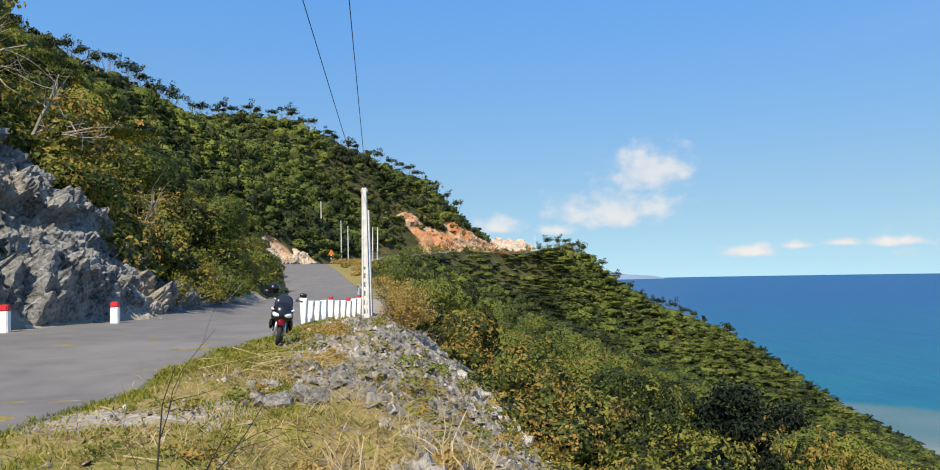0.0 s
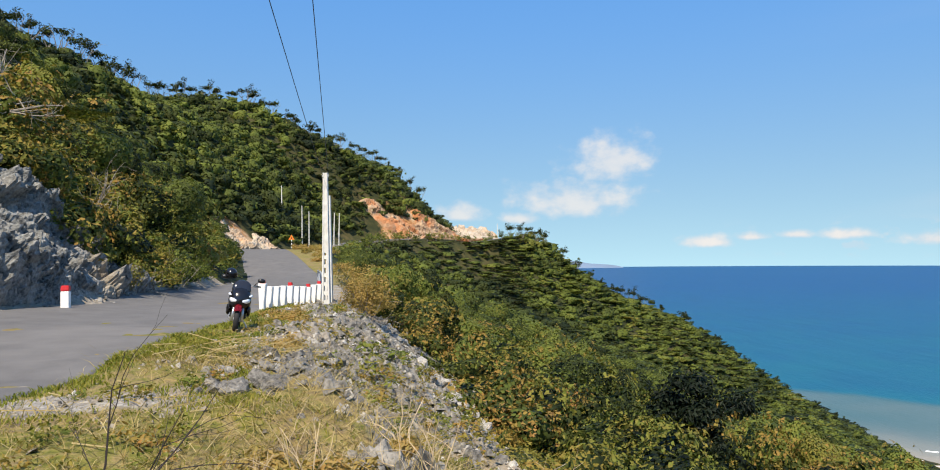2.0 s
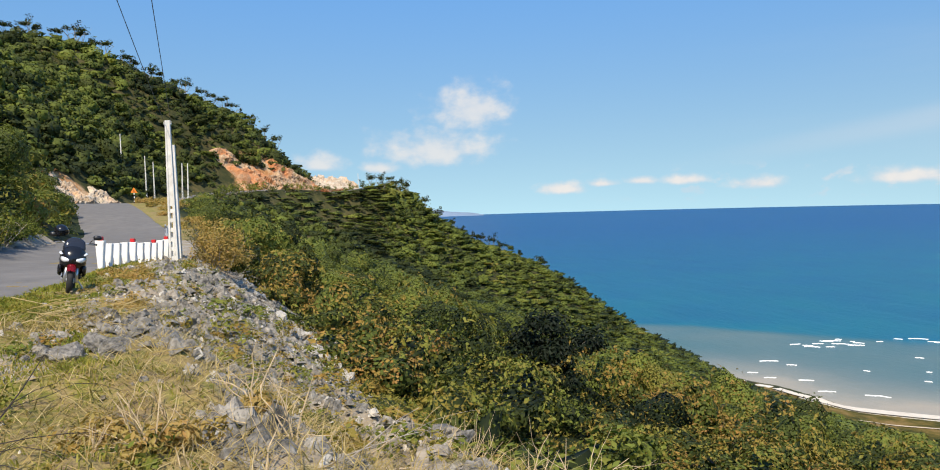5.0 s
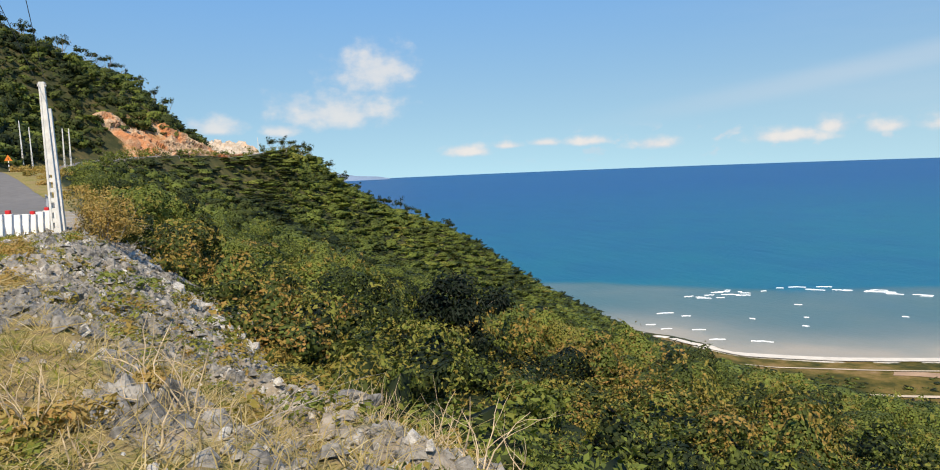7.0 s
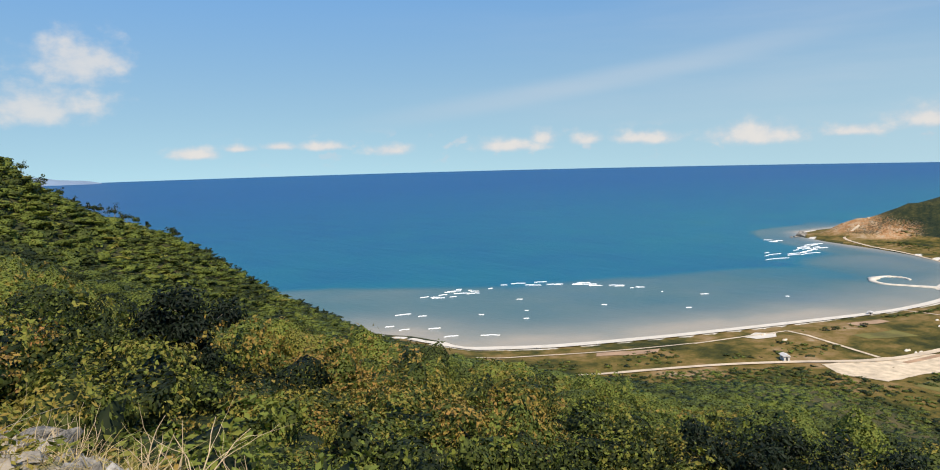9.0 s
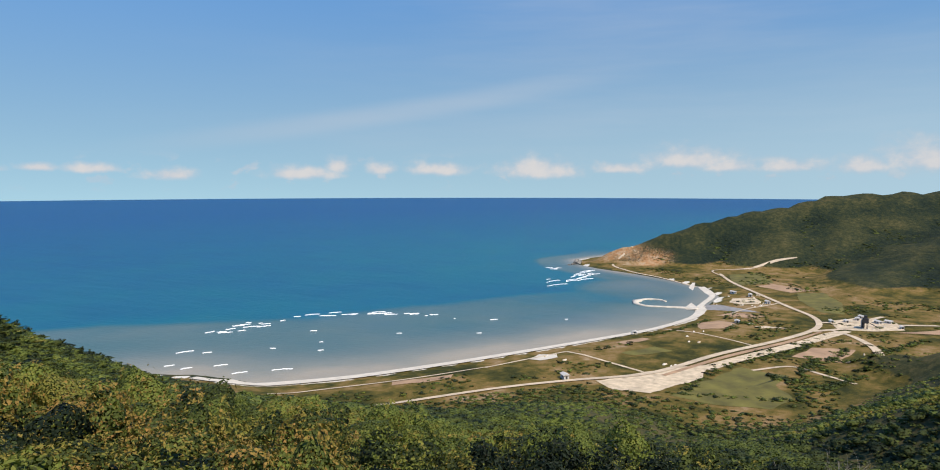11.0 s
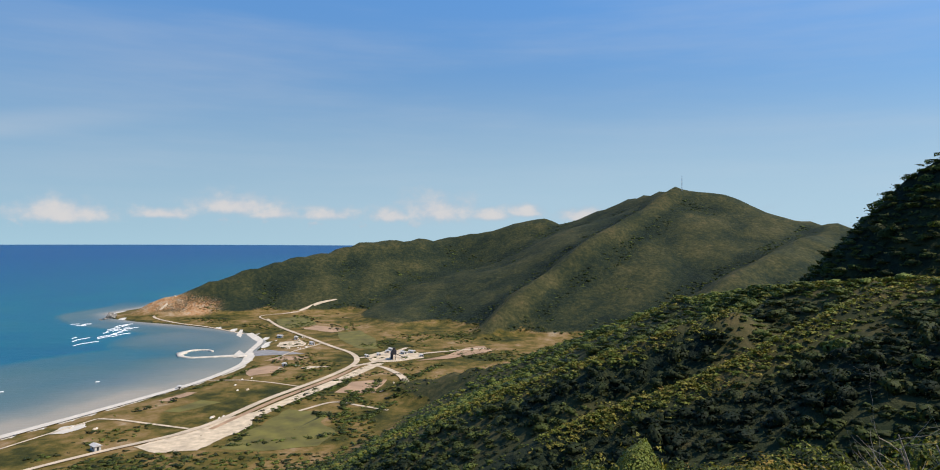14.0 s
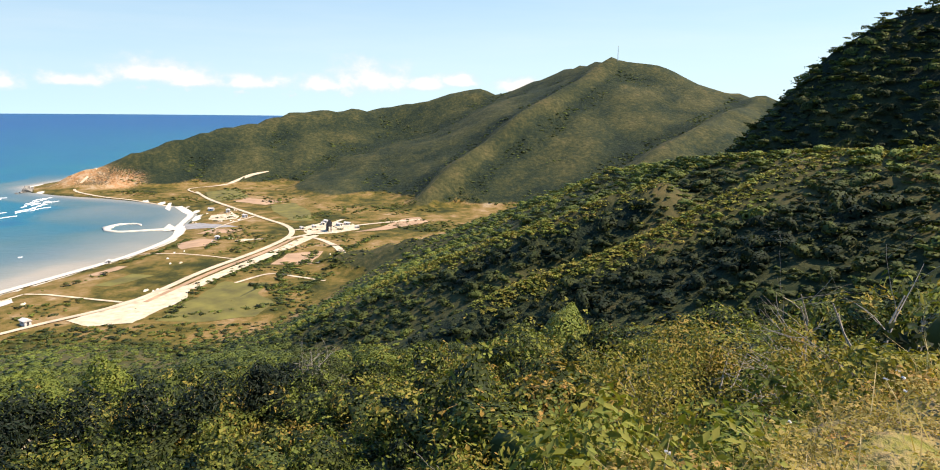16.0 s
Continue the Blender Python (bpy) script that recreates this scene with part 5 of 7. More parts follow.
def make_scooter(x, y, turn):
    sc = root("motor_scooter", pose(x, y, land1(x, y) - 0.02, 0, -9, turn), "black and dark-red motor scooter parked on the grass verge", "motor scooter")
    for yy, rr in ((0.66, 0.27), (-0.64, 0.265)):
        w = part("wheel", ring_mesh(yy, rr, rr - 0.055, 0.085, rr - 0.09), SILVER, sc, "silver alloy wheel rim", True)
        part("tyre", ring_mesh(yy, rr, rr, 0.11, rr - 0.075), RUBBER, w, "black rubber tyre", True)
        part("hub", rod((-0.07, yy, rr), (0.07, yy, rr), 0.05, 0.05, 14), SILVER, w)
        for k in range(5):
            a_ = 2 * math.pi * k / 5
            part("spoke", rod((0, yy, rr), (0, yy + math.cos(a_) * (rr - 0.08), rr + math.sin(a_) * (rr - 0.08)), 0.02, 0.015, 6), SILVER, w)
        part("brake_disc", ring_mesh(yy, rr, 0.11, 0.012, 0.05), STEEL, w)
    for s in (-1, 1):
        part("fork_leg", rod((s * 0.105, 0.68, 0.24), (s * 0.085, 0.54, 0.62), 0.032, 0.028, 12), SILVER, sc, "bright silver fork leg", True)
    b = bmesh.new()
    seg = 14
    rows = []
    for i in range(seg + 1):
        a_ = radians(38 + 100 * i / seg)
        rad = 0.315
        rows.append([b.verts.new((px, 0.66 + rad * k * math.cos(a_), 0.27 + rad * k * math.sin(a_))) for px, k in ((-0.075, 0.93), (-0.05, 1.02), (0, 1.05), (0.05, 1.02), (0.075, 0.93))])
    for r0, r1 in zip(rows, rows[1:]):
        for k in range(4):
            b.faces.new((r0[k], r0[k + 1], r1[k + 1], r1[k]))
    bmesh.ops.solidify(b, geom=list(b.faces), thickness=0.006)
    part("front_fender", b, RED_GLOSS, sc, "dark red front mudguard", True)
    cowl = part("front_cowl", loft([(0.70, 0, 0.66, 0.05, 0.05), (0.66, 0, 0.68, 0.15, 0.14), (0.56, 0, 0.70, 0.225, 0.24), (0.44, 0, 0.66, 0.24, 0.30), (0.34, 0, 0.58, 0.21, 0.30), (0.28, 0, 0.52, 0.16, 0.26)]), PAINT, sc, "", True)
    for s in (-1, 1):
        part("headlight", loft([(0.695, s * 0.075, 0.665, 0.02, 0.02), (0.66, s * 0.095, 0.67, 0.085, 0.055), (0.58, s * 0.12, 0.685, 0.10, 0.07)], 14), LAMP, cowl, "clear headlamp lens", True)
        part("indicator", loft([(0.60, s * 0.20, 0.775, 0.02, 0.015), (0.54, s * 0.205, 0.79, 0.05, 0.025), (0.48, s * 0.205, 0.80, 0.045, 0.025)], 10), LAMP, cowl, "", True)
        part("side_trim", loft([(0.58, s * 0.20, 0.50, 0.02, 0.05), (0.46, s * 0.235, 0.46, 0.02, 0.10), (0.34, s * 0.20, 0.40, 0.02, 0.08)], 10), PAINT, cowl, "", True)
    part("windscreen", loft([(0.56, 0, 0.84, 0.12, 0.02), (0.51, 0, 0.90, 0.20, 0.10), (0.45, 0, 0.97, 0.19, 0.13), (0.42, 0, 1.0, 0.16, 0.11)], 16), SMOKE, sc, "smoked black windscreen", True)
    bar = part("handlebar", tube([(-0.36, 0.20, 0.99), (-0.22, 0.30, 1.0), (-0.08, 0.36, 0.95), (0.08, 0.36, 0.95), (0.22, 0.30, 1.0), (0.36, 0.20, 0.99)], 0.014, 8), STEEL, sc, "", True)
    for s in (-1, 1):
        part("grip", rod((s * 0.25, 0.285, 1.0), (s * 0.38, 0.185, 0.99), 0.02, 0.02, 10), RUBBER, bar)
        part("lever", rod((s * 0.22, 0.34, 1.0), (s * 0.36, 0.25, 0.985), 0.008, 0.006, 6), SILVER, bar)
        mir = part("mirror_arm", tube([(s * 0.24, 0.31, 1.0), (s * 0.30, 0.32, 1.08), (s * 0.37, 0.30, 1.12)], 0.007, 6), BLACK, bar, "", True)
        part("mirror", loft([(0.335, s * 0.38, 1.13, 0.03, 0.02), (0.32, s * 0.385, 1.135, 0.075, 0.045), (0.295, s * 0.385, 1.135, 0.08, 0.05)], 14), BLACK, mir, "", True)
    part("body", loft([(0.30, 0, 0.40, 0.12, 0.12), (0.12, 0, 0.38, 0.19, 0.14), (-0.15, 0, 0.46, 0.19, 0.20), (-0.45, 0, 0.56, 0.20, 0.18), (-0.75, 0, 0.66, 0.17, 0.13), (-0.98, 0, 0.74, 0.09, 0.06)]), PAINT, sc, "", True)
    part("floorboard", box(0.36, 0.42, 0.06, (0, 0.14, 0.30), 0.02), BLACK, sc)
    part("seat", loft([(0.10, 0, 0.72, 0.09, 0.05), (-0.05, 0, 0.75, 0.14, 0.07), (-0.35, 0, 0.76, 0.17, 0.06), (-0.50, 0, 0.82, 0.17, 0.07), (-0.85, 0, 0.85, 0.12, 0.05)]), VINYL, sc, "", True)
    part("grab_rail", tube([(-0.15, -0.70, 0.84), (-0.14, -0.95, 0.88), (0.14, -0.95, 0.88), (0.15, -0.70, 0.84)], 0.014, 8), BLACK, sc, "", True)
    part("tail_light", loft([(-1.0, 0, 0.76, 0.06, 0.03), (-0.96, 0, 0.76, 0.10, 0.05)], 12), RED_GLOSS, sc)
    part("exhaust", tube([(0.16, -0.15, 0.22), (0.19, -0.40, 0.22), (0.20, -0.60, 0.27), (0.20, -0.92, 0.33)], [0.025, 0.03, 0.055, 0.05], 12), STEEL, sc, "", True)
    part("side_stand", tube([(-0.10, 0.02, 0.24), (-0.22, 0.06, 0.06), (-0.27, 0.08, 0.0)], 0.013, 6), STEEL, sc)
    plate = part("number_plate", box(0.19, 0.008, 0.14, (0, -1.0, 0.56), 0.002), WHITE, sc)
    part("plate_bar", box(0.14, 0.004, 0.03, (0, -1.007, 0.56)), BLACK, plate)
    return sc


SCOOTER = (-4.35, 15.9, 193)
make_scooter(*SCOOTER)


def make_helmet(m):
    h = root("helmet", m, "glossy black open-face helmet hung on a scooter mirror", "helmet")
    b = bmesh.new()
    bmesh.ops.create_uvsphere(b, u_segments=22, v_segments=14, radius=0.128)
    bmesh.ops.delete(b, geom=[v for v in b.verts if v.co.z < -0.075], context="VERTS")
    for v in b.verts:
        v.co.y *= 1.12
    bmesh.ops.solidify(b, geom=list(b.faces), thickness=0.012)
    part("shell", b, PAINT, h, "", True)
    b = bmesh.new()
    rows = []
    for i in range(11):
        a_ = radians(-70 + 140 * i / 10)
        rows.append([b.verts.new((0.137 * math.sin(a_), 0.153 * math.cos(a_), zz)) for zz in (-0.05, 0.0, 0.04)])
    for r0, r1 in zip(rows, rows[1:]):
        for k in range(2):
            b.faces.new((r0[k], r0[k + 1], r1[k + 1], r1[k]))
    bmesh.ops.solidify(b, geom=list(b.faces), thickness=0.003)
    part("visor", b, SMOKE, h, "smoked visor", True)
    part("rim", ring_mesh(0, 0, 0.125, 0.02, 0.11), RUBBER, h).matrix_local = pose(0, 0, -0.072, 0, 90, 0)


make_helmet(pose(SCOOTER[0], SCOOTER[1], land1(*SCOOTER[:2]), 0, -9, SCOOTER[2]) @ pose(0.27, 0.24, 1.19, -12, 10, 10))

# ---------------------------------------------------------------- the bay and its plain


def strip(name, line, w, mat, label, category, lift=0.25, kind="structure"):
    return tagged(ribbon(name, line, w, mat, lift), label, category, kind=kind)


MAIN = [(232, 222), (271, 199), (318, 168), (349, 142), (386, 108), (450, 84), (513, 55), (560, 39), (590, 38), (618, 46), (650, 64), (705, 93), (785, 135), (850, 160)]
strip("dirt_road", MAIN, [3, 3, 3, 3.5, 4, 4.5, 4.5, 4.5, 4.5, 4, 4, 4, 4, 3], DIRT, "pale graded dirt road across the coastal plain", "dirt road", 0.5)
strip("dirt_road", [(384, 101), (447, 78.5), (510, 50), (555, 34)], [3, 4, 4, 2], CLAY, "brown dug bank beside the dirt road", "dirt bank", 0.34)
strip("dirt_road", [(410, 84), (444, 71), (507, 43), (548, 27), (566, 17)], [9, 8, 9, 10, 5], GRAVEL, "wide grey gravel strip beside the dirt road", "gravel road", 0.3)
strip("dirt_road", [(553, 40), (572, 22), (590, 8), (606, -12), (622, -45), (633, -74)], 4.5, DIRT, "pale dirt track to the building yard", "dirt track", 0.4)
strip("dirt_road", [(566, 30), (548, 14), (520, 2), (497, -2), (478, 2), (462, 14)], [4, 4, 5, 6, 5, 3], DIRT, "pale dirt track past bare ground", "dirt track", 0.4)
strip("dirt_road", [(590, 38), (600, 22), (612, 10), (640, -4)], 4, DIRT, "pale dirt track to the building yard", "dirt track", 0.45)
strip("dirt_road", [(414, 171), (400, 142), (386, 113)], 2.2, GRAVEL, "straight pale concrete lane", "lane", 0.3)
strip("dirt_road", [(414, 171), (380, 185), (352, 196)], 2.0, GRAVEL, "straight pale concrete lane", "lane", 0.3)
strip("dirt_road", [(825, 152), (866, 172), (888, 165), (906, 135), (931, 110), (948, 88)], [1.6, 2.2, 2.6, 4, 5.5, 2], DIRT, "pale dirt track climbing the far hill", "dirt track", 0.8)
strip("dirt_road", [(752, 166), (800, 215), (835, 262), (880, 300), (930, 290)], [2.5, 2.5, 3, 3, 3], DIRT, "sandy track behind the far shore", "sandy track", 0.5)
strip("dirt_road", [(420, 60), (440, 42), (430, 25), (418, 8)], 2.5, DIRT, "narrow track between green plots", "dirt track", 0.3)
strip("dirt_road", [(248, 264), (275, 246), (312, 220), (356, 195)], [1.4, 2.0, 2.0, 1.4], DIRT, "sandy track behind the beach", "sandy track", 0.3)
strip("dirt_road", [(600, 104), (625, 96), (650, 84), (668, 76)], 2.2, DIRT, "pale dirt track across the plain", "dirt track", 0.3)
strip("dirt_road", [(486, 70), (500, 92), (512, 118), (520, 140)], 1.8, DIRT, "pale dirt track across the plain", "dirt track", 0.3)
strip("beach", [(246, 318), (252, 301), (276, 276), (305, 252), (365, 217), (450, 174), (515, 144), (574, 129), (612, 130), (640, 138), (700, 140), (752, 160)],
      [7, 8.5, 9, 8.5, 8, 7.5, 7, 7, 9, 10, 9, 7], SAND, "pale coral sand beach curving round the bay", "beach", 0.6)


def make_spit():
    line = [(618, 134), (619, 147), (615, 163), (612, 178), (620, 189), (635, 192), (648, 187), (650, 176), (643, 168)]
    ob = ribbon("sand_spit", line, [7, 4.5, 3.2, 3.4, 5, 6.5, 5, 3, 1.5], SAND, 0, 8, wobble=0.5)
    me = ob.data
    for v in me.vertices:
        v.co.z = 0.9
    b = bmesh.new()
    b.from_mesh(me)
    got = bmesh.ops.extrude_face_region(b, geom=list(b.faces))
    bmesh.ops.translate(b, verts=[v for v in got["geom"] if isinstance(v, bmesh.types.BMVert)], vec=(0, 0, -2.2))
    b.to_mesh(me)
    b.free()
    tagged(ob, "low hooked spit of pale sand in the bay", "sand spit", kind="structure")


make_spit()
strip("sand_bank", [(771, 172), (735, 167), (690, 161), (652, 152), (628, 143), (612, 138)], [3, 6, 7.5, 9, 11, 9], SAND, "broad bank of pale sand behind the spit", "sand bank", 1.2)

HARD = plain("grey_hardstanding", (0.24, 0.23, 0.22), 0.95, 0, 0.2, 0.2)
GREEN_PLOTS = (
    (((347, 88), (396, 75), (424, 66), (418, 42), (395, 43), (372, 34), (350, 40), (345, 66)), MEADOW, "green meadow plot", "meadow", 0.15),
    (((739, 68), (754, 46), (690, 26), (637, 22), (638, 39), (690, 61)), MEADOW, "green meadow plot", "meadow", 0.15),
    (((760, 130), (850, 150), (880, 120), (800, 95)), MEADOW, "green meadow plot", "meadow", 0.15))
BARE_PLOTS = (
    (((355, 129), (365, 125), (408, 98), (420, 84), (382, 82), (361, 92), (346, 96), (344, 116)), GRAVEL, "levelled pale gravel lot beside the road", "gravel lot", 0.24),
    (((466, 44), (499, 35), (505, 12), (463, 17)), CLAY, "bare reddish soil plot", "bare soil", 0.20),
    (((551, 121), (565, 104), (558, 91), (535, 92), (523, 112)), CLAY, "brown fallow plot", "fallow field", 0.16),
    (((769, 109), (793, 94), (765, 55), (739, 73)), CLAY, "brown fallow plot", "fallow field", 0.16),
    (((573, -12), (585, -40), (618, -80), (645, -74), (640, -60), (598, -36)), CLAY, "orange dug-out earth below the hill", "bare soil", 0.35),
    (((572, 24), (600, 33), (630, 12), (618, -12), (590, -18), (574, 2)), GRAVEL, "pale yard of a building site", "yard", 0.24))
SMALL_PLOTS = (
    (((382, 184), (398, 183), (405, 173), (394, 168), (381, 174)), SAND, "patch of pale bare sand", "bare sand", 0.2),
    (((646, 136), (647, 120), (614, 85), (611, 98), (618, 126)), HARD, "grey levelled ground by the harbour", "bare ground", 0.2),
    (((552, 79), (559, 70), (555, 56), (547, 76)), GRAVEL, "pale concrete slab", "concrete slab", 0.22),
    (((649, 104), (664, 117), (686, 116), (690, 100), (672, 90), (655, 92)), GRAVEL, "broken pale rubble ground", "rubble ground", 0.2),
    (((455, 152), (478, 142), (474, 134), (452, 143)), CLAY, "dry brown grass plot", "dry grass", 0.15),
    (((590, 112), (606, 104), (600, 78), (584, 84)), CLAY, "dry brown grass plot", "dry grass", 0.15),
    (((425, 140), (452, 124), (444, 112), (420, 128)), MEADOW, "green meadow plot", "meadow", 0.15),
    (((300, 225), (330, 205), (322, 200), (294, 220)), CLAY, "dry brown grass plot", "dry grass", 0.15))
for c, mat, label, cat, lift in GREEN_PLOTS + BARE_PLOTS + SMALL_PLOTS:
    tagged(patch("plot", c, mat, lift), label, cat, kind="structure")


def make_heaps():
    """Small heaps and scraps of pale rubble strewn over the plain."""
    rng = np.random.default_rng(23)
    for cx, cy, r, n in ((655, 96, 14, 16), (410, 104, 4, 5), (596, 8, 18, 16), (555, 88, 10, 4), (640, 128, 10, 6), (500, 100, 25, 5), (395, 168, 12, 5), (480, 10, 16, 5), (700, 112, 18, 6)):
        for _ in range(n):
            a_ = rng.uniform(0, 6.283)
            x, y = cx + r * math.cos(a_) * rng.uniform(0.7, 1.1), cy + r * 0.8 * math.sin(a_) * rng.uniform(0.7, 1.1)
            w, d = rng.uniform(0.8, 2.8), rng.uniform(0.6, 1.4)
            k = 9
            t = np.linspace(0, 2 * math.pi, k, endpoint=False)
            rad = rng.uniform(0.7, 1.2, k)
            rows = [np.stack([x + s * w * rad * np.cos(t), y + s * d * rad * np.sin(t), np.full(k, land1(x, y) + h)], -1) for s, h in ((1.0, -0.2), (0.6, 0.5), (0.1, 0.8))]
            ob = new("rubble_heap", mesh_np("rubble_heap", np.concatenate(rows), grid_faces(3, k, True), SAND if rng.random() < 0.7 else DIRT, True))
            tagged(ob, "low heap of pale rubble on the plain", "rubble heap", "rubble heaps")


make_heaps()

ROOF = plain("tin_roof", (0.52, 0.49, 0.45), 0.7, 0.0, 0.1, 1.0)
WALL = plain("limewashed_wall", (0.55, 0.53, 0.49), 0.85, 0, 0.08, 1.0)
DARK = plain("dark_steel", (0.035, 0.035, 0.04), 0.6, 0.2, 0.2, 1.0)
GLASS = plain("dark_window", (0.03, 0.04, 0.05), 0.15, 0, 0.1)


def make_shed(x, y, w, d, h, turn, label):
    """A small building with a pitched tin roof, door and windows."""
    r = root("house", pose(x, y, land1(x, y), 0, 0, turn), label, "building", "buildings on the plain")
    part("wall", box(w, d, h + 0.5, (0, 0, h / 2 - 0.25)), WALL, r)
    b = bmesh.new()
    o = 0.5
    p = [(-w / 2 - o, -d / 2 - o, h - 0.1), (w / 2 + o, -d / 2 - o, h - 0.1), (w / 2 + o, 0, h + d * 0.22), (-w / 2 - o, 0, h + d * 0.22), (w / 2 + o, d / 2 + o, h - 0.1), (-w / 2 - o, d / 2 + o, h - 0.1)]
    v = [b.verts.new(c) for c in p]
    b.faces.new((v[0], v[1], v[2], v[3])), b.faces.new((v[3], v[2], v[4], v[5])), b.faces.new((v[0], v[3], v[5])), b.faces.new((v[1], v[4], v[2])), b.faces.new((v[0], v[5], v[4], v[1]))
    part("roof", b, ROOF, r, "pale tin roof")
    for k in range(max(1, int(w / 3))):
        xx = -w / 2 + (k + 0.5) * w / max(1, int(w / 3))
        for s in (-1, 1):
            part("window", box(1.1, 0.08, 1.0, (xx, s * (d / 2 + 0.01), h * 0.55), 0.02), GLASS, r)
    part("door", box(0.08, 1.0, 2.0, (-w / 2 - 0.01, 0, 1.0), 0.02), DARK, r)


for x, y, w, d, h, t in ((352, 146, 5.0, 3, 2.6, 45), (597, 30, 5, 2, 1.8, 20), (603, 20, 5, 2.5, 1.8, 20), (616, 13, 4, 2.5, 2.0, 10), (626, 10, 5, 3, 2.2, 40), (609, -1, 6, 3, 2.2, 35), (614, -8, 5, 3, 2.0, 60), (596, -16, 4, 2, 1.8, 15),
                         (494, 151, 3, 2.4, 2.0, 20), (664, 84, 5, 3, 2.4, 30), (700, 104, 6, 3, 2.4, 10), (716, 122, 5, 3, 2.4, 70),
                         (560, 92, 4, 3, 2.2, 15)):
    make_shed(x, y, w, d, h, t, "small pale building with a tin roof on the plain")


def make_plant_tower(x, y):
    r = root("batching_tower", pose(x, y, land1(x, y), 0, 0, 15) @ Matrix.Diagonal((0.62, 0.62, 0.62, 1)), "dark steel batching tower with silos on the building yard", "industrial tower")
    for sx in (-2, 2):
        for sy in (-2, 2):
            part("leg", box(0.5, 0.5, 8.5, (sx, sy, 4.0)), DARK, r)
    part("cabin", box(5.5, 5.5, 6, (0, 0, 10.5), 0.2), DARK, r)
    part("head", box(3.0, 3.0, 3, (0, 0, 14.9), 0.2), DARK, r)
    for k in range(2):
        s = part("silo", rod((6 + 3.6 * k, 1, 1.5), (6 + 3.6 * k, 1, 11 - 2 * k), 1.6, 1.6, 18), DARK if k == 0 else ROOF, r)
        part("cone", rod((6 + 3.6 * k, 1, 11 - 2 * k), (6 + 3.6 * k, 1, 12.3 - 2 * k), 1.6, 0.3, 18), ROOF, s)
        part("outlet", rod((6 + 3.6 * k, 1, -0.3), (6 + 3.6 * k, 1, 1.5), 0.5, 1.5, 14), DARK, s)
    part("conveyor", box(1.0, 16, 0.8, (-1, -9, 5.2), 0, 1, None, (radians(28), 0, 0)), DARK, r)


make_plant_tower(581, 7)


def make_mast():
    a_, d = radians(112.1), 1158.0
    x, y = d * math.sin(a_), d * math.cos(a_)
    z = land1(x, y)
    r = root("radio_mast", pose(x, y, z), "thin lattice radio mast on the mountain top", "radio mast")
    for k in range(3):
        t = 2 * math.pi * k / 3
        part("leg", rod((1.1 * math.cos(t), 1.1 * math.sin(t), -2), (0.25 * math.cos(t), 0.25 * math.sin(t), 24), 0.16, 0.12, 6), STEEL, r)
    for i in range(8):
        zz, rad = 1.5 + 2.8 * i, 1.1 - 0.85 * (1.5 + 2.8 * i) / 24
        for k in range(3):
            t, u_ = 2 * math.pi * k / 3, 2 * math.pi * (k + 1) / 3
            part("brace", rod((rad * math.cos(t), rad * math.sin(t), zz), (rad * 0.9 * math.cos(u_), rad * 0.9 * math.sin(u_), zz + 2.4), 0.06, 0.06, 5), STEEL, r)


make_mast()


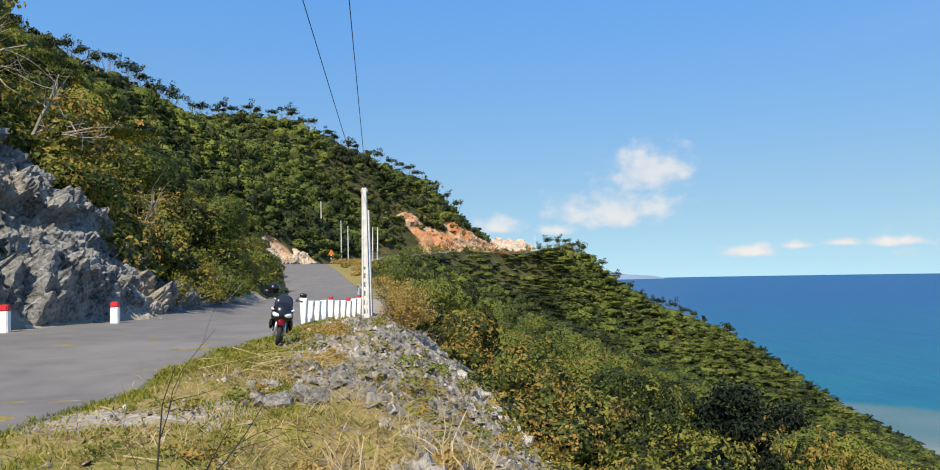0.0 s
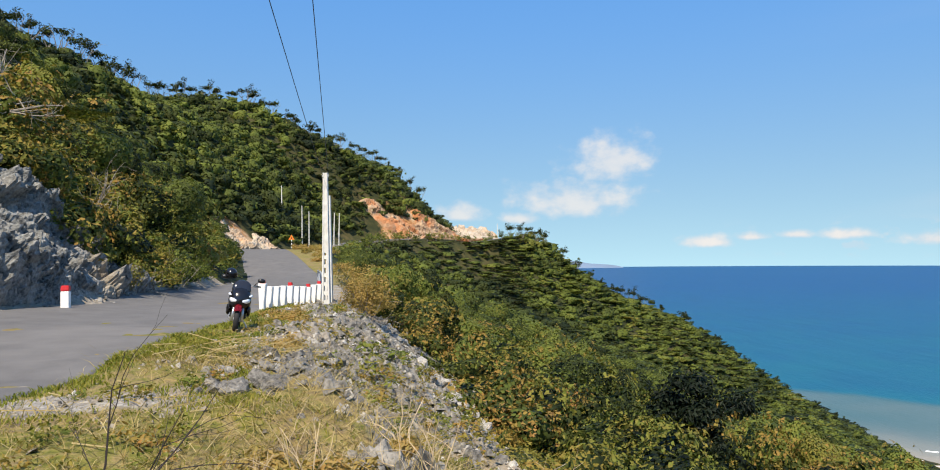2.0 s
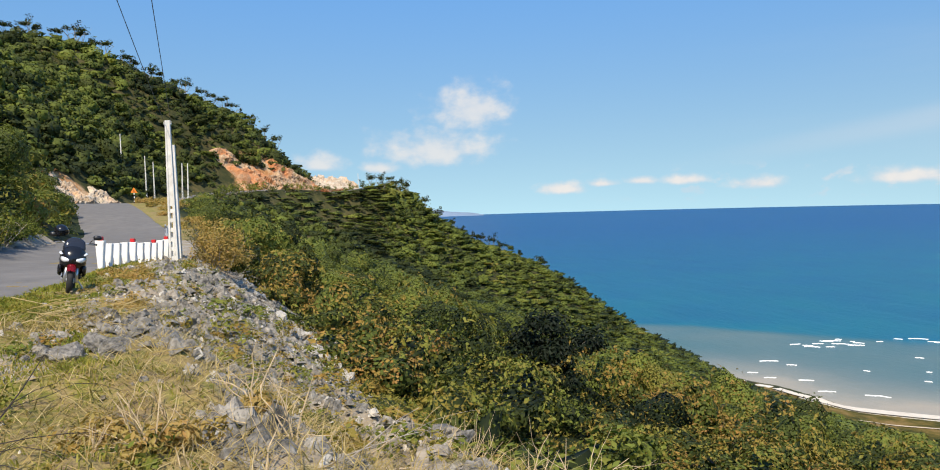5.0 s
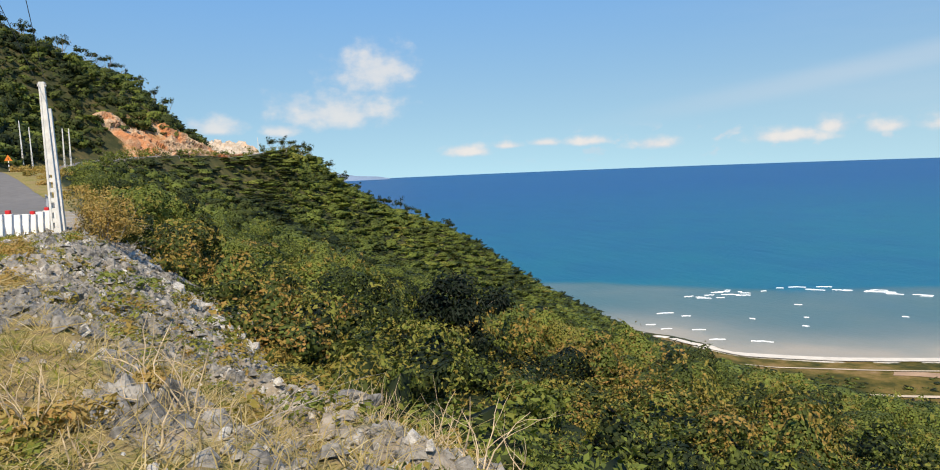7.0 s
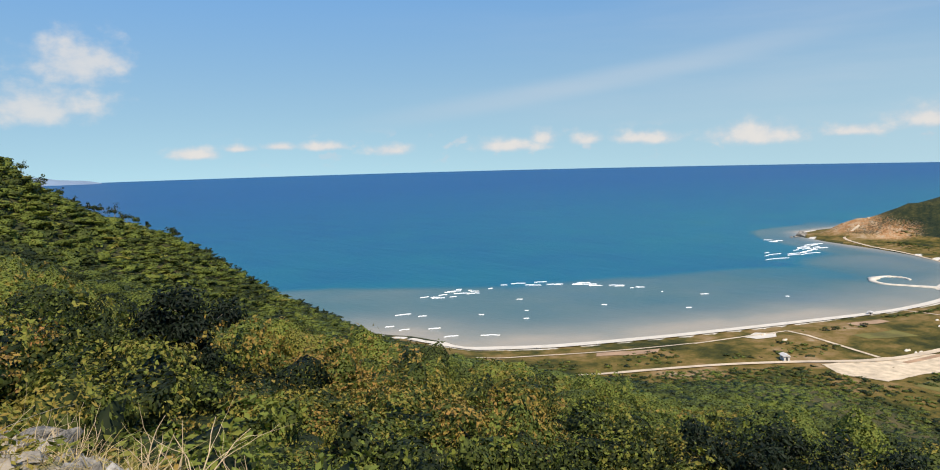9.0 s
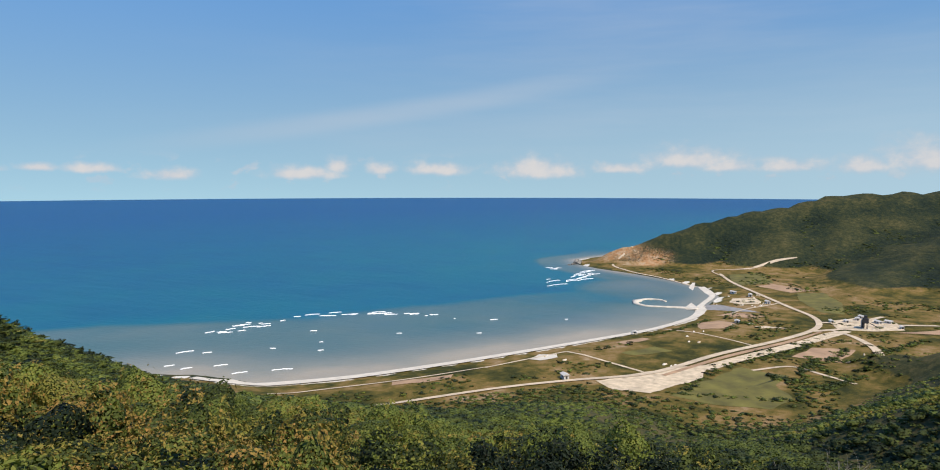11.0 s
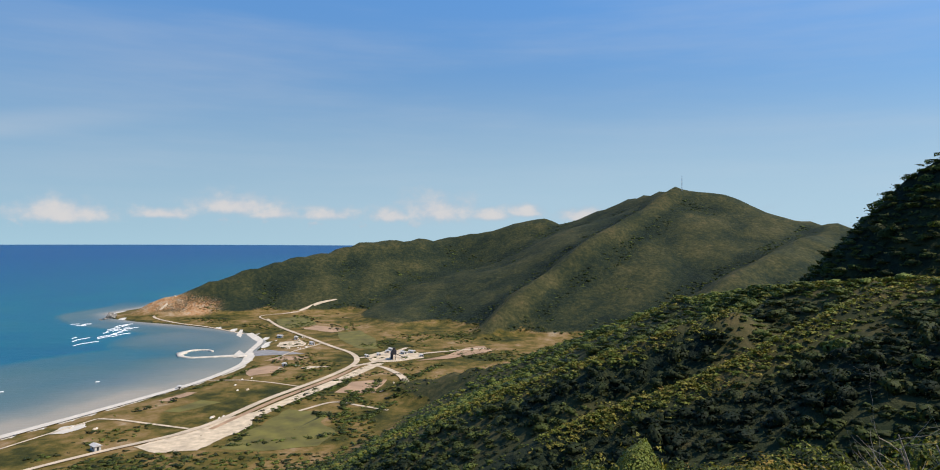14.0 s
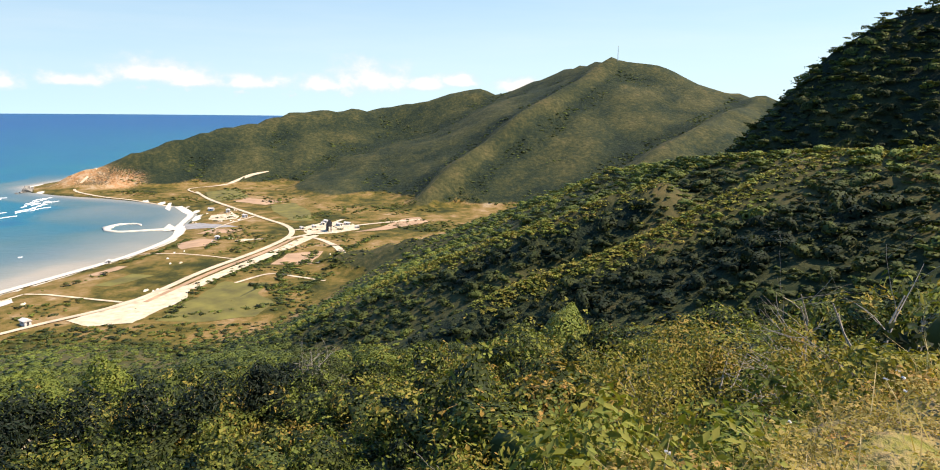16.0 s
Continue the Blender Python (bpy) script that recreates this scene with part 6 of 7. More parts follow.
def make_foam():
    """Breakers over the reef edge and at the point: low broken ridges of foam."""
    rng = np.random.default_rng(12)
    vs, fs = [], []

    def crest(az_, d, length, width, skew=0.0):
        a_ = radians(az_)
        cx, cy = d * math.sin(a_), d * math.cos(a_)
        t = radians(rng.normal(-az_, 7) + skew)
        n = 13
        base = len(vs)
        for i in range(n):
            s = i / (n - 1) - 0.5
            w = width * (1 - (2 * s) ** 2) ** 0.6 * rng.uniform(0.4, 1.2) + 0.1
            off = rng.normal(0, width * 0.25) - length * 0.10 * (2 * s) ** 2
            w *= 0.75
            px, py = cx + s * length * math.cos(t) - off * math.sin(t), cy + s * length * math.sin(t) + off * math.cos(t)
            for k, zz in ((-0.5, 0.04), (0.0, 0.45), (0.5, 0.04)):
                vs.append((px - k * w * math.sin(t), py + k * w * math.cos(t), zz))
        for i in range(n - 1):
            for k in range(2):
                q = base + i * 3 + k
                fs.append((q, q + 3, q + 4, q + 1))

    edge_ = [(266, 369), (314, 412), (344, 416), (369, 417), (389, 412), (425, 408), (445, 386), (462, 368), (473, 350), (482, 289), (496, 248)]
    for i in range(38):
        k = min(rng.random() ** 0.9 * (len(edge_) - 1), len(edge_) - 1.01)
        (ax, ay), (bx, by) = edge_[int(k)], edge_[int(k) + 1]
        fx, fy = ax + (bx - ax) * (k % 1) + rng.normal(0, 5), ay + (by - ay) * (k % 1) + rng.normal(0, 6)
        crest(math.degrees(math.atan2(fx, fy)), math.hypot(fx, fy), rng.uniform(2.5, 13) * (1 if k < 8.5 else 0.5), rng.uniform(0.9, 2.4), 8)
    for fx, fy, l in ((277, 317, 9), (295, 301, 12), (300, 373, 6), (342, 314, 4), (268, 352, 7), (283, 340, 8), (330, 345, 4), (360, 330, 3), (410, 300, 4), (385, 360, 5), (440, 250, 4), (520, 215, 3)):
        crest(math.degrees(math.atan2(fx, fy)), math.hypot(fx, fy), l, rng.uniform(0.8, 1.6), 6)
    for i in range(20):
        s = rng.uniform(0, 1)
        crest(66.3 + 3.2 * s + rng.normal(0, 0.35), 765 + 95 * s + rng.normal(0, 16), rng.uniform(8, 30), rng.uniform(0.8, 1.9), 58)
    for i in range(5):
        crest(rng.uniform(66, 68), rng.uniform(880, 930), rng.uniform(4, 10), 3)
    me = mesh_np("breaking_waves", np.array(vs), np.array(fs), FOAM, True)
    tagged(new("breaking_waves", me), "white breaking waves over the reef", "waves", kind="stuff")


make_foam()


def make_far_cape():
    """The faint headland on the horizon."""
    rng = np.random.default_rng(3)
    n = 40
    t = np.linspace(0, 1, n)
    a_ = np.radians(8.0 + 7.4 * t)
    h = 95 * (1 - t) ** 0.8 * (0.75 + 0.25 * fbm(t * 40, t * 0, 9, 3, 7)) + 2
    d = 4700
    lo, hi, bk = [np.stack([dd * np.sin(a_), dd * np.cos(a_), z], 1) for dd, z in ((d - 90, h * 0 - 3), (d, h), (d + 120, h * 0 - 3))]
    # the blue of distant haze is put into the base colour
    me = mesh_np("far_headland", np.concatenate([lo, hi, bk]), grid_faces(3, n)[:, ::-1], plain("hazy_headland", (0.16, 0.22, 0.30), 1.0, 0, 0.1, 0.01), True)
    tagged(new("far_headland", me), "hazy blue headland on the far horizon", "headland", kind="structure")


make_far_cape()


def make_plain_scrub():
    """Bushes and hedge lines on the coastal plain."""
    rng = np.random.default_rng(31)
    x, y = scatter(rng, 280, 900, 4.6, 38, 104)
    z = land(x, y)
    sd = shore_dist(x, y)
    patchy = fbm(x, y, 60, 4, 131) + 0.5 * fbm(x, y, 18, 3, 132)
    dm, _ = to_line(x, y, [(p, q, 0) for p, q in MAIN])
    ok = (z - EYE < -101) & (sd > 22) & (dm > 9) & (patchy > 0.20) & ~((x > 345) & (x < 445) & (y > 25) & (y < 135))
    x, y, z = x[ok], y[ok], z[ok]
    # thicker scrub between the hill's foot and the dirt road
    xi, yi = scatter(rng, 240, 420, 4.2, 46, 88)
    ai, di = np.degrees(np.arctan2(xi, yi)), np.hypot(xi, yi)
    road_d = np.interp(ai, [math.degrees(math.atan2(p, q)) for p, q in MAIN[:7]], [math.hypot(p, q) for p, q in MAIN[:7]])
    keep = (land(xi, yi) - EYE < -97) & (di < road_d - 7) & (fbm(xi, yi, 30, 3, 133) > -0.28) & ~((xi > 340) & (yi < 128) & (yi > 34))
    x, y = np.concatenate([x, xi[keep]]), np.concatenate([y, yi[keep]])
    hedge = []
    for line, n in (([(490, 140, 0), (508, 131, 0), (536, 123, 0), (570, 114, 0)], 90), ([(360, 84, 0), (420, 77, 0), (457, 57, 0), (481, 45, 0), (506, 38, 0)], 130), ([(522, 94, 0), (563, 89, 0), (562, 83, 0)], 60), ([(352, 92, 0), (372, 30, 0)], 40), ([(413, 50, 0), (408, 41, 0), (388, 32, 0)], 60), ([(431, 36, 0), (470, 22, 0), (504, 16, 0)], 80), ([(400, 22, 0), (440, 4, 0), (500, -2, 0), (560, -30, 0)], 260),
                    ([(372, 30, 0), (440, 36, 0), (470, 30, 0)], 70), ([(430, 20, 0), (470, 36, 0), (462, 8, 0)], 90)):
        for i in range(n):
            s = rng.uniform(0, len(line) - 1)
            k = int(s)
            p, q = np.array(line[k][:2]), np.array(line[k + 1][:2])
            hedge.append(p + (q - p) * (s - k) + rng.normal(0, 1.6, 2))
    hedge = np.array(hedge)
    x, y = np.concatenate([x, hedge[:, 0]]), np.concatenate([y, hedge[:, 1]])
    z = land(x, y)
    n = len(x)
    w = rng.uniform(2.0, 5.5, n)
    sp = np.stack([x, y, z - 0.2, w, w * rng.uniform(0.25, 0.5, n), np.clip(rng.normal(0.22, 0.09, n), 0.02, 0.9)], 1)
    plant("plain_scrub", "low green scrub and hedges on the coastal plain", sp, [crown_template(rng, 8, 0.2, True, body=1, dark=0.9) for _ in range(6)], LEAF_FAR, rng)


make_plain_scrub()

# ---------------------------------------------------------------- verge: stones, grass, weeds, bare twigs


def rock_mesh(name, seed, mat, flat=0.7):
    """A broken, angular stone about 1 across."""
    rng = np.random.default_rng(seed)
    b = bmesh.new()
    pts = rng.normal(0, 1, (13, 3))
    pts /= np.linalg.norm(pts, axis=1, keepdims=True)
    pts *= rng.uniform(0.34, 0.60, (13, 1))
    pts[:, 2] *= flat
    for p in pts:
        b.verts.new(p)
    bmesh.ops.convex_hull(b, input=list(b.verts))
    bmesh.ops.delete(b, geom=[v for v in b.verts if not v.link_faces], context="VERTS")
    bmesh.ops.bevel(b, geom=list(b.edges), offset=0.012, segments=1, affect="EDGES")
    bmesh.ops.triangulate(b, faces=list(b.faces))
    me = bpy.data.meshes.new(name)
    b.to_mesh(me)
    b.free()
    me.materials.append(mat)
    return me


GREY_STONES = [rock_mesh("grey_stone", 300 + i, SLATE) for i in range(5)]
PALE_STONES = [rock_mesh("pale_stone", 320 + i, PALE_ROCK, 0.8) for i in range(4)]


def boulder(x, y, size, pale, rng, flat=1.0):
    me = (PALE_STONES if pale else GREY_STONES)[int(rng.integers(0, 4))]
    ob = new("boulder", me)
    s = size * rng.uniform(0.8, 1.25, 3)
    m = Matrix.Translation((x, y, land1(x, y) + size * 0.14 * flat)) @ Euler(rng.uniform(-0.4, 0.4, 3) + np.array((0, 0, rng.uniform(0, 6)))).to_matrix().to_4x4()
    ob.matrix_world = m @ Matrix.Diagonal((s[0], s[1], s[2] * flat, 1))
    tagged(ob, "angular pale limestone boulder on the verge" if pale else "angular blue-grey slate boulder on the verge", "boulder", "boulders")


def make_boulders():
    rng = np.random.default_rng(44)
    # middle, spread, number, size, share of pale stones, flatness
    for cx, cy, spread, n, size, pale, flat in ((-2.45, 29.0, 0.30, 4, 0.52, 0.9, 1.0), (-2.05, 12.5, 0.28, 6, 0.40, 0.6, 0.9), (-2.15, 8.3, 0.30, 10, 0.36, 0.0, 0.8),
                                                (1.0, 20.3, 0.55, 18, 0.50, 0.9, 1.0), (0.0, 22.4, 0.6, 10, 0.42, 0.8, 1.0), (-0.95, 13.5, 0.35, 6, 0.34, 0.0, 0.9),
                                                (1.85, 8.75, 0.20, 4, 0.46, 0.1, 0.9), (1.65, 7.9, 0.45, 16, 0.24, 0.35, 0.9), (2.35, 7.2, 0.30, 8, 0.26, 0.2, 0.9), (2.5, 6.0, 0.30, 7, 0.22, 0.4, 0.9), (0.7, 9.8, 0.35, 9, 0.20, 0.3, 0.9), (0.4, 7.4, 0.4, 6, 0.17, 0.1, 0.7),
                                                (-1.2, 17.0, 0.5, 6, 0.30, 0.2, 0.9), (-2.6, 20.5, 0.5, 8, 0.26, 0.2, 0.9), (-3.0, 24.0, 0.6, 8, 0.24, 0.2, 0.9)):
        for _ in range(n):
            boulder(cx + rng.normal(0, spread), cy + rng.normal(0, spread), size * rng.uniform(0.55, 1.25), rng.random() < pale, rng, flat)
    # a line of pale blocks down the outer edge of the rubble
    for _ in range(44):
        t = rng.random()
        boulder(-2.3 + 3.2 * t + rng.normal(0, 0.25), 28.2 - 8.0 * t + rng.normal(0, 0.4), rng.uniform(0.16, 0.46), rng.random() < 0.6, rng)
    for _ in range(40):
        t = rng.random()
        boulder(1.0 + 1.0 * t + rng.normal(0, 0.25), 19.5 - 9.5 * t + rng.normal(0, 0.4), rng.uniform(0.10, 0.30), rng.random() < 0.35, rng)
    # rubble at the foot of the rock face
    for i in range(34):
        y = rng.uniform(22.5, 28.5) if i < 22 else rng.uniform(8, 22)
        x = float(curve(np.array([y]), BANK)[0]) + rng.uniform(-0.5, 0.45)
        boulder(x, y, rng.uniform(0.15, 0.45), i % 4 == 0, rng)
    for x, y, s in ((884, 353, 14), (893, 351, 9), (874, 353, 7), (868, 356, 5), (862, 352, 4)):
        boulder(x, y, s, False, rng)


make_boulders()


def verge_points(rng, n, x0, x1, y0, y1):
    x, y = rng.uniform(x0, x1, n), rng.uniform(y0, y1, n)
    return x, y, x - curve(y, EDGE)


def make_gravel():
    """Loose chips and cobbles over the stony part of the verge."""
    rng = np.random.default_rng(45)
    hull = [(-0.5, -0.4, -0.2), (0.5, -0.45, -0.2), (0.45, 0.4, -0.2), (-0.4, 0.5, -0.2), (-0.2, -0.15, 0.4), (0.3, 0.1, 0.32), (-0.1, 0.3, 0.25)]
    hv = np.array(hull)
    hf = np.array([(0, 1, 4), (1, 5, 4), (1, 2, 5), (2, 6, 5), (2, 3, 6), (3, 4, 6), (3, 0, 4), (4, 5, 6)])
    for name, mat, n, s0, s1, label in (("gravel", RUBBLE, 11000, 0.02, 0.09, "loose grey-brown slate gravel"), ("cobbles", SLATE, 4600, 0.07, 0.28, "broken grey slate cobbles"),
                                        ("pale_chips", PALE_ROCK, 3200, 0.03, 0.13, "pale broken stone chips")):
        x, y, u = verge_points(rng, n * 4, -7, 6, 2.5, 29)
        mound = fbm(x, y, 5, 4, 61)
        want = sstep(u + 2.6 * mound + 1.6 * fbm(x, y, 1.3, 3, 67), -2.8, -0.6) * (1 - sstep(u, 4.2, 6.0)) + 0.03
        if name == "gravel":
            want = np.maximum(want, 1.0 * np.exp(-(((x + 3.6) / 1.3) ** 2 + ((y - 7.7) / 0.8) ** 2 + 1.2 * fbm(x, y, 1.1, 3, 68)) ** 2))
        if name == "cobbles":
            want *= sstep(u, -2.2, -0.4)
        want *= (x > np.interp(y, [-12, 0, 8, 15, 21, 26], [-2.9, -4.3, -4.7, -4.75, -5.1, -5.3]) + 0.1)
        want *= (u > -5.0) * np.clip(14 / (y + 4), 0.5, 1)
        ok = rng.random(len(x)) < want
        x, y = x[ok][:n], y[ok][:n]
        k = len(x)
        s = s0 + (s1 - s0) * rng.random(k) ** 2.5
        a_ = rng.uniform(0, 6.283, k)
        tilt = rng.normal(0, 0.35, (k, 2))
        v = hv[None] * (s[:, None, None] * rng.uniform(0.6, 1.3, (k, 1, 3)))
        vx, vy = v[..., 0] * np.cos(a_)[:, None] - v[..., 1] * np.sin(a_)[:, None], v[..., 0] * np.sin(a_)[:, None] + v[..., 1] * np.cos(a_)[:, None]
        vz = v[..., 2] + vx * tilt[:, :1] + vy * tilt[:, 1:]
        z = land(x, y)
        verts = np.stack([vx + x[:, None], vy + y[:, None], vz + z[:, None] + 0.12 * s[:, None]], -1).reshape(-1, 3)
        faces = (hf[None] + (np.arange(k) * 7)[:, None, None]).reshape(-1, 3)
        tagged(new(name, mesh_np(name, verts, faces, mat)), label, "gravel", kind="stuff")


make_gravel()


def blades(rng, x, y, h, w, lean, base_tint, spread=0.2):
    """Bent blades as two-piece strips: verts, faces, tints."""
    n = len(x)
    z = land(x, y) - 0.01
    a_, b_ = rng.uniform(0, 6.283, n), rng.uniform(0, 6.283, n)
    l = h * lean * rng.uniform(0.3, 1.3, n)
    dx, dy = np.cos(a_) * l, np.sin(a_) * l
    sx, sy = np.cos(b_) * w / 2, np.sin(b_) * w / 2
    p = np.stack([x, y, z], 1)
    side = np.stack([sx, sy, 0 * sx], 1)
    mid = p + np.stack([dx * 0.4, dy * 0.4, h * 0.62], 1)
    tip = p + np.stack([dx, dy, h * rng.uniform(0.75, 1.0, n)], 1)
    v = np.stack([p - side, p + side, mid - side * 0.8, mid + side * 0.8, tip], 1).reshape(-1, 3)
    q = (np.arange(n) * 5)[:, None]
    f = np.concatenate([q + [0, 1, 3], q + [0, 3, 2], q + [2, 3, 4]])
    return v, f, np.repeat(np.clip(base_tint + rng.normal(0, spread, n), 0, 1), 5)


def make_grass():
    rng = np.random.default_rng(46)
    # short turf
    x, y, u = verge_points(rng, 500000, -6, 1, 2.2, 24)
    d = np.hypot(x, y)
    m_ = fbm(x, y, 2.0, 4, 141)
    right = np.interp(y, [-12, 0, 8, 15, 21, 26], [-2.9, -4.3, -4.7, -4.75, -5.1, -5.3])
    want = (x > right + 0.25 * fbm(x, y, 0.8, 3, 142)) * sstep(-u + 2.2 * m_, 0.2, 2.8) * sstep(m_, -0.35, 0.2) * np.clip(8 / d, 0.25, 1)
    want *= 1 - 0.85 * sstep(x, -2.6, -1.3) * (1 - sstep(y, 8, 10))
    want *= 1 - 0.9 * np.exp(-(((x + 3.6) / 1.2) ** 2 + ((y - 7.7) / 0.7) ** 2) ** 2)
    ok = rng.random(len(x)) < want
    x, y, d = x[ok], y[ok], d[ok]
    v, f, t = blades(rng, x, y, rng.uniform(0.03, 0.10, len(x)) * (1 + 0.3 * (d > 10)), 0.008 + 0.0009 * d, 0.8, 0.55 + 0.35 * fbm(x, y, 1.5, 3, 143), 0.2)
    tagged(new("short_grass", mesh_np("short_grass", v, f, GRASS, False, dict(tint=t))), "short yellow-green grass on the verge", "grass", kind="stuff")
    # a fringe of grass along the asphalt
    y = rng.uniform(1.5, 24, 4200)
    x = np.interp(y, [-12, 0, 8, 15, 21, 26], [-2.9, -4.3, -4.7, -4.75, -5.1, -5.3]) + np.abs(rng.normal(0, 0.22, 4200)) - 0.08
    d = np.hypot(x, y)
    v, f, t = blades(rng, x, y, rng.uniform(0.04, 0.11, 4200), 0.008 + 0.0009 * d, 0.9, 0.5 + 0.4 * fbm(x, y, 1.2, 3, 144), 0.2)
    tagged(new("edge_grass", mesh_np("edge_grass", v, f, GRASS, False, dict(tint=t))), "short grass fringing the asphalt", "grass", kind="stuff")
    # straw: lying and standing dead stalks
    spots = [(-3.4, 10.8, 1.1, 420), (-2.7, 11.7, 0.9, 420), (-2.9, 10.2, 0.7, 300), (-1.4, 6.6, 1.2, 420), (-0.4, 5.0, 1.1, 220), (0.3, 5.6, 0.9, 300), (0.6, 4.2, 0.7, 160), (-0.2, 7.0, 0.8, 240),
             (0.4, 6.3, 0.5, 260), (-2.0, 5.4, 1.0, 240), (1.7, 3.9, 0.7, 160), (1.3, 3.3, 0.8, 200), (-1.1, 9.4, 1.0, 260), (0.4, 9.2, 0.7, 320), (1.2, 6.6, 0.8, 260), (2.0, 5.8, 0.6, 160), (-0.6, 13.2, 1.0, 200), (-0.5, 8.2, 1.2, 420), (-1.3, 12.6, 1.0, 260), (-3.3, 6.6, 1.0, 200), (-0.9, 4.2, 0.9, 120)]
    xs, ys = [], []
    for cx, cy, r, n in spots:
        xs.append(rng.normal(cx, r * 0.6, 2 * n)), ys.append(rng.normal(cy, r * 0.6, 2 * n))
    x, y = np.concatenate(xs), np.concatenate(ys)
    n = len(x)
    v, f, t = blades(rng, x, y, rng.uniform(0.04, 0.22, n), 0.010, 2.8, 0.5, 0.28)
    tagged(new("dry_straw", mesh_np("dry_straw", v, f, STRAW, False, dict(tint=t))), "tangled dead straw and stalks on the verge", "dry grass", kind="stuff")
    # low green weeds among the stones
    x, y, u = verge_points(rng, 6500, -5, 4, 2.4, 26)
    m_ = fbm(x, y, 1.4, 3, 151)
    ok = rng.random(len(x)) < sstep(m_, 0.0, 0.4) * sstep(u, -4.5, -2.5) * (1 - sstep(u, 3.5, 5)) * 0.8
    ok &= x > np.interp(y, [0, 8, 15, 21, 26], [-4.1, -4.5, -4.5, -4.9, -5.1])
    x, y = x[ok], y[ok]
    n = len(x)
    w = rng.uniform(0.12, 0.38, n)
    sp = np.stack([x, y, land(x, y) - 0.02, w, w * rng.uniform(0.5, 0.9, n), np.clip(np.where(rng.random(n) < 0.5, rng.normal(0.40, 0.12, n), rng.normal(0.62, 0.10, n)), 0, 1)], 1)
    plant("low_weeds", "low green and yellowing weeds among stones", sp, [crown_template(rng, 46, 0.12, False) for _ in range(5)], LEAF, rng, "weeds")
    # rank growth over the brink
    x, y, u = verge_points(rng, 9000, -3, 5, 2.0, 20)
    ok = (u > 0.35 + 0.5 * fbm(x, y, 1.6, 3, 152) + 0.5 * (y > 6)) & (u < 4.6) & (rng.random(len(x)) < np.where(y < 4.0, 0.26, 0.035))
    x, y = x[ok], y[ok]
    n = len(x)
    w = rng.uniform(0.3, 0.9, n)
    sp = np.stack([x, y, land(x, y) - 0.05, w, w * rng.uniform(0.5, 0.9, n), np.clip(0.5 + 0.4 * fbm(x, y, 2.5, 3, 153) + rng.normal(0, 0.14, n), 0, 1)], 1)
    plant("brink_weeds", "rank green and rusty weeds over the brink", sp, [crown_template(rng, 66, 0.10, False) for _ in range(5)], LEAF, rng, "weeds")


make_grass()


def make_straw_pile():
    """Long dead stalks lying in a loose heap."""
    rng = np.random.default_rng(49)
    n = 80
    k = rng.random(n) < 0.7
    cx = np.where(k, rng.normal(-2.9, 0.45, n), rng.uniform(-4.4, 0.2, n))
    cy = np.where(k, rng.normal(11.0, 0.45, n), rng.uniform(5.5, 11.5, n))
    a_, tilt = rng.normal(0.2, 1.1, n), rng.normal(0, 0.2, n)
    half = rng.uniform(0.12, 0.45, n)
    z = land(cx, cy) + 0.03 + np.where(k, rng.uniform(0, 0.22, n), 0.0)
    d = np.stack([np.cos(a_) * np.cos(tilt), np.sin(a_) * np.cos(tilt), np.where(k, np.sin(tilt), 0)], 1) * half[:, None]
    c = np.stack([cx, cy, z], 1)
    side = np.stack([-np.sin(a_), np.cos(a_), 0 * a_], 1) * 0.006
    up = np.array((0, 0, 0.012))
    v = np.stack([c - d - side, c - d + side, c - d + up, c + d - side * 0.6, c + d + side * 0.6, c + d + up * 0.6], 1).reshape(-1, 3)
    q = (np.arange(n) * 6)[:, None]
    f = np.concatenate([q + i for i in ([0, 3, 4], [0, 4, 1], [1, 4, 5], [1, 5, 2], [2, 5, 3], [2, 3, 0])])
    tagged(new("straw_pile", mesh_np("straw_pile", v, f, STRAW, False, dict(tint=np.repeat(rng.uniform(0.4, 0.95, n), 6)))), "loose heap of long pale straw on the verge", "straw", kind="stuff")


make_straw_pile()


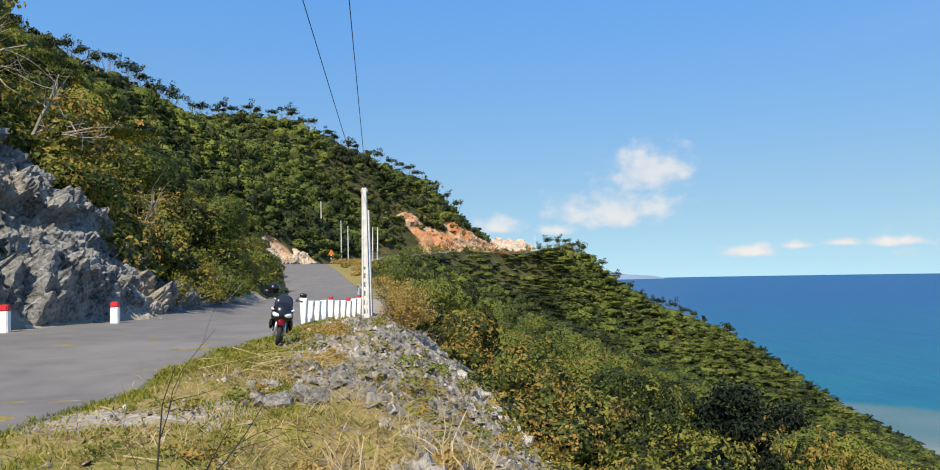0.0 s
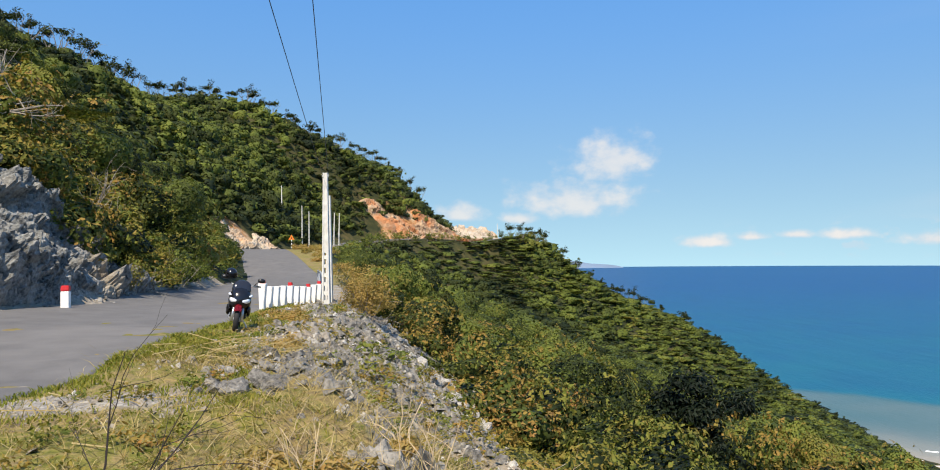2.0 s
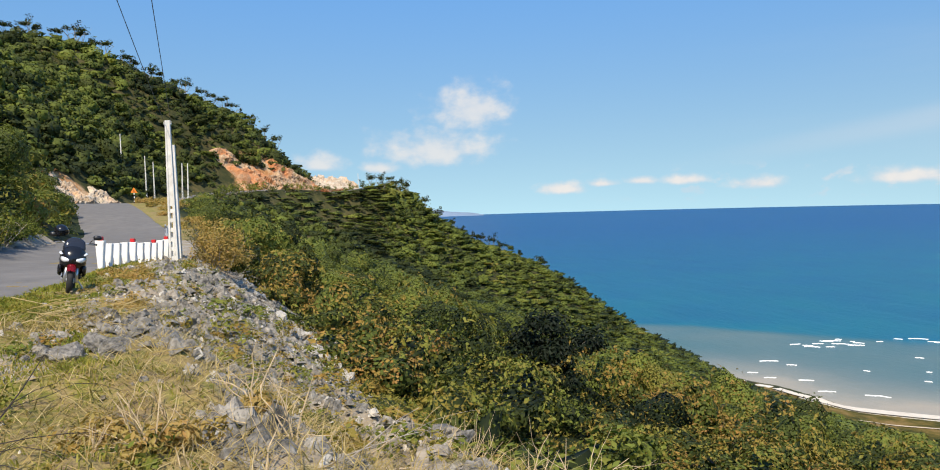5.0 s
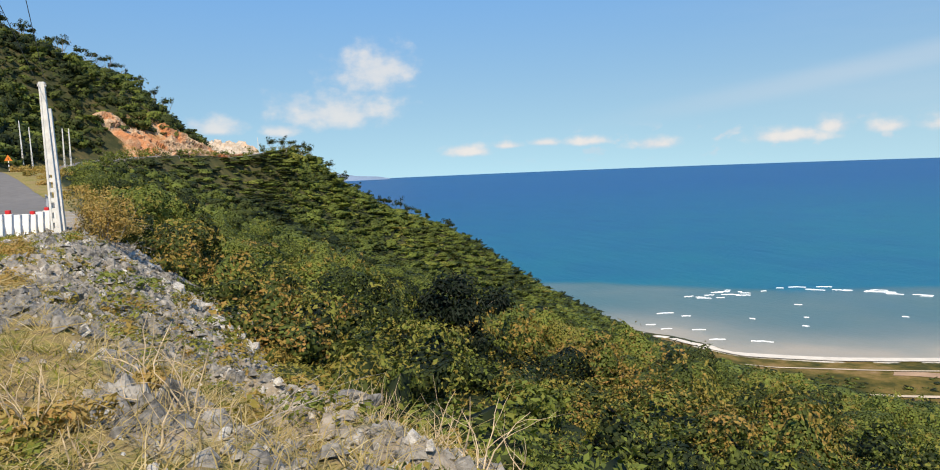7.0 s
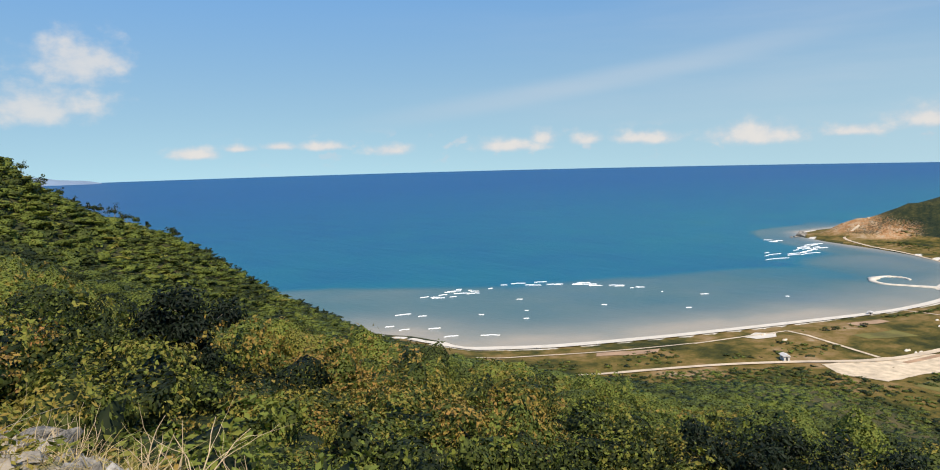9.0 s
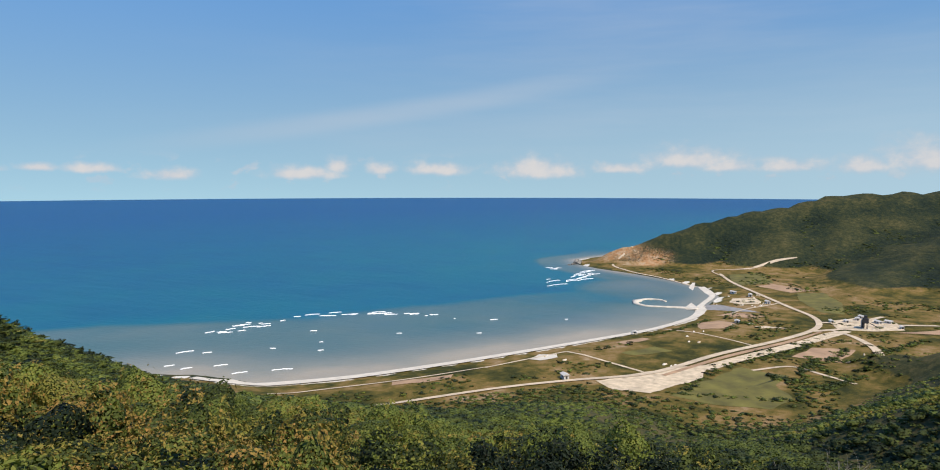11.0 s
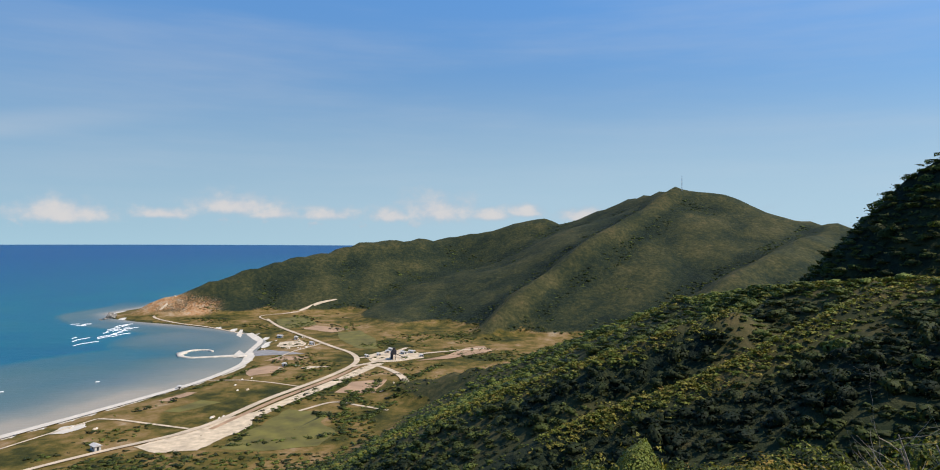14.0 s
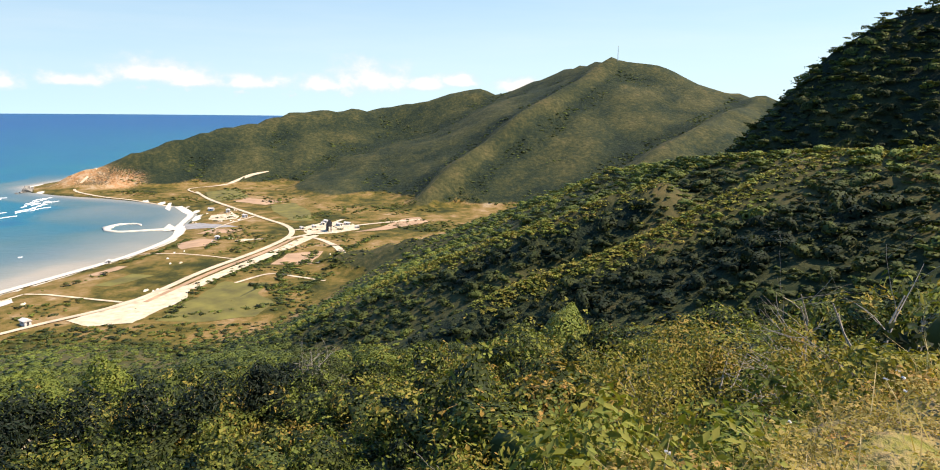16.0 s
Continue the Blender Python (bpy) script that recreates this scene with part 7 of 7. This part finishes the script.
def make_weed_bank():
    """The golden, dying weeds that cover the edge of the bench."""
    rng = np.random.default_rng(47)
    x, y, u = verge_points(rng, 6500, -3, 12, -12, 2.8)
    d = np.hypot(x, y)
    a_ = np.degrees(np.arctan2(x, y))
    ok = (u > -3.2) & (u < 1.4) & (d > 2.2) & (rng.random(len(x)) < np.clip(4.5 / d, 0.2, 0.55))
    x, y, d = x[ok], y[ok], d[ok]
    n = len(x)
    w = rng.uniform(0.22, 0.55, n)
    t = np.clip(0.50 + 0.30 * fbm(x, y, 1.5, 3, 161) + rng.normal(0, 0.16, n), 0.0, 1)
    sp = np.stack([x, y, land(x, y) - 0.03, w, w * rng.uniform(0.45, 0.8, n), t], 1)
    plant("golden_weeds", "golden-brown drying weeds matted over the bank", sp, [crown_template(rng, 180, 0.047, True, 9) for _ in range(6)], GOLD, rng, "weeds")
    k = rng.integers(0, n, 5200)
    bx, by = x[k] + rng.normal(0, 0.12, 5200), y[k] + rng.normal(0, 0.12, 5200)
    v, f, t = blades(rng, bx, by, rng.uniform(0.12, 0.36, 5200), 0.006, 0.9, 0.65, 0.25)
    tagged(new("dry_stalks", mesh_np("dry_stalks", v, f, STRAW, False, dict(tint=t))), "thin straw-coloured stalks among the weeds", "dry grass", kind="stuff")
    # small white flower heads
    k = rng.integers(0, n, 150)
    fx, fy = x[k] + rng.normal(0, 0.1, 150), y[k] + rng.normal(0, 0.1, 150)
    bloom = crown_template(rng, 26, 0.30, True, 4, 0.5)
    sp = np.stack([fx, fy, land(fx, fy) + rng.uniform(0.16, 0.36, 150), np.full(150, 0.026), np.full(150, 0.03), np.full(150, 0.5)], 1)
    plant("white_flowers", "tiny white flower heads among dry weeds", sp, [bloom], WHITE, rng, "flowers")
    # tall thin canes at the drop
    cx = np.concatenate([rng.uniform(0.2, 2.2, 60), rng.uniform(-1.5, 0.6, 40)])
    cy = np.concatenate([rng.uniform(2.6, 4.6, 60), rng.uniform(4.0, 6.0, 40)])
    v, f, t = blades(rng, cx, cy, rng.uniform(0.2, 0.5, 100), 0.007, 0.5, 0.8, 0.12)
    tagged(new("dry_canes", mesh_np("dry_canes", v, f, STRAW, False, dict(tint=t))), "bare pale canes standing at the drop", "dry grass", kind="stuff")


make_weed_bank()


def branches(rng, start, way, length, r, depth, bm, bend=0.35, tips=None):
    """A bare branch that forks."""
    pts, rad = [Vector(start)], [r]
    d = Vector(way).normalized()
    n = 5
    for i in range(n):
        d = (d + Vector(rng.normal(0, bend * 0.5, 3))).normalized()
        pts.append(pts[-1] + d * length / n)
        rad.append(r * (1 - 0.75 * (i + 1) / n))
    tube(pts, rad, 5, bm)
    if tips is not None:
        tips.append(pts[-1])
        tips.append(pts[3])
    if depth:
        for i in range(2 if depth < 2 else 3):
            k = int(rng.integers(1, n))
            side = (d + Vector(rng.normal(0, 0.75, 3)) + Vector((0, 0, 0.15))).normalized()
            branches(rng, pts[k], side, length * rng.uniform(0.5, 0.75), rad[k] * 0.7, depth - 1, bm, bend, tips)


def bare_plant(name, x, y, height, r, seed, mat, label, category, way=(0, 0, 1), stems=1, depth=3, lift=0.0):
    rng = np.random.default_rng(seed)
    t = root(name, pose(x, y, land1(x, y) + lift), label, category)
    for _ in range(stems):
        b = bmesh.new()
        w = Vector(way) + Vector(rng.normal(0, 0.25 if stems > 1 else 0.02, 3))
        branches(rng, (rng.normal(0, 0.02), rng.normal(0, 0.02), -0.05), w, height, r, depth, b)
        part("stem", b, mat, t)


TWIG = plain("dark_twig", (0.030, 0.022, 0.020), 0.8, 0, 0.2, 30)
bare_plant("bare_shrub", -2.05, 4.35, 1.15, 0.010, 3, TWIG, "dark leafless twig shrub standing on the verge", "bare shrub", (0.6, 0.05, 0.8), 3, 2)
bare_plant("bare_shrub", -1.0, 5.2, 0.7, 0.009, 5, BARK, "pale bent dead branch on the verge", "dead branch", (0.9, 0.1, 0.5), 2, 1)
bare_plant("bare_shrub", 0.1, 4.7, 0.9, 0.008, 8, BARK, "pale bent dead branch on the verge", "dead branch", (0.9, 0.3, 0.35), 2, 1)
bare_plant("bare_shrub", 1.9, 3.6, 1.0, 0.009, 9, BARK, "pale bent dead branch on the verge", "dead branch", (1.0, 0.2, 0.25), 2, 1)
CANE = plain("pale_cane", (0.47, 0.36, 0.22), 0.8, 0, 0.3, 9.0)
rng_ = np.random.default_rng(88)
for i in range(30):
    t = rng_.random()
    x, y = ((2.6 - 1.2 * t, 5.0 + 3.8 * t) if i < 18 else (-1.1 + 1.5 * t, 4.3 + 1.6 * rng_.random()))
    bare_plant("dry_weed", x + rng_.normal(0, 0.25), y + rng_.normal(0, 0.2), rng_.uniform(0.35, 0.85) * (1.0 if i < 18 else 0.8), 0.009, 300 + i, CANE, "dead weed of bare pale canes among the rubble", "dead weed",
               (rng_.normal(0, 0.35), rng_.normal(0, 0.3), 0.9), 3, 1)
bare_plant("bare_tree", -15.6, 24.6, 3.0, 0.07, 11, BARK, "pale leafless tree leaning over the rock face", "bare tree", (0.45, 0.1, 0.8), 2, 3)
bare_plant("bare_tree", -17.2, 22.0, 3.4, 0.08, 12, BARK, "pale leafless tree leaning over the rock face", "bare tree", (0.5, 0.0, 0.8), 2, 3)
bare_plant("bare_tree", -13.6, 28.4, 2.6, 0.05, 13, BARK, "pale leafless tree among the scrub", "bare tree", (0.3, -0.3, 0.9), 2, 3)
bare_plant("bare_tree", 11.0, -10.0, 3.0, 0.05, 14, BARK, "pale leafless shrub with tangled branches", "bare shrub", (-0.2, 0.1, 0.9), 4, 3)
bare_plant("bare_tree", 14.0, -11.2, 3.4, 0.05, 15, BARK, "pale leafless shrub with tangled branches", "bare shrub", (-0.2, 0.1, 0.9), 4, 3)
bare_plant("bare_tree", 42.0, 1.6, 3.0, 0.05, 16, BARK, "grey leafless tree on the slope", "bare tree", (0, 0, 1), 4, 3)


def make_tree(x, y, height, width, tint, seed, leaves, size, label, group="", mat=None, open_=0.0, lift=0.0):
    """A tree: tapered trunk and limbs, and a crown of leaves in ragged clumps at the limbs' ends."""
    rng = np.random.default_rng(seed)
    t = root("tree", pose(x, y, land1(x, y) + lift, 0, 0, float(rng.uniform(0, 360))), label, "tree", group)
    tips = []
    b = bmesh.new()
    for k in range(3):
        a_ = 2.1 * k + rng.uniform(0, 1)
        branches(rng, (0, 0, -0.2), (0.45 * math.cos(a_), 0.45 * math.sin(a_), 1), height * 0.75, 0.028 * height * 0.6, 2 if leaves > 1000 else 1, b, 0.3, tips)
    part("trunk", b, BARK, t)
    c = np.array([p[:] for p in tips])
    c[:, :2] *= (width * 0.42) / max(0.3, np.abs(c[:, :2]).max())
    c[:, 2] = np.clip(c[:, 2], height * (0.22 + open_), height * 0.88)
    k = rng.integers(0, len(c), leaves)
    rad = width * rng.uniform(0.10, 0.20, len(c))
    dr = rng.normal(0, 1, (leaves, 3))
    dr /= np.linalg.norm(dr, axis=1, keepdims=True)
    p = c[k] + dr * (rad[k] * rng.uniform(0.5, 1.1, leaves))[:, None] * (1, 1, 0.7)
    nrm = dr + rng.normal(0, 0.4, (leaves, 3)) + (0, 0, 0.5)
    nrm /= np.linalg.norm(nrm, axis=1, keepdims=True)
    t1 = np.cross(nrm, rng.normal(0, 1, (leaves, 3)))
    t1 /= np.linalg.norm(t1, axis=1, keepdims=True)
    t2 = np.cross(nrm, t1)
    s = (size * rng.uniform(0.6, 1.3, leaves))[:, None]
    v = np.stack([p - t1 * s * 0.75, p - t2 * s * 0.3 + nrm * s * 0.1, p + t1 * s * 0.75, p + t2 * s * 0.3 + nrm * s * 0.1], 1).reshape(-1, 3)
    q = np.arange(leaves * 4).reshape(-1, 4)
    tn = np.repeat(np.clip(tint + rng.normal(0, 0.06, len(c))[k] + rng.normal(0, 0.05, leaves), 0, 1), 4)
    ob = new("crown", mesh_np("crown", v, np.concatenate([q[:, [0, 1, 2]], q[:, [0, 2, 3]]]), mat or LEAF, False, dict(tint=tn)))
    ob.parent = t


make_tree(12.6, 33.6, 4.3, 5.4, 0.12, 51, 10000, 0.19, "dense dark-green tree standing out on the slope", "", DARK_LEAF)
for x, y, h, w, s in ((30.0, 11.8, 3.9, 5.2, 61), (31.0, 7.0, 3.6, 5.4, 62), (27.6, 14.0, 3.2, 4.2, 63), (35, 3.5, 3.2, 4.4, 64)):
    make_tree(x, y, h, w, 0.18, s, 3400, 0.17, "dark glossy-leaved tree below the bench", "dark trees", DARK_LEAF)
for x, y, h, w, s in ((13.2, -6.6, 3.4, 4.6, 71), (10.6, -3.8, 2.8, 3.8, 72), (16.0, -9.5, 3.6, 4.4, 73), (11.4, -9.2, 2.6, 2.6, 74), (8.6, -1.2, 2.4, 3.2, 75)):
    make_tree(x, y, h, w, 0.56, s, 5200, 0.075, "feathery yellow-green shrub tree below the bench", "feathery trees")
for x, y, h, w, s in ((-2.5, 26.6, 2.2, 2.4, 81), (-2.2, 24.4, 1.8, 1.9, 82), (-2.9, 28.8, 2.0, 2.0, 83)):
    make_tree(x, y, h, w, 0.60, s, 2600, 0.07, "rust-gold drying shrub beside the pole", "drying shrubs", GOLD)
rng_ = np.random.default_rng(90)


def crest_spot(az_, r0, r1):
    """Where the land stands highest against the sky on a bearing."""
    r = np.linspace(r0, r1, 120)
    x, y = r * math.sin(radians(az_)), r * math.cos(radians(az_))
    k = int(np.argmax((land(x, y) - EYE) / r))
    return float(x[k]), float(y[k]), float(r[k])


for i in range(30):
    x, y, d_ = crest_spot(6.5 + 26 * (i + rng_.uniform(-0.4, 0.4)) / 30, 200, 400)
    k_ = rng_.uniform(0.6, 1.0) * (1.1 if i < 12 else 0.8)
    make_tree(x, y, 7.0 * k_, 6.5 * k_, 0.10, 100 + i, 330, 0.46, "ragged dark tree on the skyline of the spur", "skyline trees", open_=0.3)
for i in range(40):
    x, y, d_ = crest_spot(-33 + 33 * (i + rng_.uniform(-0.4, 0.4)) / 40, 55, 330)
    k_ = rng_.uniform(0.7, 1.15) * (1.0 if d_ > 120 else 0.55)
    make_tree(x, y, 8.0 * k_, 6.0 * k_, 0.10, 140 + i, 330, 0.46 * min(1, d_ / 240 + 0.15), "ragged dark tree on the crest of the hill", "crest trees", open_=0.4)

for x, y, h, w, s in ((-3.9, 18.0, 0.55, 1.1, 141), (-3.3, 17.5, 0.45, 0.9, 142), (-4.3, 19.3, 0.5, 1.0, 143), (-3.6, 19.2, 0.6, 1.0, 144), (-2.5, 12.2, 0.6, 1.0, 145), (-2.2, 11.5, 0.45, 0.8, 146), (0.5, 6.4, 0.35, 0.8, 147), (-0.75, 4.9, 0.4, 0.8, 148), (-1.3, 5.6, 0.35, 0.8, 149), (-0.2, 5.9, 0.3, 0.7, 150)):
    make_tree(x, y, h, w, 0.62, s, 700, 0.045, "low rust-coloured shrub on the stony verge", "rusty shrubs", GOLD)
for i in range(9):
    y_ = 26.4 + 1.6 * i
    make_tree(float(curve(np.array([y_]), BANK)[0]) - 0.2 - 0.5 * rng_.random(), y_, rng_.uniform(1.0, 2.6), rng_.uniform(1.4, 3.0), 0.50 if i < 3 else 0.28, 150 + i, 1500, 0.075, "leafy green shrub at the roadside bank", "bank shrubs")
for i in range(34):
    y_ = 62 + 2.3 * i
    x_ = float(np.interp(y_, [62, 82, 102, 122, 150], [-9.0, -14.2, -20.0, -24.5, -22.0])) + rng_.uniform(0.6, 5.5)
    make_tree(x_, y_, rng_.uniform(0.6, 1.0) * (0.6 + 0.012 * (y_ - 62)), rng_.uniform(1.6, 3.2), rng_.uniform(0.3, 0.8), 170 + i, 420, 0.16, "rust-brown drying shrub beside the far road", "roadside shrubs", GOLD)
for i in range(30):
    y_ = 176 + 3.3 * i
    x_ = float(curve(np.array([y_]), EDGE)[0]) + rng_.uniform(-1.5, 1.0)
    make_tree(x_, y_, rng_.uniform(2.4, 3.8), rng_.uniform(3.5, 6.0), rng_.uniform(0.15, 0.5), 210 + i, 300, 0.30, "leafy green shrub on the brink of the far road", "far roadside shrubs")
